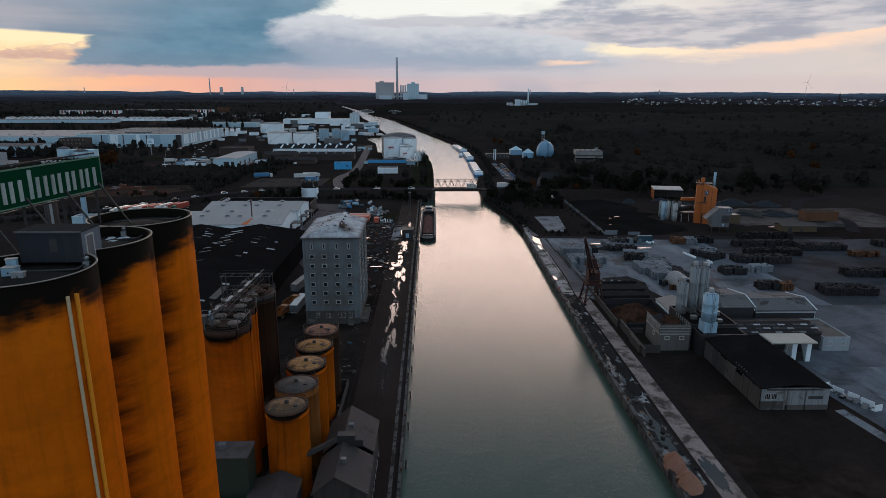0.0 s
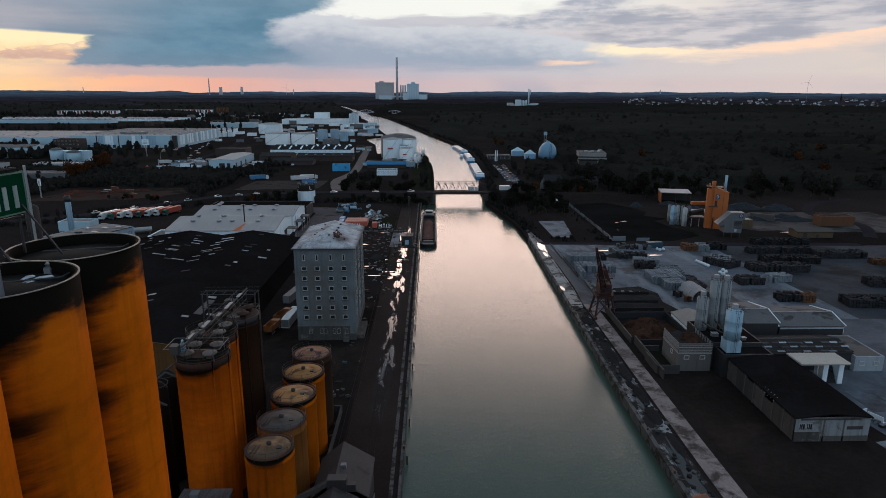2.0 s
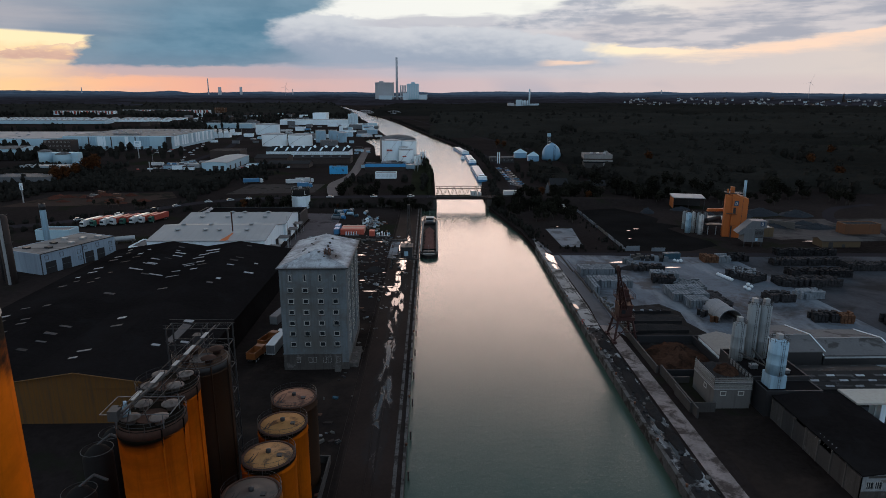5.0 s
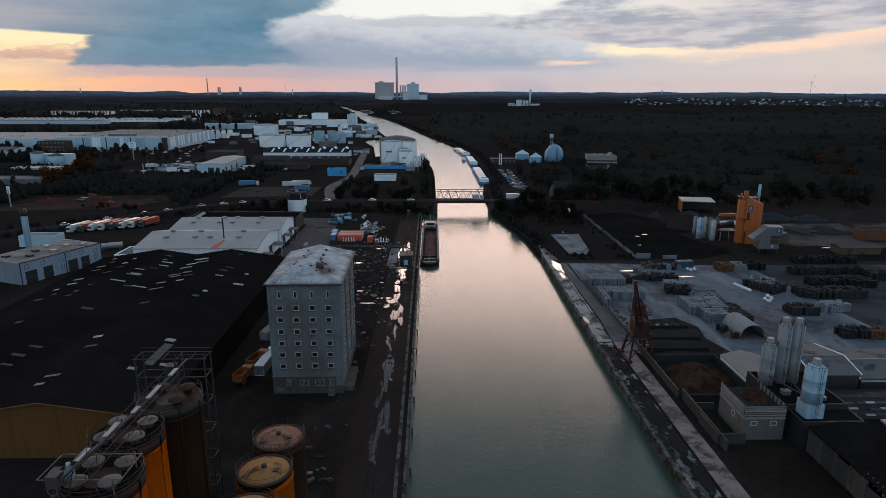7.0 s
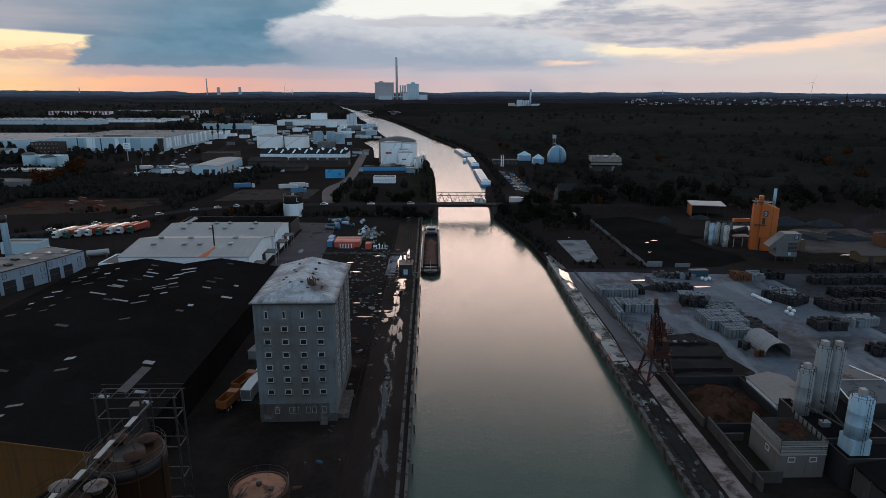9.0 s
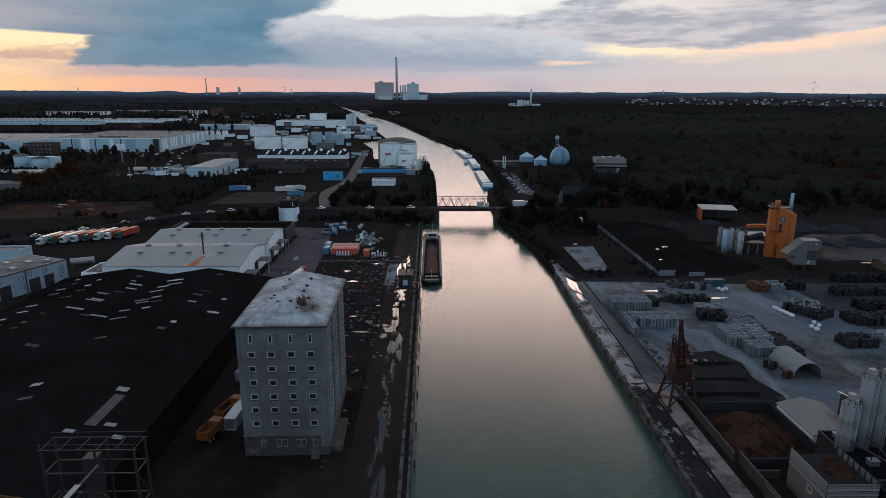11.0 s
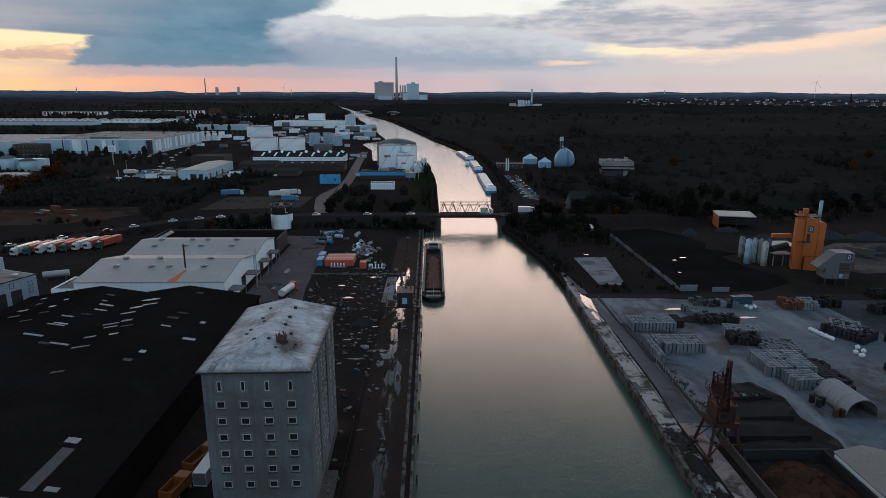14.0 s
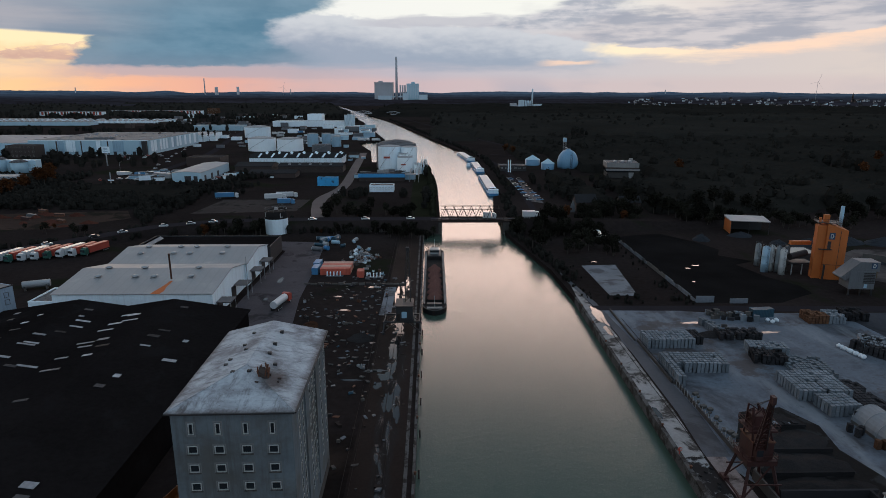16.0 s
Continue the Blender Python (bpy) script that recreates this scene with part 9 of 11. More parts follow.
    t3 = thing("dryer_drum", "dark dryer drum and ducts at the foot of the tower", "drum", 141.5, 329.0, 0, 0)
    bm = bmesh.new()
    bar(bm, (-4, 0, 6.5), (3.5, 2.5, 7.5), 1.3, 16)
    part("drum", bm, M_DARK, t3)
    part("platform", B((-4.5, 4, -2.6, 3.4, 4.4, 4.8)), M_DARK, t3)
    for x in (-4, 0, 3.5):
        part("leg", B((x - 0.15, x + 0.15, -2.4, -2.1, 0, 4.4)), M_STEEL, t3)
    part("duct", B((-3, 5, 2.0, 3.6, 10.8, 12.2)), M_PLANT, t3, "orange duct")


mixing_plant()


def open_shed(x, y, w, d, h, rz, label):
    t = thing("open_shed", label, "shed", x, y, 0, rz)
    part("side_wall", B((-w / 2, -w / 2 + 0.3, -d / 2, d / 2, 0, h)), M_PLANT, t, "orange side wall")
    part("back_wall", B((-w / 2 + 0.3, w / 2, d / 2 - 0.3, d / 2, 0, h)), M_DARK, t)
    bm = bmesh.new()
    prism(bm, [(-w / 2 - 0.3, -d / 2 - 0.5), (w / 2 + 0.3, -d / 2 - 0.5), (w / 2 + 0.3, d / 2 + 0.3), (-w / 2 - 0.3, d / 2 + 0.3)], h, [h + 0.35, h + 0.35, h + 0.9, h + 0.9], bottom=True)
    part("roof", bm, M_WHITEROOF, t, "pale sheet roof")
    for k in range(3):
        part("post", B((w * k / 2 - w / 2 + (0.3 if k == 0 else -0.15), w * k / 2 - w / 2 + (0.6 if k == 0 else 0.15), -d / 2, -d / 2 + 0.3, 0, h)), M_DARK, t)


open_shed(157.5, 402, 18, 12, 6.4, -12, "open orange-walled storage shed with a pale roof")
M_TANWALL = mat("yellowish_cabin_wall", (0.085, 0.056, 0.028), 0.8, var=0.25, streak=0.3)
flat_block("site_shed", "long dull-orange site shed", "shed", 206, 224, 326, 333, 5.2, mat("dull_orange_sheet", (0.105, 0.040, 0.014), 0.8, var=0.25, streak=0.4), M_DARKROOF, 0.3)
hall("site_shed", "low tan-walled site shed with a dark roof", "shed", 178.2, 196.0, 299.8, 307.0, 2.9, 3.8, "x", M_TANWALL, mat("dark_brown_sheet_roof", (0.050, 0.040, 0.036), 0.85, var=0.35, scale=0.5, streak=0.3), 0.4, doors=(("s", 4, 2, 2.4), ("s", 10, 1.4, 1.4)))
flat_block("site_cabin", "yellowish site cabin with a pale roof beside the hopper", "cabin", 158.6, 167.4, 321.2, 327.0, 4.6, M_TANWALL, M_WHITEROOF, 0.2)
flat_block("site_shed", "tan flat-roofed shed between the filler silos and the tower", "shed", 143.0, 157.0, 341.0, 352.0, 4.6, M_DARK, M_CANOPY, 0.1)
solid("block_wall", B((-6.0, 6.0, -0.4, 0.4, 0, 3.4)), M_CONC, "long grey block wall at the back of the gravel yard", "wall", 183.5, 342.4, 0, -37)
heap("gravel_mound", "low pale gravel mound in the plant yard", M_GRAVEL, 200.7, 341.5, 11, 5, 2.6, 36, 91)
for k, (x, y, rx, ry, h) in enumerate(((173, 372, 10, 6, 3.8), (190, 378, 12, 7, 4.0), (210, 375, 10, 7, 3.4), (127, 384, 4.2, 4, 3.2), (182, 345, 7, 5, 2.4), (150, 392, 6, 4, 2.4), (200, 352, 7, 4, 2.0), (160, 376, 4, 4, 2.2))):
    heap("gravel_mound", "blue-grey chippings heap behind the mixing plant", M_GRAVEL, x, y, rx, ry, h, 36, 60 + k, group="chippings heaps")
ribbon("road", [(215, 300, 0), (230, 330, 0), (222, 360, 0), (245, 395, 0), (280, 410, 0)], 6.0, M_ROAD, "dark winding haul road by the gravel yard", 0.03)


def verge_trim(x0, x1, y0, y1, eave, ridge, at, label):
    """White edge flashing round a two-pitched shed roof whose ridge runs along x."""
    t = thing("roof_edging", label, "flashing", x0, y0, 0, 0, "roof edgings")
    w, d = x1 - x0, y1 - y0
    ym = d * at
    for x in (-0.35, w + 0.35):
        bm = bmesh.new()
        bar(bm, (x, -0.3, eave + 0.2), (x, ym, ridge + 0.38), 0.14), bar(bm, (x, ym, ridge + 0.38), (x, d + 0.3, eave + 0.2), 0.14)
        part("verge", bm, M_WHITE, t)
    bm = bmesh.new()
    bar(bm, (-0.3, ym, ridge + 0.36), (w + 0.3, ym, ridge + 0.36), 0.1)
    part("ridge", bm, M_STEEL, t)


verge_trim(85.0, 95.4, 168.3, 185.4, 7.2, 8.8, 0.38, "white metal edging on the workshop shed roof")
verge_trim(95.9, 113.8, 168.4, 184.6, 6.2, 7.8, 0.39, "white metal edging on the long shed roof")


# loose stacks on the eastern part of the yard
stone_field(176.0, 205.0, 15, 5, "d", -5, 0.12, loose=False, seed=41)
stone_field(190.0, 236.0, 20, 5, "d", -3, 0.12, loose=False, seed=42)
stone_field(182.0, 251.0, 13, 4, "o", -2, 0.15, loose=False, seed=43, tall=0.8)
stone_field(172.0, 190.5, 18, 5, "g", -4, 0.1, loose=False, seed=44)
stone_field(204.0, 218.0, 18, 5, "g", -4, 0.1, loose=False, seed=45)
stone_field(205.0, 268.0, 20, 5, "d", -2, 0.1, loose=False, seed=46)

# ---- vessels ----
def hull_mesh(L, W, z0, z1, bow=6.0, stern=3.0, n=7):
    """An open barge hull outline, bow towards +y."""
    ring = []
    for i in range(n + 1):
        a = math.pi / 2 * i / n
        ring.append((W / 2 * math.cos(a), L / 2 - bow + bow * math.sin(a)))
    left = [(-x, y) for x, y in ring[::-1][1:]]
    ring = ring + left + [(-W / 2, -L / 2 + stern), (-W / 2 + 1.2, -L / 2), (W / 2 - 1.2, -L / 2), (W / 2, -L / 2 + stern)]
    return ring


def ring_wall(bm, ring, inset, z0, z1):
    """A thick upright wall round a ring."""
    c = Vector((sum(p[0] for p in ring) / len(ring), sum(p[1] for p in ring) / len(ring)))
    inn = [(x - inset * (1 if x > 0 else -1), y - inset * (1 if y > c.y else -1) * (1 if abs(y - c.y) > 10 else 0)) for x, y in ring]
    a = [bm.verts.new((*p, z0)) for p in ring]
    b = [bm.verts.new((*p, z1)) for p in ring]
    d = [bm.verts.new((*p, z1)) for p in inn]
    e = [bm.verts.new((*p, z0 + 0.2)) for p in inn]
    n = len(ring)
    for i in range(n):
        j = (i + 1) % n
        bm.faces.new((a[i], a[j], b[j], b[i])), bm.faces.new((b[i], b[j], d[j], d[i])), bm.faces.new((d[i], d[j], e[j], e[i]))


M_SIDEDECK = mat("dusty_pale_deck", (0.27, 0.25, 0.24), 0.85, var=0.35, scale=0.6, streak=0.2, patch=0.3, patch_col=(0.12, 0.10, 0.09), patch_scale=0.3, spec=0.1)


def barge(x, y, rz, L, W, loaded, label, free=1.6):
    t = thing("cargo_barge", label, "barge", x, y, WATER_Z, rz)
    ring = hull_mesh(L, W, -0.6, free)
    bm = bmesh.new()
    prism(bm, ring, -0.6, free)
    part("hull", bm, M_HULL if loaded else M_BLUE, t, "black steel hull" if loaded else "blue-painted steel hull")
    bm = bmesh.new()
    ring_wall(bm, hull_mesh(L - 0.1, W - 0.1, 0, 0), 0.12, free, free + 0.25)
    part("bulwark", bm, M_CONC if loaded else M_WHITE, t, "worn pale rubbing strake")
    if loaded:
        for sx in (-1, 1):
            xa, xb = sorted((sx * (W / 2 - 0.88), sx * (W / 2 - 0.18)))
            part("side_deck", B((xa, xb, -L / 2 + 5, L / 2 - 7, free, free + 0.3)), M_SIDEDECK, t, "dusty pale side deck")
        part("bow_deck", B((-W / 2 + 1.5, W / 2 - 1.5, L / 2 - 3.4, L / 2 - 2.2, free, free + 0.3)), M_SIDEDECK, t, "dusty pale bow deck")
    y0, y1 = -L / 2 + 16, L / 2 - 8
    bm = B((-W / 2 + 0.9, -W / 2 + 1.05, y0, y1, free, free + 1.1), (W / 2 - 1.05, W / 2 - 0.9, y0, y1, free, free + 1.1), (-W / 2 + 1.05, W / 2 - 1.05, y0, y0 + 0.15, free, free + 1.1), (-W / 2 + 1.05, W / 2 - 1.05, y1 - 0.15, y1, free, free + 1.1))
    part("hatch_coaming", bm, M_HULL if loaded else M_STEEL, t)
    if not loaded:
        for k in range(10):
            a = y0 + (y1 - y0) * k / 10
            part("hatch_cover", B((-W / 2 + 0.8, W / 2 - 0.8, a + 0.1, a + (y1 - y0) / 10 - 0.1, free + 1.1, free + 1.4)), M_HATCH, t)
    h = part("wheelhouse", B((-1.9, 1.9, -L / 2 + 7.5, -L / 2 + 10.8, free + 1.0, free + 2.9), (-2.1, 2.1, -L / 2 + 7.2, -L / 2 + 11.1, free + 2.9, free + 3.1)), M_WHITE if not loaded else M_STEEL, t, "pale wheelhouse")
    part("window_band", B((-1.95, 1.95, -L / 2 + 7.42, -L / 2 + 10.88, free + 1.8, free + 2.7)), M_GLASS, h)
    if not loaded:
        part("after_cabin", B((-W / 2 + 0.7, W / 2 - 0.7, -L / 2 + 1.6, -L / 2 + 6.6, free, free + 2.2), (-W / 2 + 0.5, W / 2 - 0.5, -L / 2 + 1.4, -L / 2 + 6.8, free + 2.2, free + 2.35)), M_WHITE, t, "white after cabin")
    part("deckhouse", B((-W / 2 + 1.2, W / 2 - 1.2, -L / 2 + 3, -L / 2 + 13.5, free, free + 1.0)), M_WHITE if not loaded else M_DARK, t)
    part("fore_deck", B((-W / 2 + 1.6, W / 2 - 1.6, L / 2 - 6.5, L / 2 - 4.5, free, free + 0.8)), M_DARK if loaded else M_STEEL, t)
    bm = bmesh.new()
    bar(bm, (0, L / 2 - 3.5, free), (0, L / 2 - 3.5, free + 4), 0.08), bar(bm, (0, -L / 2 + 6, free + 1.6), (0, -L / 2 + 6, free + 6.5), 0.07)
    part("mast", bm, M_STEEL, t)
    for sx in (-1, 1):
        for yy in (-L / 2 + 5, -10, 8, L / 2 - 7):
            bm = bmesh.new()
            lathe(bm, [(0.14, free), (0.12, free + 0.35), (0.2, free + 0.45), (0, free + 0.5)], 8, sx * (W / 2 - 0.4), yy)
            part("bollard", bm, M_RUST, t)
    return t


M_CARGO = mat("dark_red_gravel", (0.135, 0.066, 0.056), 0.95, var=0.35, scale=0.7, big=0.1, bump=0.5, spec=0.05)
barge(-0.45, 328.3, 179.6, 79, 8.1, True, "long black cargo barge loaded with red gravel, moored at the quay")
for k, y in enumerate((302.5, 308.6, 314.8, 321.6, 328.8, 336.6)):
    q = heap("gravel_cargo", "peaked heap of reddish gravel in the barge hold", M_CARGO, -0.45, y, 3.25, 5.4, 3.1, 34, 80 + k, group="gravel cargo")
    q.location.z = WATER_Z + 0.9
barge(42.4, 574, 0, 96, 8.2, False, "white-hatched cargo barge moored at the far bank")
barge(42.4, 686, 0.5, 76, 8.2, False, "white-hatched cargo barge moored behind another")
barge(37.0, 783, 5.5, 88, 8.5, False, "long pale cargo barge moored at the far bank")
t = thing("workboat", "small grey workboat moored at the pier head", "boat", 35.2, 700, WATER_Z + 0.2)
part("hull", B((-2, 2, -7, 7, -0.5, 1.0)), M_LIGHTBLUE, t)
part("cabin", B((-1.4, 1.4, -3, 1, 1.0, 3.4)), M_WHITE, t)

# ---- tank farm and works beyond the bridge ----
M_TANK = mat("white_tank_paint", (0.86, 0.92, 0.95), 0.55, var=0.06, scale=0.4, streak=0.08)


def oil_tank(x, y, r, h, m, label, dome=0.12, stripe=None, group="storage tanks"):
    t = thing("oil_tank", label, "tank", x, y, 0, 0, group)
    bm = bmesh.new()
    lathe(bm, [(r, 0), (r, h * 0.5), (r, h)], 36, cap_lo=False, cap_hi=False)
    part("shell", bm, m, t)
    bm = bmesh.new()
    lathe(bm, [(r + 0.1, h - 0.1), (r + 0.1, h), (r * 0.7, h + r * dome * 0.5), (r * 0.35, h + r * dome * 0.85), (0, h + r * dome)], 36, cap_lo=False)
    part("tank_roof", bm, M_WHITEROOF if m is not M_GREY else M_GREYROOF, t)
    bm = bmesh.new()
    ring_bar(bm, 0, 0, h + 1.0, r, 0.07, 22)
    for k in range(11):
        a = 2 * math.pi * k / 11
        bar(bm, (r * math.cos(a), r * math.sin(a), h), (r * math.cos(a), r * math.sin(a), h + 1.0), 0.05)
    part("railing", bm, M_STEEL, t)
    bm = bmesh.new()
    prev = None
    for k in range(23):
        a, z = radians(-150 + 4.2 * k), h * k / 22
        cur = [bm.verts.new((q * math.cos(a), q * math.sin(a), z + dz)) for q, dz in ((r + 0.25, -0.14), (r + 0.6, -0.14), (r + 0.6, 0.14), (r + 0.25, 0.14))]
        for i in range(4 if prev else 0):
            bm.faces.new((prev[i], prev[(i + 1) % 4], cur[(i + 1) % 4], cur[i]))
        prev = cur
    part("spiral_stair", bm, M_STEEL, t)
    if stripe:
        part("emblem_bar", B((-r * 0.45, r * 0.1, -r * 1.0 - 0.12, -r * 1.0 + 0.6, h * 0.52, h * 0.60)), stripe, t, "plain dark emblem bar")
    return t


oil_tank(-38.5, 662, 10.2, 21.0, M_WHITE, "large white oil tank beside the canal", stripe=P_RED)
oil_tank(-33.5, 682, 18.5, 21.5, M_GREY, "very large grey domed tank behind the white ones", 0.22)
oil_tank(-21.0, 662, 7.4, 20.5, M_TANK, "white oil tank beside the canal")
oil_tank(-23.6, 640, 7.0, 13.5, M_TANK, "smaller white oil tank in front of the larger ones", stripe=P_RED)
oil_tank(-26.0, 652, 4.6, 15.0, M_TANK, "slim white oil tank between the larger ones")
oil_tank(-13.6, 626, 2.0, 9.0, M_TANK, "slim white process tank beside the pipe racks")
oil_tank(-10.8, 630, 1.8, 9.5, M_TANK, "slim white process tank beside the pipe racks")
oil_tank(-202.5, 850, 16.2, 14.5, M_TANK, "wide white storage tank with a conical roof")
oil_tank(-169.0, 850, 15.4, 14.0, M_TANK, "wide white storage tank with a conical roof")
oil_tank(-268, 1075, 19.5, 15.5, M_WHITE, "wide pale storage tank behind the others")
oil_tank(-130, 838, 11, 7.5, M_GREY, "low grey storage tank behind the factory")
oil_tank(-152, 905, 7, 16, M_LIGHTBLUE, "blue-grey storage tank in the harbour works", group="blue-grey tanks")
oil_tank(-138, 925, 6, 15, M_LIGHTBLUE, "blue-grey storage tank in the harbour works", group="blue-grey tanks")
oil_tank(-122, 905, 6, 13, M_LIGHTBLUE, "blue-grey storage tank in the harbour works", group="blue-grey tanks")
t = flat_block("tank_farm_shed", "long low dark shed with a bright blue fascia", "shed", -58, -22, 584, 594, 5.6, M_BRICK, M_DARKROOF, 0.3)
t = thing("fascia_board", "bright blue sheet fascia along the tank farm shed", "fascia", -40, 584, 0)
part("board", B((-18.2, 18.2, -0.5, -0.05, 3.2, 6.1)), mat("bright_blue_fascia", (0.03, 0.24, 0.50), 0.5, var=0.15), t)
for k in range(7):
    part("post", B((-17.9 + 5.9 * k, -17.6 + 5.9 * k, -0.4, -0.1, 0, 3.2)), M_DARK, t)
flat_block("tank_farm_office", "low white office with a row of dark windows", "building", -44.5, -27.5, 531, 540, 4.8, M_WHITE, M_GREYROOF, 0.3, 1, 1.9, (1.2, 1.2))
for x in (-18, -14, -11):
    t = thing("pipe_rack", "grey steel pipe rack in the tank farm", "pipe rack", x, 600, 0, 0, "pipe racks")
    bm = bmesh.new()
    for k in range(5):
        bar(bm, (0, -20 + 10 * k, 0), (0, -20 + 10 * k, 6), 0.15)
    bar(bm, (0, -20, 6), (0, 20, 6), 0.2), bar(bm, (0.6, -20, 6.2), (0.6, 20, 6.2), 0.2)
    part("rack_frame", bm, M_STEEL, t)
q = flat_block("mural_hut", "bright blue painted hut beside the street", "hut", -86, -71, 560, 566, 6.5, mat("bright_blue_mural_paint", (0.03, 0.30, 0.58), 0.6, var=0.3, scale=0.2, patch=0.3, patch_col=(0.02, 0.05, 0.09), patch_scale=0.3), M_GREYROOF, 0.2)


def sawtooth():
    t = thing("sawtooth_factory", "old brick factory with rows of pale roof lights", "building", -131, 698, 0)
    part("wall", B((-44, 44, 0, 34, 0, 6.5)), M_WHITE, t)
    for r in range(3):
        y = 11.4 * r
        bm = bmesh.new()
        gable_roof(bm, -44, 44, y, y + 11.2, 6.5, 9.6, "x", 0.2, 0.2, 0.5)
        part("roof", bm, M_DARKROOF, t)
        for k in range(7):
            x = -36 + 12.2 * k + 3 * (r % 2)
            bm = bmesh.new()
            lean = [bm.verts.new((x + dx, y + dy, z + dz)) for dz in (-0.5, 0.0) for dx, dy, z in ((0, 0.6, 7.4), (1.5, 0.6, 7.4), (3.6, 4.4, 10.6), (1.9, 4.4, 10.6))]
            bm.faces.new(lean[3::-1]), bm.faces.new(lean[4:])
            for a in range(4):
                bm.faces.new((lean[a], lean[(a + 1) % 4], lean[4 + (a + 1) % 4], lean[4 + a]))
            part("roof_light", bm, M_WHITE, t, "pale raised roof light")
    for k in range(14):
        window(t, pose(-41 + 6.3 * k, -0.05, 3.6), 2.2, 2.0)
    t = thing("brick_factory", "dark brick factory block with small windows", "building", -104, 640, 0)
    part("wall", B((-30, 26, 0, 20, 0, 5.2)), M_BRICK, t)
    bm = bmesh.new()
    gable_roof(bm, -30, 26, 0, 20, 5.2, 7.4, "x", 0.3, 0.2)
    part("roof", bm, M_DARKROOF, t)
    for k in range(11):
        window(t, pose(-26 + 4.9 * k, -0.05, 3.2), 1.8, 1.6, material=M_DARK)
    for k in range(5):
        part("roof_light", B((-22 + 9 * k, -20 + 9 * k, 4, 6.5, 6.0, 7.0)), M_SKY, t)


sawtooth()
hall("brick_factory", "dark low factory shed on rough ground", "building", -172, -140, 642, 668, 5, 7.5, "x", M_BRICK, M_DARKROOF)
hall("brick_factory", "dark low factory shed on rough ground", "building", -150, -112, 606, 624, 3.5, 5.5, "x", M_BRICK, M_DARKROOF)
flat_block("factory_block", "dark flat factory block", "building", -232, -200, 690, 715, 8, M_BRICK, M_DARKROOF)
hall("trade_hall", "white flat trade hall with a pale roof", "building", -202, -180, 582, 652, 7.0, 8.0, "y", M_PALE, M_WHITEROOF, 0.3, doors=(("s", 12, 5, 4.5), ("s", 18, 3, 4.5), ("e", 10, 4, 4), ("e", 25, 4, 4), ("e", 40, 4, 4)))
for x, y in ((-237, 618), (-228, 626), (-217, 634), (-238, 600), (-222, 606)):
    hall("storage_shed", "small white storage shed", "shed", x - 5, x + 5, y - 2, y + 3, 2.8, 3.4, "x", M_LIGHTBLUE, M_GREYROOF, 0.2)
flat_block("long_hall", "long white quay warehouse", "building", -318, -166, 1372, 1420, 10.5, M_WHITE, M_WHITEROOF, 0.4)
flat_block("long_hall", "white works block behind the long warehouse", "building", -258, -228, 1425, 1460, 23, M_WHITE, M_WHITEROOF, 0.4)
for x, h in ((-164, 24), (-158, 26), (-152, 24)):
    oil_tank(x, 1330, 4.2, h, M_HAZE, "pale grain silo cell by the harbour", group="harbour silos")
rr = random.Random(41)
for k in range(26):
    x, y = rr.uniform(-150, -60), rr.uniform(1020, 1300)
    xl = lerp_table(LEFT_BANK, y)
    x = xl - rr.uniform(8, 70)
    w, d, h = rr.uniform(6, 18), rr.uniform(8, 20), rr.uniform(3, 9)
    flat_block("harbour_shed", "small pale harbour shed", "shed", x - w / 2, x + w / 2, y - d / 2, y + d / 2, h, rr.choice((M_WHITE, M_WHITE, M_PALE, M_GREY, M_LIGHTBLUE)), rr.choice((M_GREYROOF, M_WHITEROOF, M_WHITEROOF)), 0.2, group="harbour sheds")
for k in range(22):
    x, y = rr.uniform(-330, -95), rr.uniform(880, 1330)
    if -240 < x < -120 and y < 960:
        continue
    w, d, h = rr.uniform(8, 22), rr.uniform(8, 20), rr.uniform(3, 7)
    flat_block("estate_building", "pale flat industrial estate building", "building", x - w / 2, x + w / 2, y - d / 2, y + d / 2, h, rr.choice((M_WHITE, M_PALE, M_LIGHTBLUE, M_GREY)), rr.choice((M_WHITEROOF, M_GREYROOF, M_WHITEROOF)), 0.2, group="estate buildings")


# Membrane roof with the pinkish evening light put into its colour.
M_FARROOF_LIT = mat("pink_lit_membrane_roof", (0.36, 0.33, 0.325), 0.85, var=0.3, scale=0.05, big=0.02, patch=0.3, patch_col=(0.22, 0.20, 0.20), patch_scale=0.02, spec=0.1)


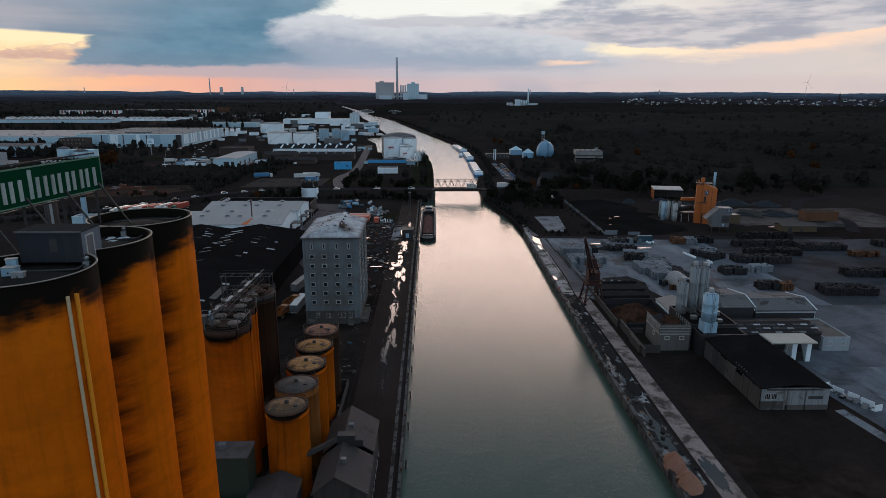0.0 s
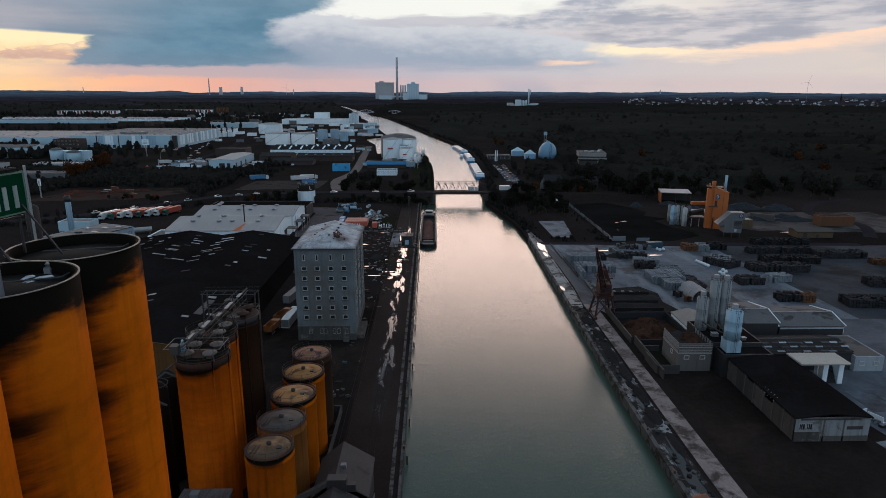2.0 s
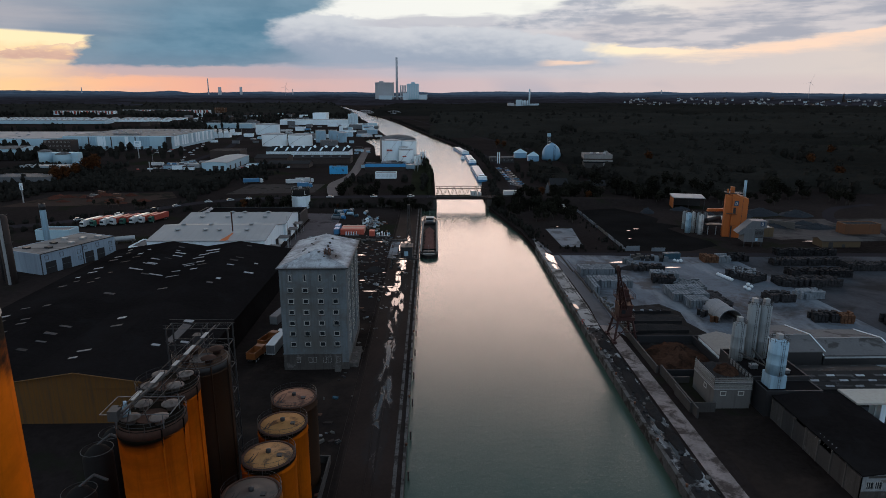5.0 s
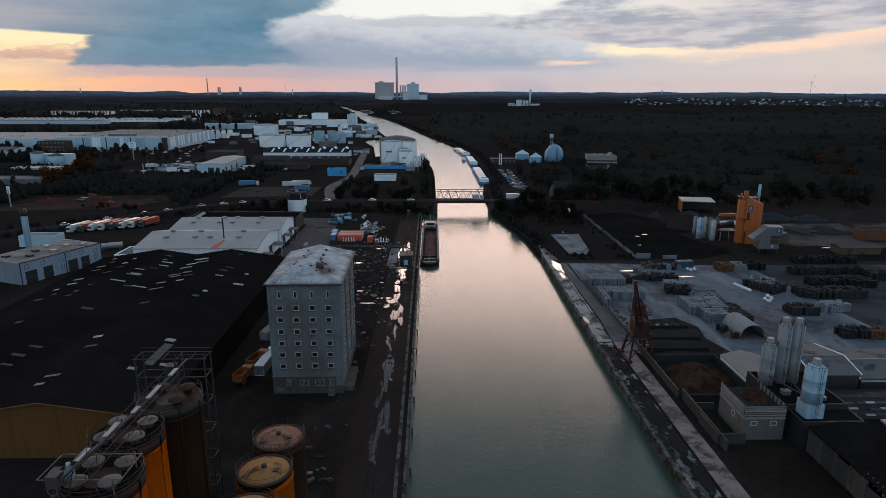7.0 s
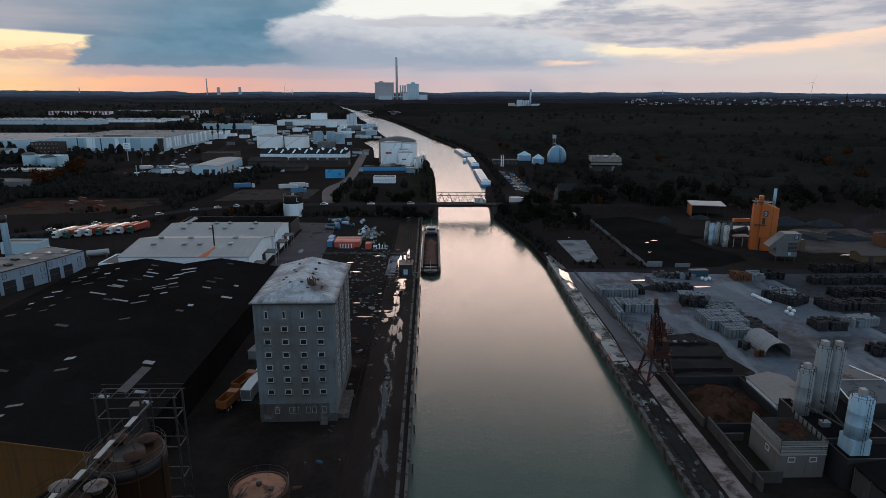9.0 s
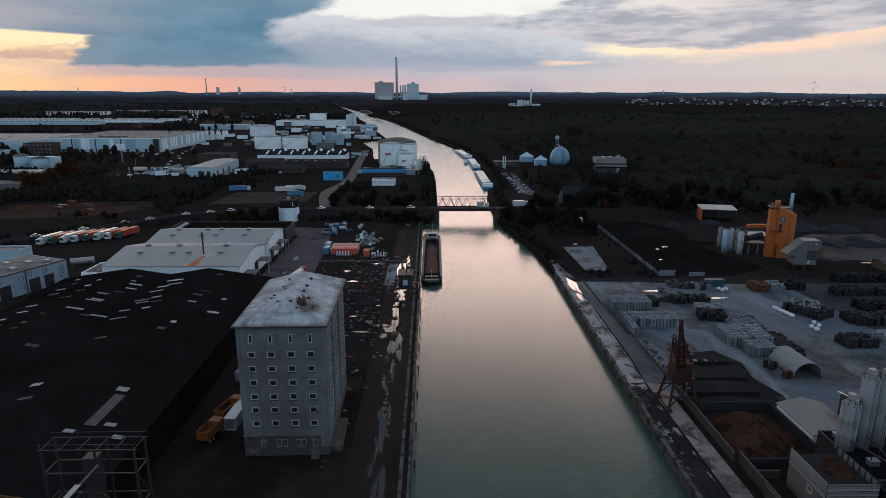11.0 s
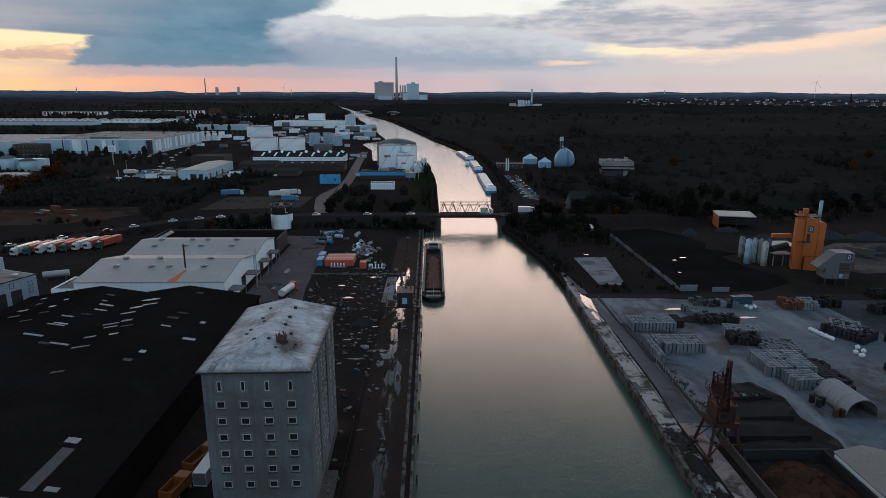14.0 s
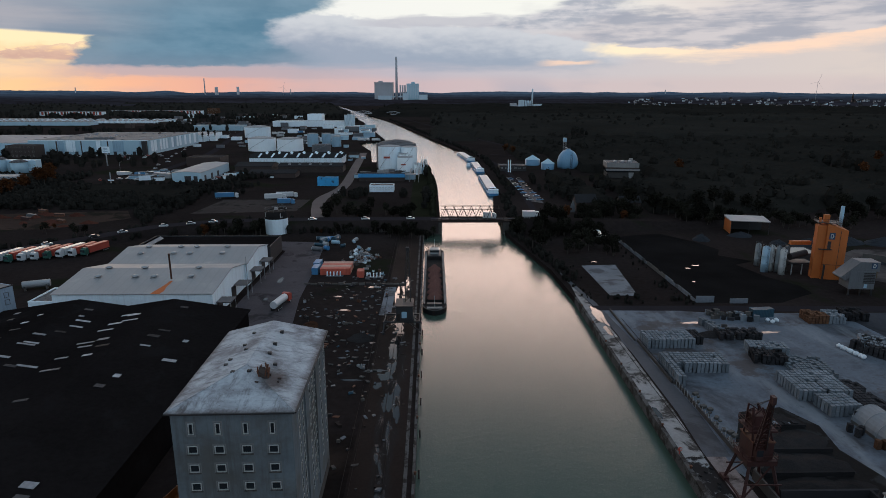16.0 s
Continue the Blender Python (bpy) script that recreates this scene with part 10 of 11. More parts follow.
def logistics_centre():
    t = thing("logistics_centre", "very large pale blue logistics warehouse with striped panels", "building", -400, 850, 0)
    X0, X1, Y0, Y1, H = -44, 87, -54, 96, 15.2
    part("wall", B((X0, X1, Y0, Y1, 0, H)), M_PALE, t)
    part("roof", B((X0 + 1, X1 - 1, Y0 + 1, Y1 - 1, H, H + 0.4)), M_FARROOF, t, "wide dusty membrane roof")
    rr = random.Random(9)
    x = X0 + 2
    while x < X1 - 6:
        w = rr.uniform(2, 13)
        part("facade_panel", B((x, x + w, Y0 - 0.25, Y0, 3.0, H - 0.3)), rr.choice((M_PALE, M_WHITE, M_PALE, M_LIGHTBLUE)), t)
        x += w + rr.choice((0.6, 0.6, 2.4))
    for x in (-14, 13, 42):
        part("dark_joint", B((x, x + 1.3, Y0 - 0.3, Y0 + 0.05, 0, H - 0.2)), M_BRICK, t)
    for k in range(17):
        y = Y0 + 6 + 8 * k
        part("facade_panel", B((X1, X1 + 0.25, y, y + rr.uniform(4, 7.2), 3.0, H - 0.3)), rr.choice((M_WHITE, M_LIGHTBLUE, M_PALE)), t)
    for k in range(11):
        part("dock_door", B((X0 + 8 + 10.5 * k, X0 + 11.5 + 10.5 * k, Y0 - 0.32, Y0 - 0.26, 0, 3.6)), M_DARK, t)
    for k in range(60):
        x, y = rr.uniform(X0 + 6, X1 - 8), rr.uniform(Y0 + 5, Y1 - 8)
        part("roof_light", B((x, x + 2.4, y, y + 2.4, H + 0.4, H + 1.1)), M_SKY, t)
    part("roof_plant", B((8, 40, -36, -30, H + 0.4, H + 2.6)), M_GREY, t)
    part("roof_edge", B((X0, X1, Y0 - 0.05, Y0 + 0.6, H, H + 0.7)), M_WHITE, t)
    part("external_stair", B((X1 - 6, X1 - 1, Y0 - 3.5, Y0 - 0.3, 0, H)), M_DARK, t)
    t2 = thing("logistics_centre", "very large pale warehouse joined to its neighbour", "building", -562, 860, 0)
    part("wall", B((-150, 114.5, -72, 60, 0, 13.0)), M_PALE, t2)
    part("roof", B((-149, 113.5, -71, 59, 13.0, 13.4)), M_FARROOF_LIT, t2)
    for k in range(30):
        x, y = rr.uniform(-140, 105), rr.uniform(-66, 55)
        part("roof_light", B((x, x + 2.4, y, y + 2.4, 13.4, 14.1)), M_SKY, t2)
    flat_block("logistics_wing", "long low pale warehouse wing", "building", -350, -318, 980, 1060, 9, M_WHITE, M_WHITEROOF, 0.3)
    flat_block("brick_office", "dark brick office block beside the warehouse", "building", -447, -416, 762, 778, 13, M_BRICK, M_DARKROOF, 0.3, 3, 4.0)


logistics_centre()


def round_office():
    t = thing("office_house", "white curved three-storey office house", "building", -358, 640, 0)
    t.scale = (0.72, 0.8, 1.15)
    for k, (r, x) in enumerate(((8, -20), (9, 4))):
        bm = bmesh.new()
        lathe(bm, [(r, 0), (r, 10 - 2 * k)], 24, x, 0)
        w = part("wall", bm, M_PALE, t)
        bm = bmesh.new()
        lathe(bm, [(r + 0.6, 10 - 2 * k), (r + 0.6, 10.3 - 2 * k), (r * 0.5, 11.5 - 2 * k), (0, 12 - 2 * k)], 24, x, 0, cap_lo=False)
        part("roof", bm, M_GREYROOF, t)
    part("wall", B((-20, 22, 2, 12, 0, 9)), M_PALE, t)
    for k in range(9):
        for z in (2.2, 5.4):
            window(t, pose(-18 + 4.6 * k, 1.9, z), 2.4, 1.4)


round_office()
M_HALLWALL = mat("dull_hall_wall", (0.30, 0.335, 0.365), 0.7, var=0.2, streak=0.3)
flat_block("hall_block", "grey-white hall with a flat roof", "building", -490, -430, 600, 640, 8, M_HALLWALL, M_WHITEROOF, 0.4)
flat_block("hall_block", "low pale warehouse with a dark opening", "building", -402, -380, 560, 580, 6, M_HALLWALL, M_GREYROOF, 0.3)
flat_block("hall_block", "low white hall beside the trees", "building", -362, -322, 581, 596, 4.5, M_HALLWALL, M_WHITEROOF, 0.3)
flat_block("hall_block", "grey low hall beside the trees", "building", -330, -285, 500, 518, 6, M_GREY, M_GREYROOF, 0.3)
hall("hall_block", "long grey-white hall with a big dark door", "building", -475, -418, 672, 706, 11, 13, "x", M_PALE, M_GREYROOF, 0.3, doors=(("s", 44, 9, 8),))
t = thing("billboard", "white billboard on a tall pale mast beside the car park", "billboard", -306, 690, 0)
part("mast", B((-0.4, 0.4, -0.4, 0.4, 0, 12)), M_STEEL, t)
part("board", B((-3.4, 3.4, -0.5, 0.5, 12, 18)), M_WHITE, t)
for z in (13.4, 14.8, 16.2):
    part("text_bar", B((-2.2, 2.0, -0.56, -0.5, z, z + 0.6)), M_LIGHTBLUE, t, "plain blue lettering bar")
for x, y in ((-236, 556), (-256, 420)):
    t = thing("sign_tower", "pale standing advertising pylon", "pylon", x, y, 0)
    part("pole", B((-0.3, 0.3, -0.3, 0.3, 0, 11)), M_STEEL, t)
    part("board", B((-0.9, 0.9, -0.3, 0.3, 8.0, 12.5)) if x < -250 else B((-2.0, 2.0, -0.4, 0.4, 4.6, 5.4)), M_WHITE, t)
# row of car transporters and far rows of roofs
rr = random.Random(77)
for y, x0, x1, step in ((1500, -985, -600, 12.6), (1565, -1040, -560, 14.2)):
    x = x0
    while x < x1:
        if rr.random() < 0.92:
            hall("row_shed", "white gabled shed in a far row", "shed", x, x + step * 0.82, y, y + 24, 4.4, 6.6, "y", M_WHITE, M_WHITEROOF, 0.2, group="far row of sheds")
        x += step
flat_block("long_store", "long pale store in the distance", "building", -1010, -700, 1400, 1440, 7, M_PALE, M_GREYROOF, 0.3)


def red_block(x0, x1, y, label):
    t = thing("striped_block", label, "building", (x0 + x1) / 2, y, 0)
    w = x1 - x0
    part("wall", B((-w / 2, w / 2, 0, 20, 0, 12)), M_WHITE, t)
    part("roof", B((-w / 2 - 0.5, w / 2 + 0.5, -0.5, 20.5, 12, 12.6)), M_GREYROOF, t)
    n = int(w / 9)
    for k in range(n):
        x = -w / 2 + w * k / n
        part("facade_panel", B((x, x + w / n * (0.66 if k % 3 else 0.35), -0.4, 0, 3, 11.5)), P_RED if k % 2 else M_STONE_O, t)


red_block(-1110, -930, 1910, "long red-and-white striped block in the distance")
red_block(-960, -690, 2020, "long red-and-white striped block in the distance")
flat_block("tan_block", "tan apartment block in the distance", "building", -690, -655, 2070, 2085, 18, M_STONE_O, M_GREYROOF, 0.5, 4, 6.0, (2.2, 1.8))
flat_block("lot_store", "low pale store beside the estate street", "building", -430, -340, 1240, 1270, 9, M_PALE, M_WHITEROOF, 0.3)
for k in range(36):
    x, y = rr.uniform(-640, -300), rr.uniform(1300, 1900)
    w, d, h = rr.uniform(8, 26), rr.uniform(8, 20), rr.uniform(4, 10)
    flat_block("town_building", "small pale building in the far estate", "building", x, x + w, y, y + d, h, rr.choice((M_WHITE, M_GREY, M_GREY, M_BRICK, M_BRICK)), rr.choice((M_GREYROOF, M_DARKROOF, M_DARKROOF)), 0.2, group="far estate buildings")

# cars and lorries in the car parks
for k in range(34):
    x, y = (rr.uniform(-430, -300), rr.uniform(770, 800)) if k < 18 else (-245 - 0.22 * (30 * (k - 18)) + rr.uniform(-3, 3), 640 + 30 * (k - 18) * 0.9)
    car(x, y, 0.0, rr.choice((0, 90, 80)), rr.choice((P_WHITE, P_SILVER, P_BLACK, P_WHITE)), "parked passenger car on the industrial estate", "cars on the estate")

sheet("car_park", [(61, 610), (72, 591), (70, 485), (62, 493)], 0.07, M_ROADP, "worn asphalt car park beside the towpath", "car park")
for k in range(16):
    f = (k // 2 + 0.5) / 8
    x0, y0 = 66.5 + (-0.1) * f, 600.5 + (-111.4) * f
    car(x0 + (3.0 if k % 2 else -3.5), y0, 0.08, 8 + 4 * (k % 3), rr.choice((P_SILVER, P_BLACK, P_BLACK, P_BLACK, P_BLACK, P_BLUE)), "passenger car parked beside the towpath", "cars by the towpath")


def clutter():
    """Parked vans, trailers, cabins and tanks spread over the estate yards."""
    rr = random.Random(808)
    for k in range(44):
        x, y = rr.choice(((-258 + rr.uniform(-4, 34), 588 + rr.uniform(0, 18)), (-176 + rr.uniform(0, 5), 585 + 3.4 * (k % 20)), (-330 + rr.uniform(0, 110), 730 + rr.uniform(0, 60)), (-70 + rr.uniform(-4, 12), 520 + rr.uniform(0, 30)), (-160 + rr.uniform(0, 70), 745 + rr.uniform(0, 40))))
        car(x, y, 0.0, rr.uniform(0, 180), rr.choice((P_WHITE, P_WHITE, P_SILVER, P_BLACK, P_RED)), "parked passenger car in the estate yards", "cars in the estate yards")
    for k in range(16):
        x, y = rr.choice(((-262 + 5.5 * k, 612 + rr.uniform(-3, 6)), (-300 + rr.uniform(0, 80), 1000 + rr.uniform(0, 260)), (-160 + rr.uniform(0, 80), 960 + rr.uniform(0, 60))))
        lorry(x, y, 0.0, rr.uniform(-25, 25), P_WHITE, rr.choice((P_WHITE, P_WHITE, P_SILVER, P_BLUE)), "white box lorry parked in the estate yards", 9.0, group="lorries in the estate yards")
    for k in range(90):
        x, y = rr.choice(((rr.uniform(-150, -70), rr.uniform(735, 800)), (rr.uniform(-60, -10), rr.uniform(585, 640)), (rr.uniform(-330, -100), rr.uniform(870, 1320)), (rr.uniform(-240, -200), rr.uniform(590, 640)), (rr.uniform(-230, -130), rr.uniform(580, 690))))
        w, d, h = rr.uniform(1.5, 5), rr.uniform(1.5, 4), rr.uniform(1.6, 4.5)
        t = thing("site_cabin", "small pale site cabin in a works yard", "cabin", x, y, 0, rr.uniform(-20, 20), "site cabins")
        part("body", B((-w, w, -d, d, 0, h)), rr.choice((M_WHITE, M_PALE, M_STEEL, M_GREY, M_BRICK, M_LIGHTBLUE)), t)
        part("roof", B((-w - 0.2, w + 0.2, -d - 0.2, d + 0.2, h, h + 0.25)), rr.choice((M_GREYROOF, M_DARKROOF, M_WHITEROOF)), t)
    for k in range(18):
        x, y = rr.choice(((-270 - 0.2 * (40 * k), 640 + 40 * k), (-330 - 0.1 * k, 780 + 30 * k)))
        t = thing("street_lamp", "thin grey street lamp beside the estate street", "street lamp", x, y, 0, 0, "street lamps")
        bm = bmesh.new()
        bar(bm, (0, 0, 0), (0, 0, 9), 0.12), bar(bm, (0, 0, 9), (1.6, 0, 9.3), 0.08)
        part("pole", bm, M_STEEL, t)
        part("head", B((1.3, 2.1, -0.18, 0.18, 9.2, 9.4)), M_STEEL, t)
    # steel gantries beside the tall tanks
    for x in (-8.5, -5.5):
        t = thing("pipe_gantry", "white steel pipe gantry beside the tall tanks", "gantry", x, 640, 0, 0, "pipe gantries")
        bm = bmesh.new()
        for k in range(4):
            bar(bm, (-1, -18 + 12 * k, 0), (-1, -18 + 12 * k, 9 + 3 * (k % 2)), 0.16), bar(bm, (1, -18 + 12 * k, 0), (1, -18 + 12 * k, 9 + 3 * (k % 2)), 0.16)
            bar(bm, (-1, -18 + 12 * k, 9), (1, -18 + 12 * k, 9), 0.14)
        for z in (5, 9):
            bar(bm, (-1, -18, z), (-1, 18, z), 0.14), bar(bm, (1, -18, z), (1, 18, z), 0.14)
        part("frame", bm, M_WHITE, t)
        bm = bmesh.new()
        for q in (-0.5, 0.0, 0.5):
            bar(bm, (q, -20, 9.3), (q, 20, 9.3), 0.18, 6)
        part("pipe", bm, M_STEEL, t)


clutter()


# ---- sewage works on the far right ----
M_EGG = mat("blue_grey_cladding", (0.13, 0.27, 0.40), 0.35, var=0.12, scale=0.5, streak=0.2)


def digesters():
    t = thing("egg_digester", "pale blue egg-shaped digester tower with a stair", "digester", 125.6, 672, 0)
    prof = [(7.6, 0)] + [(9.6 * math.cos(a) ** 0.9 if math.cos(a) > 0 else 0, 6.0 + 15.5 * math.sin(a)) for a in [radians(-22 + 11 * k) for k in range(10)]] + [(2.0, 21.3), (2.0, 22.2), (0, 22.4)]
    bm = bmesh.new()
    prof = [(a, b * 0.79) for a, b in prof]
    lathe(bm, prof, 36)
    part("shell", bm, M_EGG, t)
    bm = bmesh.new()
    ring_bar(bm, 0, 0, 18.2, 2.3, 0.08, 14)
    for k in range(16):
        z = 1.0 * k
        bar(bm, (0.5 if k % 2 else 2.0, -10.0, z), (2.0 if k % 2 else 0.5, -10.0, z + 1.0), 0.12)
    for s in (0.4, 2.1):
        bar(bm, (s, -10.0, 0), (s, -10.0, 16), 0.12)
    part("stair", bm, M_DARK, t)
    t2 = thing("stair_tower", "pale lattice stair tower beside the digester", "tower", 125.6, 688, 0)
    bm = bmesh.new()
    for px in (-1.2, 1.2):
        for py in (-1.2, 1.2):
            bar(bm, (px, py, 0), (px, py, 26), 0.18)
    for k in range(13):
        z = 2.0 * k
        for px in (-1.2, 1.2):
            bar(bm, (px, -1.2, z), (px, 1.2, z + 2), 0.1)
        bar(bm, (-1.2, -1.2, z), (1.2, -1.2, z + 2), 0.12), bar(bm, (-1.2, -1.2, z), (1.2, -1.2, z), 0.14)
    part("shaft", bm, M_GREY, t2)
    part("top_cabin", B((-1.6, 1.6, -1.6, 1.6, 23, 26.5)), M_LIGHTBLUE, t2)
    bm = bmesh.new()
    bar(bm, (0, 0, 18), (0, -14, 18), 0.4)
    part("bridge", bm, M_STEEL, t2)
    for x, y, r in ((105.6, 664, 6.0), (97.0, 697, 7.0)):
        t3 = thing("gas_holder", "pale round tank with a conical roof", "tank", x, y, 0, 0, "gas holders")
        bm = bmesh.new()
        lathe(bm, [(r, 0), (r, 5.6)], 28, cap_lo=False)
        part("shell", bm, M_EGG, t3)
        bm = bmesh.new()
        lathe(bm, [(r + 0.3, 5.5), (r * 0.55, 7.4), (0.5, 9.4), (0, 9.5)], 28, cap_lo=False)
        part("cone_roof", bm, M_PALE, t3)
    t4 = thing("flue_pair", "two pale upright flues at the pump house", "flue", 67.5, 640, 0)
    for x in (-0.9, 0.9):
        bm = bmesh.new()
        bar(bm, (x, 0, 0), (x, 0, 11), 0.45, 12)
        part("pipe", bm, M_WHITE, t4)
    flat_block("pump_house", "low grey pump house with pale bands", "building", 60, 84, 650, 664, 5, M_DARK, M_GREYROOF, 0.3, 1, 4)


digesters()


M_OFFICE = mat("office_render", (0.22, 0.215, 0.21), 0.8, var=0.2, scale=0.3, streak=0.3)
M_STOREY = mat("dark_ground_storey", (0.05, 0.045, 0.042), 0.8, var=0.3, scale=0.3)


def terraced_office():
    t = thing("office_house", "white banded two-storey office among trees", "building", 155, 604, 0, -8)
    part("wall", B((-11, 14, 0, 22, 0, 4.6)), M_STOREY, t)
    part("wall", B((-12, 14, -1, 22, 8.6, 12.2)), M_OFFICE, t, "pale upper storey")
    part("band", B((-12.05, 14.05, -1.05, 22.05, 7.6, 8.6)), M_BRICK, t)
    part("window_band", B((-11.5, 13.6, -0.5, 21, 4.6, 7.6)), M_GLASS, t)
    part("wall", B((6, 14, -1.5, 10, 0, 4.6)), M_OFFICE, t)
    part("roof", B((-11.5, 13.5, -0.5, 21.5, 12.2, 12.4)), M_GREYROOF, t)
    part("balcony", B((-12.5, 14.5, -2.0, -1.1, 6.0, 7.4)), M_OFFICE, t)
    part("stair_head", B((8, 11, 12, 15, 12.4, 14.6)), M_OFFICE, t)
    for x in (-6, 0, 6):
        part("roof_unit", B((x, x + 2.5, 4, 7, 12.2, 13.8)), M_STEEL, t)


terraced_office()
hall("farmhouse", "dark brick farmhouse with small lit-sky windows", "house", 84, 96, 457, 467, 5.5, 9.5, "x", M_BRICK, M_DARKROOF, 0.4)
for x in (86, 88.6, 91.2, 93.8):
    t = thing("farmhouse_window", "pale-framed farmhouse window", "window", x, 456.95, 3.4, 0, "farmhouse windows")
    part("frame", B((-0.55, 0.55, -0.1, 0.05, -0.9, 0.9)), M_STONE_O, t)
    part("pane", B((-0.45, 0.45, -0.12, -0.1, -0.8, 0.8)), M_GLASS, t)
hall("farmhouse", "dark brick farm outbuilding among the trees", "house", 112, 124, 462, 472, 4.5, 7.5, "x", M_BRICK, M_DARKROOF, 0.4)
t = thing("gable_flag", "tall white triangular gable end", "gable", 81.5, 455, 0)
bm = bmesh.new()
prism(bm, [(-1.3, -0.2), (0, -0.2), (1.3, -0.2), (1.3, 0.2), (0, 0.2), (-1.3, 0.2)], 0, [3.6, 7.6, 3.6, 3.6, 7.6, 3.6])
part("wall", bm, M_GREY, t)

# ---- distant power station and chimneys ----
def power_station():
    t = thing("power_station", "large power station blocks by the canal, paled by painted haze", "power station", -205, 4000, 0)
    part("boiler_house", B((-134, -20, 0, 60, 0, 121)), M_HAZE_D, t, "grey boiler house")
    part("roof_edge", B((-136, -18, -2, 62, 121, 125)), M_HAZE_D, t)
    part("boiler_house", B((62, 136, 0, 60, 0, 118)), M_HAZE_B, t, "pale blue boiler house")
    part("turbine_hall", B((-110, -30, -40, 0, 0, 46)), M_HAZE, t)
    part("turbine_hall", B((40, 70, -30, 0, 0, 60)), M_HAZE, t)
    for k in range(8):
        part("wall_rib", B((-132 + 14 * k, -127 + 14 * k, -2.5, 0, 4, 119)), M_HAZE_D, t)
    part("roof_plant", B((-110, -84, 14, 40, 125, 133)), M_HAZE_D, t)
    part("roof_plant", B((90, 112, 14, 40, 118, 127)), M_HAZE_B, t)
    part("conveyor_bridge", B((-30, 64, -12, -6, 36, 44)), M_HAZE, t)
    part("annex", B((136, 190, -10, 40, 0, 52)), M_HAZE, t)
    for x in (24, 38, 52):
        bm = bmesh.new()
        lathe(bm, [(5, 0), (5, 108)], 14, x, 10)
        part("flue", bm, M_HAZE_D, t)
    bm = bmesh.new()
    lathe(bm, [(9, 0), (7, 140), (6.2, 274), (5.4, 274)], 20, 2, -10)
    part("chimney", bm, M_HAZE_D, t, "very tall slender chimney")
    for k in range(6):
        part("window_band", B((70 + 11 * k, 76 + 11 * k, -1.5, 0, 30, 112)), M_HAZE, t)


power_station()
t = thing("small_works", "distant works with a pale chimney", "works", 436, 2800, 0)
bm = bmesh.new()
lathe(bm, [(4.0, 0), (3.0, 82), (2.4, 82)], 16)
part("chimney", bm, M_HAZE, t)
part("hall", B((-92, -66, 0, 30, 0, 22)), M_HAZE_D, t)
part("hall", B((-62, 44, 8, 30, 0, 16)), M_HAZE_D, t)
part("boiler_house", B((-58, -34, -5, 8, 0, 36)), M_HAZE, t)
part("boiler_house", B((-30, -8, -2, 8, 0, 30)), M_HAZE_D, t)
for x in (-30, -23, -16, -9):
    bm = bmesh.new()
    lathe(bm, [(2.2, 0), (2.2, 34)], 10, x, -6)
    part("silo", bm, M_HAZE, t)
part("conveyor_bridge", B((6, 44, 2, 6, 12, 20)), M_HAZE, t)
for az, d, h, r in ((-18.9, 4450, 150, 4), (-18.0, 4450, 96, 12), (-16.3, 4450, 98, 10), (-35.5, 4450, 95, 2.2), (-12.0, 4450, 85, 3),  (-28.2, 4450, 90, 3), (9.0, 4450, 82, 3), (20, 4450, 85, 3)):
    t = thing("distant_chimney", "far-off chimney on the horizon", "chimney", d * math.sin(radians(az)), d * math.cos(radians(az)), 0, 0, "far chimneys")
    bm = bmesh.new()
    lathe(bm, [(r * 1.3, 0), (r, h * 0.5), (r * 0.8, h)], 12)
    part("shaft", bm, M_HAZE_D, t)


def arch_bridge(x, y, rz, span):
    t = thing("arch_bridge", "far-off pale steel arch bridge", "bridge", x, y, 0, rz, "far arch bridges")
    part("deck", B((-span / 2, span / 2, -4, 4, 3.0, 4.2)), M_HAZE_D, t)
    for yy in (-3.6, 3.6):
        bm = bmesh.new()
        n = 12
        rise = [span * 0.15 * (1 - (2 * i / n - 1) ** 2) + 4.0 for i in range(n + 1)]
        for i in range(n):
            xa, xb = -span / 2 + span * i / n, -span / 2 + span * (i + 1) / n
            bar(bm, (xa, yy, rise[i]), (xb, yy, rise[i + 1]), 0.55)
            if i:
                bar(bm, (xa, yy, 4.0), (xa, yy, rise[i]), 0.25)
        part("arch", bm, M_HAZE_D, t)


arch_bridge(-203, 2025, -8, 57)
arch_bridge(-110, 1962, -8, 57)
sheet("pond", [(-431, 3363), (-371, 3353), (-381, 3583), (-441, 3593)], 0.15, M_WATER, "far strip of still water behind the trees", "water", 0.3)


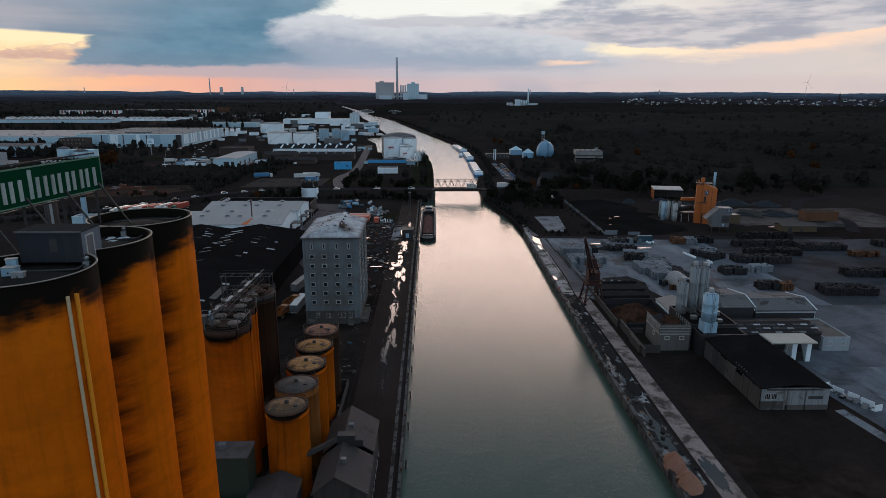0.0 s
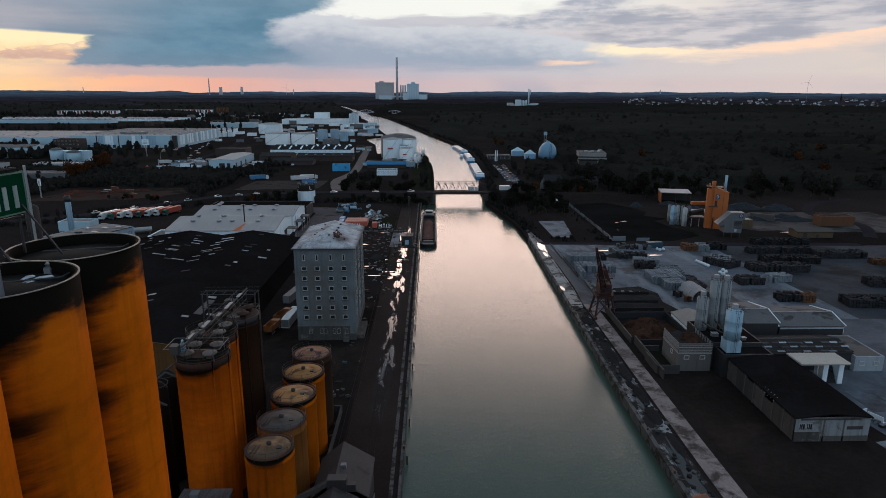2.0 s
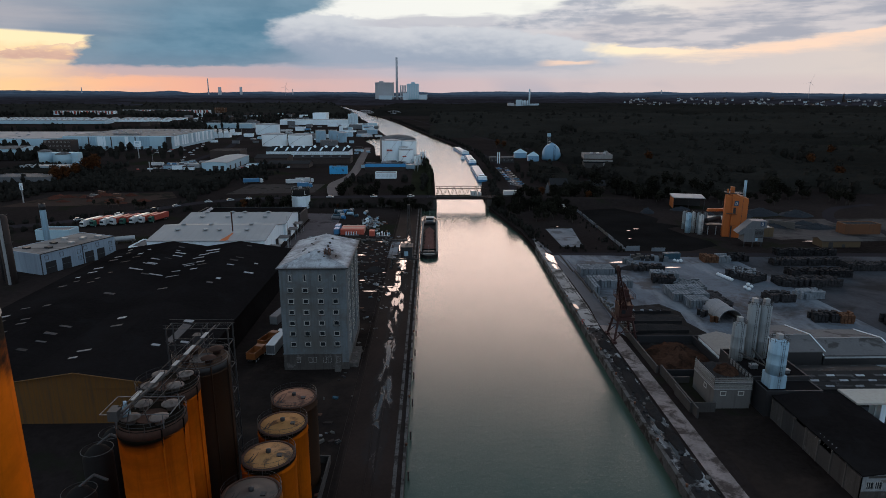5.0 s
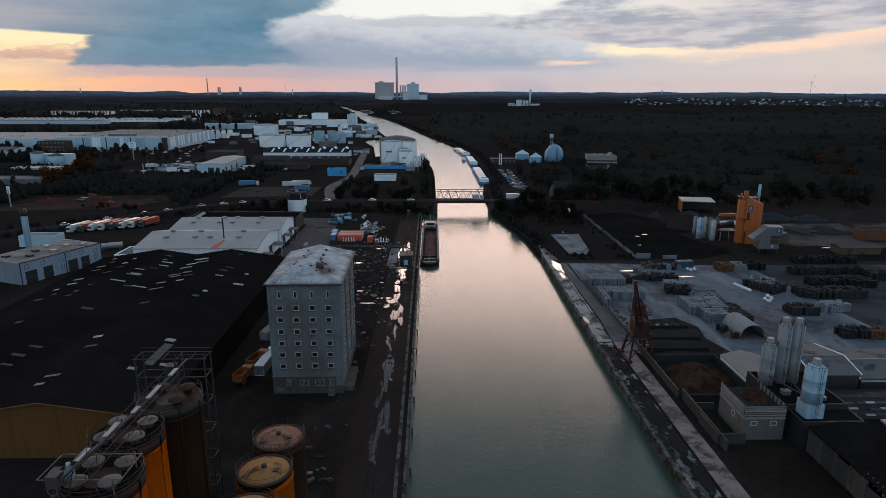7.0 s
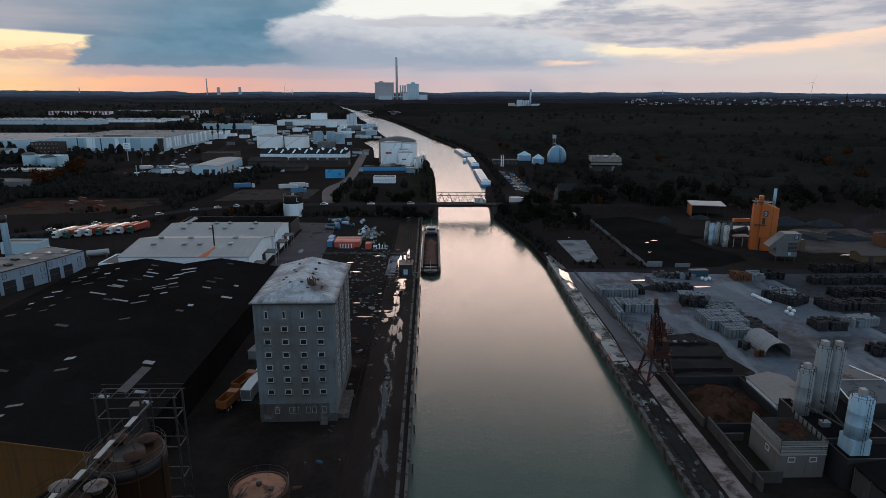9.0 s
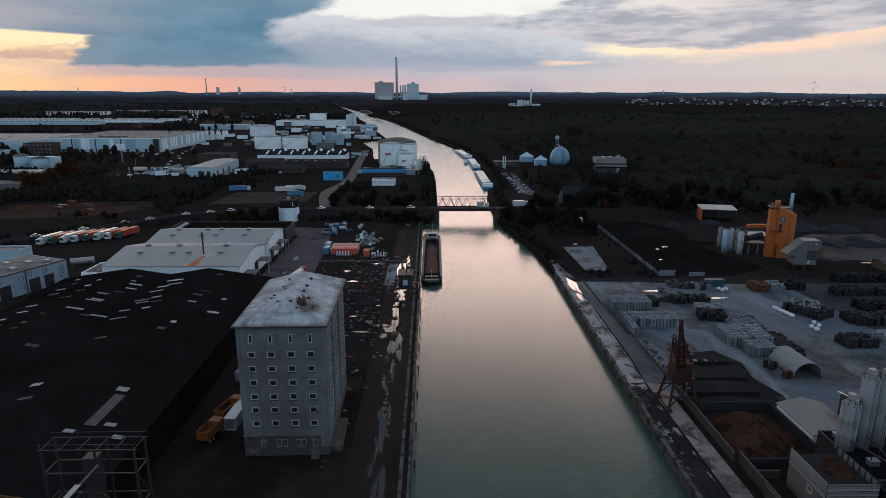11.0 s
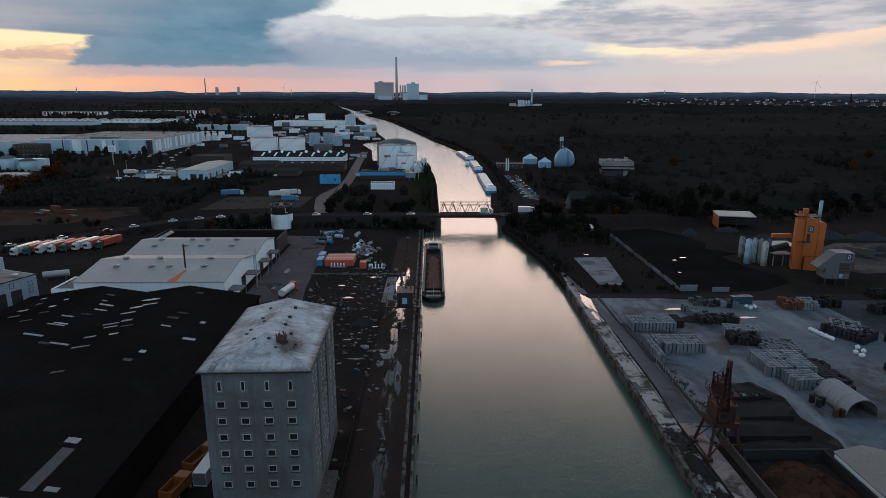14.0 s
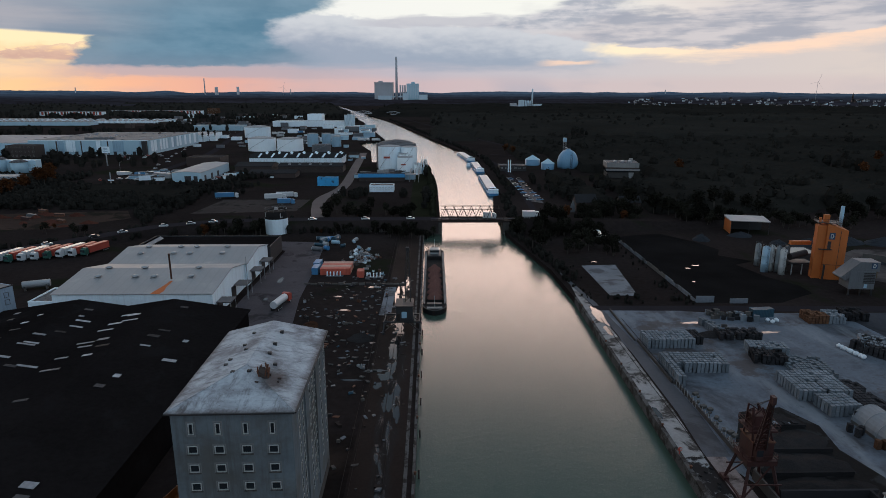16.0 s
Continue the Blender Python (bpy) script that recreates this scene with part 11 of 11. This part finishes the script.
# ---- hills that close the horizon ----
def hills():
    m = bpy.data.materials.new("far_hills_painted_haze")
    m.use_nodes = True
    n = Nodes(m.node_tree)
    pos = n.add("ShaderNodeNewGeometry").outputs["Position"]
    sep = n.add("ShaderNodeSeparateXYZ")
    n.link(pos, sep.inputs[0])
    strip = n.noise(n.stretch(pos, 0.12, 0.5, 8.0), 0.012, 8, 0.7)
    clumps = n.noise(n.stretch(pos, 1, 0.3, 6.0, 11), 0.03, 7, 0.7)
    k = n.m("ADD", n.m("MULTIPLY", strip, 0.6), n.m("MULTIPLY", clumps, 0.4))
    # Haze painted as a blue glow that grows towards the crest.
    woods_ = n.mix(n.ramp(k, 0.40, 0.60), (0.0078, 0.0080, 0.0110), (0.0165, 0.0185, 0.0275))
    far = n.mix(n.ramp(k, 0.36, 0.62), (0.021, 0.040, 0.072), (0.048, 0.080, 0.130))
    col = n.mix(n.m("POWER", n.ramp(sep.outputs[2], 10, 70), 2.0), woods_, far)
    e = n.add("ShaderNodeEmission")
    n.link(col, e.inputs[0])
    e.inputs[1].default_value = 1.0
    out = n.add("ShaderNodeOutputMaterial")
    n.link(e.outputs[0], out.inputs[0])
    bm = bmesh.new()
    rows = []
    for r, base, amp in ((3300, 0, 0), (3800, 16, 10), (4250, 34, 16), (4600, 62, 12), (4680, 20, 0)):
        row = []
        for i in range(601):
            a = radians(-60 + 0.2 * i)
            x, y = r * math.sin(a), r * math.cos(a)
            h = base + amp * noise.noise(Vector((a * 9, r * 0.001, 3))) + amp * 0.5 * noise.noise(Vector((a * 30, r * 0.002, 1))) + (1.5 if base > 10 else 0) * noise.noise(Vector((a * 160, r * 0.01, 5)))
            if r > 4500:
                h += 9 * math.exp(-((math.degrees(a) + 22.6) / 1.3) ** 2) + 9 * math.exp(-((math.degrees(a) + 21.6) / 1.0) ** 2) + 3 * math.exp(-((math.degrees(a) + 25.5) / 0.7) ** 2) + 4 * math.exp(-((math.degrees(a) - 25) / 9) ** 2) + 5.0
            gap = math.exp(-((x - lerp_table(LEFT_BANK, y)) / 90) ** 2) if r < 4500 else 0
            row.append(bm.verts.new((x, y, max(h, 0) * (1 - gap) - 0.5)))
        rows.append(row)
    for p, q in zip(rows, rows[1:]):
        for i in range(600):
            bm.faces.new((p[i], p[i + 1], q[i + 1], q[i])).smooth = True
    solid("backdrop", bm, m, "low wooded hills along the horizon with haze painted as glow", "hills", kind="structure")


hills()


def wind_turbine(az, d, h):
    t = thing("wind_turbine", "slender far-off wind turbine on the horizon", "wind turbine", d * math.sin(radians(az)), d * math.cos(radians(az)), 20, 0, "far wind turbines")
    bm = bmesh.new()
    lathe(bm, [(1.1, 0), (0.6, h)], 10)
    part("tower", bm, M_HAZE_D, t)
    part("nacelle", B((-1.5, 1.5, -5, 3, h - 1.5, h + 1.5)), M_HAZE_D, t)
    for k in range(3):
        a = radians(20 + 120 * k)
        bm = bmesh.new()
        bar(bm, (0, -4, h), (math.sin(a) * h * 0.42, -4, h + math.cos(a) * h * 0.42), 0.4)
        part("blade", bm, M_HAZE_D, t)


wind_turbine(30.9, 4300, 108)
wind_turbine(-12.6, 4400, 78)
t = thing("church", "far-off dark church with a pointed steeple", "church", 3900 * math.sin(radians(33.2)), 3900 * math.cos(radians(33.2)), 12)
bm = bmesh.new()
lathe(bm, [(4, 0), (4, 34), (5, 35), (0.2, 58)], 8)
part("steeple", bm, M_BRICK, t)
bm = bmesh.new()
hall_body(bm, 5, 34, -6, 6, 16, 26, "x")
part("nave", bm, M_BRICK, t)

# ---- trees and woods ----
def clump(bm, c, r, rr, n):
    """Small leaf sprays scattered through an uneven ball."""
    for _ in range(n):
        d = Vector((rr.gauss(0, 1), rr.gauss(0, 1), rr.gauss(0, 0.8)))
        d.normalize()
        p = c + d * r * rr.uniform(0.55, 1.05)
        s = rr.uniform(0.35, 0.75) * r * 0.42
        u = Vector((rr.gauss(0, 1), rr.gauss(0, 1), rr.gauss(0, 0.6))).normalized()
        w = u.cross(d)
        if w.length < 0.1:
            continue
        w.normalize()
        v = [bm.verts.new(p + u * s), bm.verts.new(p + w * s * 0.8 + d * s * 0.3), bm.verts.new(p - u * s * 0.9), bm.verts.new(p - w * s * 0.8 - d * s * 0.2)]
        bm.faces.new(v)


def tree_meshes(seed, leaf, h=9.0, wide=3.4, tall=1.0):
    rr = random.Random(seed)
    trunk = bmesh.new()
    bar(trunk, (0, 0, 0), (0.1, 0.1, h * 0.45), 0.24, 7), bar(trunk, (0.1, 0.1, h * 0.44), (0.0, 0.2, h * 0.8), 0.14, 6)
    crown = bmesh.new()
    for k in range(9):
        a = rr.uniform(0, 6.28)
        z = h * rr.uniform(0.38, 0.88)
        f = 1 - abs(z / h - 0.55) * 1.2
        c = Vector((wide * f * rr.uniform(0.2, 0.7) * math.cos(a), wide * f * rr.uniform(0.2, 0.7) * math.sin(a), z * tall))
        bar(trunk, (0.05, 0.1, min(z * 0.75, h * 0.7)), c, 0.07, 5)
        clump(crown, c, wide * rr.uniform(0.35, 0.55), rr, 46)
    clump(crown, Vector((0, 0, h * 0.62)), wide * 0.62, rr, 90)
    return mesh_of("trunk", trunk, M_BARK), mesh_of("crown", crown, leaf)


TREES = [tree_meshes(k, M_LEAF, 9 + k % 3, 3.4 + 0.3 * k) for k in range(4)]
TREES_O = [tree_meshes(20 + k, M_LEAF_O, 9, 3.6) for k in range(2)]
POPLAR = [tree_meshes(30, M_LEAF, 15, 2.0)]


def tree(x, y, s, kind, rr, z=0.0, label="dark leafy tree in the dusk"):
    a, b = rr.choice(kind)
    t = thing("tree", label, "tree", x, y, z, rr.uniform(0, 360), "trees")
    t.scale = (s, s, s * rr.uniform(0.85, 1.15))
    same_part("trunk", a, t)
    same_part("crown", b, t)


rr = random.Random(99)
REST = []


def grove(n, x0, x1, y0, y1, s0=0.8, s1=1.3, autumn=0.05, keep=None, z=0.0):
    made = 0
    while made < n:
        x, y = rr.uniform(x0, x1), rr.uniform(y0, y1)
        made += 1
        if keep and not keep(x, y):
            continue
        if y > 462 and autumn < 0.9:
            REST.append((x, y, rr.uniform(s0, s1)))
            continue
        if rr.random() < autumn:
            tree(x, y, rr.uniform(s0, s1), TREES_O, rr, z, "tree in orange-brown autumn leaf")
        else:
            tree(x, y, rr.uniform(s0, s1), TREES, rr, z)


grove(34, 44, 80, 352, 404, 0.5, 1.0, 0.0, lambda x, y: x > lerp_table(RIGHT_BANK, y) + 3 and not (72 < x < 84 and y > 385))
grove(40, 78, 160, 425, 455, 0.7, 1.0, 0.0)
grove(40, 100, 260, 440, 560, 0.9, 1.5, 0.0)
grove(20, 130, 190, 412, 428, 0.6, 0.9, 0.0)
grove(30, 175, 270, 405, 440, 0.6, 1.0, 0.0)
grove(40, 70, 135, 468, 590, 0.5, 0.9, 0.05)
grove(50, 38, 86, 392, 408, 0.45, 0.8, 0.0, lambda x, y: x > lerp_table(RIGHT_BANK, y) + 2)
grove(36, 62, 110, 418, 446, 0.5, 0.9)
grove(30, -60, -8, 396, 406, 0.3, 0.5)
grove(14, -6, 2, 440, 700, 0.5, 0.8, 0.0, lambda x, y: x < lerp_table(LEFT_BANK, y) - 4)
grove(24, -62, -8, 420, 450, 0.6, 1.1)
grove(12, -62, -10, 500, 512, 0.5, 0.8)
grove(20, -30, 0, 384, 403, 0.4, 0.7)
grove(14, -112, -82, 385, 400, 0.6, 0.9)
grove(26, -280, -150, 464, 482, 0.5, 0.8, 0.05)
grove(30, -255, -170, 392, 412, 0.35, 0.6, 0.05, lambda x, y: y > 404 - 0.5 * (x + 200))
grove(30, -330, -200, 490, 560, 0.5, 0.9, 0.1)
grove(26, -400, -260, 640, 780, 0.8, 1.3, 0.2)
grove(4, -300, -288, 562, 578, 1.3, 1.7, 1.0)
grove(4, -292, -280, 503, 514, 1.1, 1.5, 1.0)
grove(3, -290, -284, 532, 542, 1.0, 1.3, 1.0)
grove(14, -345, -318, 880, 960, 1.0, 1.5, 0.0)
for k in range(9):
    tree(-345 + 4.5 * k, 905 + 12 * k, 1.35, POPLAR, rr, 0.0, "slim dark poplar beside the warehouse")
tree(92, 800, 1.3, TREES_O, rr, 0, "tree in orange-brown autumn leaf")
tree(84, 812, 1.3, TREES_O, rr, 0, "tree in orange-brown autumn leaf")
for x, y in ((330, 520), (210, 620), (430, 690), (355, 600)):
    tree(x, y, 1.5, TREES_O, rr, 0, "tree in orange-brown autumn leaf")


def woods(name, spots, label, material, seed, size=1.0, faces=26):
    """Far woodland: crowns of leaf sprays, joined."""
    rr = random.Random(seed)
    verts, polys = [], []
    for x, y, s in spots:
        h = rr.uniform(8, 13) * s * size
        w = rr.uniform(3.0, 4.6) * s * size
        # a lumpy inner crown, then leaf sprays that break its outline
        i0, sides = len(verts), 7
        lump = [rr.uniform(0.75, 1.05) for _ in range(sides)]
        for f, g in ((0.10, 0.75), (0.55, 0.95), (0.88, 0.55)):
            for q in range(sides):
                a = 2 * math.pi * (q + f) / sides
                verts.append(Vector((x + math.cos(a) * w * g * lump[q], y + math.sin(a) * w * g * lump[q], h * f * rr.uniform(0.92, 1.05))))
        verts.append(Vector((x + rr.uniform(-0.2, 0.2) * w, y, h * rr.uniform(0.94, 1.02))))
        for k in range(2):
            for q in range(sides):
                polys.append((i0 + k * sides + q, i0 + k * sides + (q + 1) % sides, i0 + (k + 1) * sides + (q + 1) % sides, i0 + (k + 1) * sides + q))
        for q in range(sides):
            polys.append((i0 + 2 * sides + q, i0 + 2 * sides + (q + 1) % sides, i0 + 3 * sides))
        n = int(faces * rr.uniform(0.8, 1.3))
        for _ in range(n):
            d = Vector((rr.gauss(0, 1), rr.gauss(0, 1), abs(rr.gauss(0, 1)) * 0.9)).normalized()
            k = rr.uniform(0.8, 1.08)
            p = Vector((x + d.x * w * k, y + d.y * w * k, h * 0.38 + d.z * h * 0.62 * k))
            u = Vector((rr.gauss(0, 1), rr.gauss(0, 1), rr.gauss(0, 0.5))).normalized()
            q = u.cross(d)
            e = rr.uniform(0.14, 0.32) * w
            i = len(verts)
            verts += [p + u * e, p + q * e * 0.8 - d * e * 0.2, p - u * e, p - q * e * 0.8 + d * e * 0.2]
            polys.append((i, i + 1, i + 2, i + 3))
    me = bpy.data.meshes.new(name)
    me.from_pydata([tuple(v) for v in verts], [], polys)
    me.materials.append(material)
    return tagged(new(name, me), label, "woods", kind="stuff")


woods("thicket", REST, "dark trees and scrub beyond the road", M_LEAF_W, 77, 0.9, 34)


def scatter(n, x0, x1, y0, y1, seed, keep=lambda x, y: True, cell=0.012, thresh=-0.08):
    rr = random.Random(seed)
    out = []
    for _ in range(n):
        x, y = rr.uniform(x0, x1), rr.uniform(y0, y1)
        if keep(x, y) and noise.noise(Vector((x * cell, y * cell, seed))) > thresh:
            out.append((x, y, rr.uniform(0.7, 1.25)))
    return out


def canopy(label, x0, x1, y0, y1, cell, height, keep, seed, wave, thresh):
    """A closed canopy seen from far off: a rolling, lumpy leaf surface that dips to the ground in clearings."""
    rr = random.Random(seed)
    nx, ny = int((x1 - x0) / cell), int((y1 - y0) / cell)
    verts, polys, up = [], [], []
    for j in range(ny + 1):
        for i in range(nx + 1):
            x, y = x0 + cell * (i + rr.uniform(-0.3, 0.3)), y0 + cell * (j + rr.uniform(-0.3, 0.3))
            lift = min(1.0, (noise.noise(Vector((x * wave, y * wave, seed))) - thresh) / 0.12 + 0.3)
            wood = keep(x, y) and lift > 0.3
            lift *= min(1.0, 0.35 + 0.16 * j)
            z = height * (0.72 + 0.22 * noise.noise(Vector((x * 0.02, y * 0.02, 4))) + 0.16 * noise.noise(Vector((x * 0.06, y * 0.06, 9))) + rr.uniform(-0.09, 0.10)) * lift if wood and i and j else 0.2
            up.append(wood)
            verts.append((x, y, z))
    for j in range(ny):
        for i in range(nx):
            k = j * (nx + 1) + i
            q = (k, k + 1, k + nx + 2, k + nx + 1)
            if any(up[v] for v in q):
                polys.append(q)
    me = bpy.data.meshes.new("canopy")
    me.from_pydata(verts, [], polys)
    me.materials.append(M_LEAF_W)
    return tagged(new("canopy", me), label, "woods", kind="stuff")


FIELDS = ((318, 362, 960, 1040), (470, 530, 985, 1030), (470, 600, 780, 850), (560, 900, 1500, 1650), (300, 420, 1500, 1560), (1000, 1500, 1400, 1600))


def in_field(x, y):
    return any(a < x < b and c < y < d for a, b, c, d in FIELDS)


def right_ok(x, y):
    edge = lerp_table(RIGHT_BANK, y)
    if x < edge + 12 or in_field(x, y) or (76 < x < 130 and y < 478):
        return False
    if y < 730 and x < 185 and not (x > 135 and y > 640) and not (y < 600 and x > 90):
        return False
    return not (122 < x < 178 and 560 < y < 635) and abs(x - lerp_table([(800, 120), (1080, 60), (1560, -30), (2400, -200), (3900, -520)], y)) > 10


canopy("rolling dark leaf canopy beyond the canal", 90, 900, 450, 1030, 4.2, 8.5, right_ok, 1, 0.012, -0.55)
canopy("rolling dark leaf canopy further off", 0, 1900, 990, 1960, 11, 12, right_ok, 2, 0.006, -0.5)
canopy("distant rolling dark leaf canopy", -200, 3000, 1880, 3420, 22, 15, right_ok, 3, 0.004, -0.3)
woods("wood", scatter(1100, 90, 900, 440, 1000, 1, right_ok, 0.02, -0.45), "dense dark woodland beyond the right bank", M_LEAF_W, 1, 0.88, 26)
woods("wood", scatter(800, 0, 1900, 1000, 1900, 2, right_ok, 0.008, -0.3), "dark woodland stretching away", M_LEAF_W, 2, 1.15, 16)
woods("wood", scatter(900, -200, 3000, 1900, 3400, 3, right_ok, 0.004, -0.12), "distant dark woodland", M_LEAF_W, 3, 1.25, 10)


def left_ok(x, y):
    if x > lerp_table(LEFT_BANK, y) - 10:
        return False
    if y < 1000 and -530 < x < -330 and 800 < y:
        return False
    if -425 < x < -290 and 690 < y < 800:
        return False
    if -720 < x < -310 and 780 < y < 1000:
        return False
    if -350 < x < -60 and 560 < y < 1480:
        return False
    if -1080 < x < -520 and 1200 < y < 1640:
        return False
    return not (-480 < x < -280 and y < 660)


woods("wood", scatter(3600, -420, -130, 425, 620, 4, lambda x, y: y > 425 + 0.0 * x and not (-280 < x < -160 and y > 560) and not (-265 < x < -168 and y < 465) and not (-150 < x and y < 505) and not (-150 < x < -90 and 470 < y < 515) and not (-350 < x < -285 and 495 < y < 565) and not (-475 < x < -370 and y > 555)
                     and not (-260 < x < -205 and 590 < y < 645) and not (-240 < x < -190 and 515 < y < 555), 0.02, -0.25), "scrubby dark trees beyond the main road", M_LEAF_W, 4, 0.42, 14)
woods("wood", scatter(3600, -1500, -100, 1050, 1900, 5, left_ok, 0.01, -0.1), "dark trees among the far estate", M_LEAF_W, 5, 1.0, 10)
woods("wood", scatter(2800, -3000, -250, 1900, 3500, 6, left_ok, 0.004, -0.1), "distant dark woodland", M_LEAF_W, 6, 1.25, 10)
canopy("distant rolling dark leaf canopy past the estate", -3000, -250, 1900, 3400, 28, 14, left_ok, 6, 0.004, -0.12)
canopy("low dark thicket canopy beyond the main road", -420, -168, 466, 600, 4.5, 3.6, lambda x, y: not (-280 < x and y > 556) and not (-350 < x < -285 and 495 < y < 565) and not (-475 < x < -370 and y > 555) and not (-360 < x and y > 585), 16, 0.02, -0.25)
woods("wood", scatter(1500, -800, -330, 640, 800, 7, left_ok, 0.02, -0.1), "dark trees round the warehouses", M_LEAF_W, 7, 0.9, 24)
M_HEDGE = mat("clipped_hedge_leaf", (0.0205, 0.0215, 0.0140), 0.95, var=0.4, scale=0.3, big=0.03, bump=0.0, island=0.25, spec=0.0)
sheet("verge", [(-14, 430), (2.0, 430), (1.8, 560), (-4.5, 700), (-16, 690)], 0.06, M_GRASS, "rough grass bank beside the canal", "grass")
woods("hedge", [(x, y, 0.45) for x, y, s in scatter(420, -3, 1.5, 425, 705, 8, lambda x, y: x < lerp_table(LEFT_BANK, y) - 1.5)] +
      [(lerp_table(LEFT_BANK, 425 + 1.4 * k) - 4, 425 + 1.4 * k, 0.5) for k in range(195)], "clipped dark hedge on the canal bank", M_HEDGE, 8, 0.9, 22)
woods("hedge", [(lerp_table(RIGHT_BANK, 420 + 3 * k) + 6 + rr.uniform(-1, 5), 420 + 3 * k, rr.uniform(0.2, 0.5)) for k in range(420)], "scrub along the far canal bank", M_LEAF_W, 9, 0.9, 18)
woods("hedge", [(lerp_table(RIGHT_BANK, 318 + 1.0 * k) + 2.5 + rr.uniform(-1.5, 4), 318 + 1.0 * k, rr.uniform(0.12, 0.35)) for k in range(84)], "scrub on the sloping bank before the bridge", M_LEAF_W, 12, 0.9, 18)
woods("hedge", [(rr.uniform(-380, 0), rr.uniform(0, 1), 0.3) for k in range(0)] + [(x, lerp_table([(-420, 285), (-235, 335), (-194, 352), (-165, 378), (-140, 402), (-110, 412), (2, 412)], x) + rr.choice((-11, 11)) + rr.uniform(-2, 2), rr.uniform(0.2, 0.42))
       for x in [rr.uniform(-260, -8) for k in range(260)]], "low scrub on the road embankment", M_LEAF_W, 10, 0.9, 18)
woods("hedge", [(rr.uniform(57, 86), rr.uniform(292, 300), rr.uniform(0.1, 0.25)) for k in range(24)] + [(rr.uniform(46, 56), rr.uniform(296, 345), rr.uniform(0.06, 0.15)) for k in range(30)] + [(rr.uniform(80, 85), rr.uniform(296, 385), rr.uniform(0.06, 0.18)) for k in range(36)],
      "low weeds and scrub on waste ground", M_LEAF_W, 11, 0.9, 16)
for a, b, c, d in FIELDS:
    sheet("meadow", [(a, c), (b, c), (b, d), (a, d)], 0.3, M_FIELD, "dull green meadow between the woods", "meadow", 0.4)


def far_town():
    """Tiny pale houses on the far slope."""
    rr = random.Random(55)
    n = 0
    for _ in range(150):
        az, d = radians(rr.uniform(17, 38)), rr.uniform(3300, 4150)
        x, y = d * math.sin(az), d * math.cos(az)
        z = max(0.0, (d - 3300) / 500 * 18) + 1
        t = thing("house", "small pale house on the far slope", "house", x, y, z, rr.uniform(0, 180), "houses of the far town")
        w, h = rr.uniform(4, 9), rr.uniform(4, 7)
        bm = bmesh.new()
        hall_body(bm, -w, w, -5, 5, h, h + 5, "x")
        part("wall", bm, rr.choice((M_HAZE, M_HAZE_D, M_HAZE_D, M_BRICK)), t)
        bm = bmesh.new()
        gable_roof(bm, -w, w, -5, 5, h, h + 5, "x", 0.4, 0.4)
        part("roof", bm, rr.choice((M_BRICK, M_DARKROOF, M_GREYROOF)), t)


far_town()


def yard_slabs():
    """Cast concrete slabs with open joints on the yard beside the coal shed."""
    yard = tagged(new("pavement"), "cast concrete slabs with dark open joints", "ground", kind="structure")
    rr = random.Random(64)
    shapes = [mesh_of("slab", B((0.03, 5.97, 0.03, 4.97, 0.0, 0.045 + 0.012 * k)), M_YARD) for k in range(3)]
    for i in range(15):
        for j in range(12):
            x, y = 98 + 6 * i, 98 + 5 * j
            if x < 99.5 + (128 - y) * 0.18 - 1 or (x < 124 and y > 138):
                continue
            same_part("slab", rr.choice(shapes), yard, pose(x, y, 0.008))


yard_slabs()
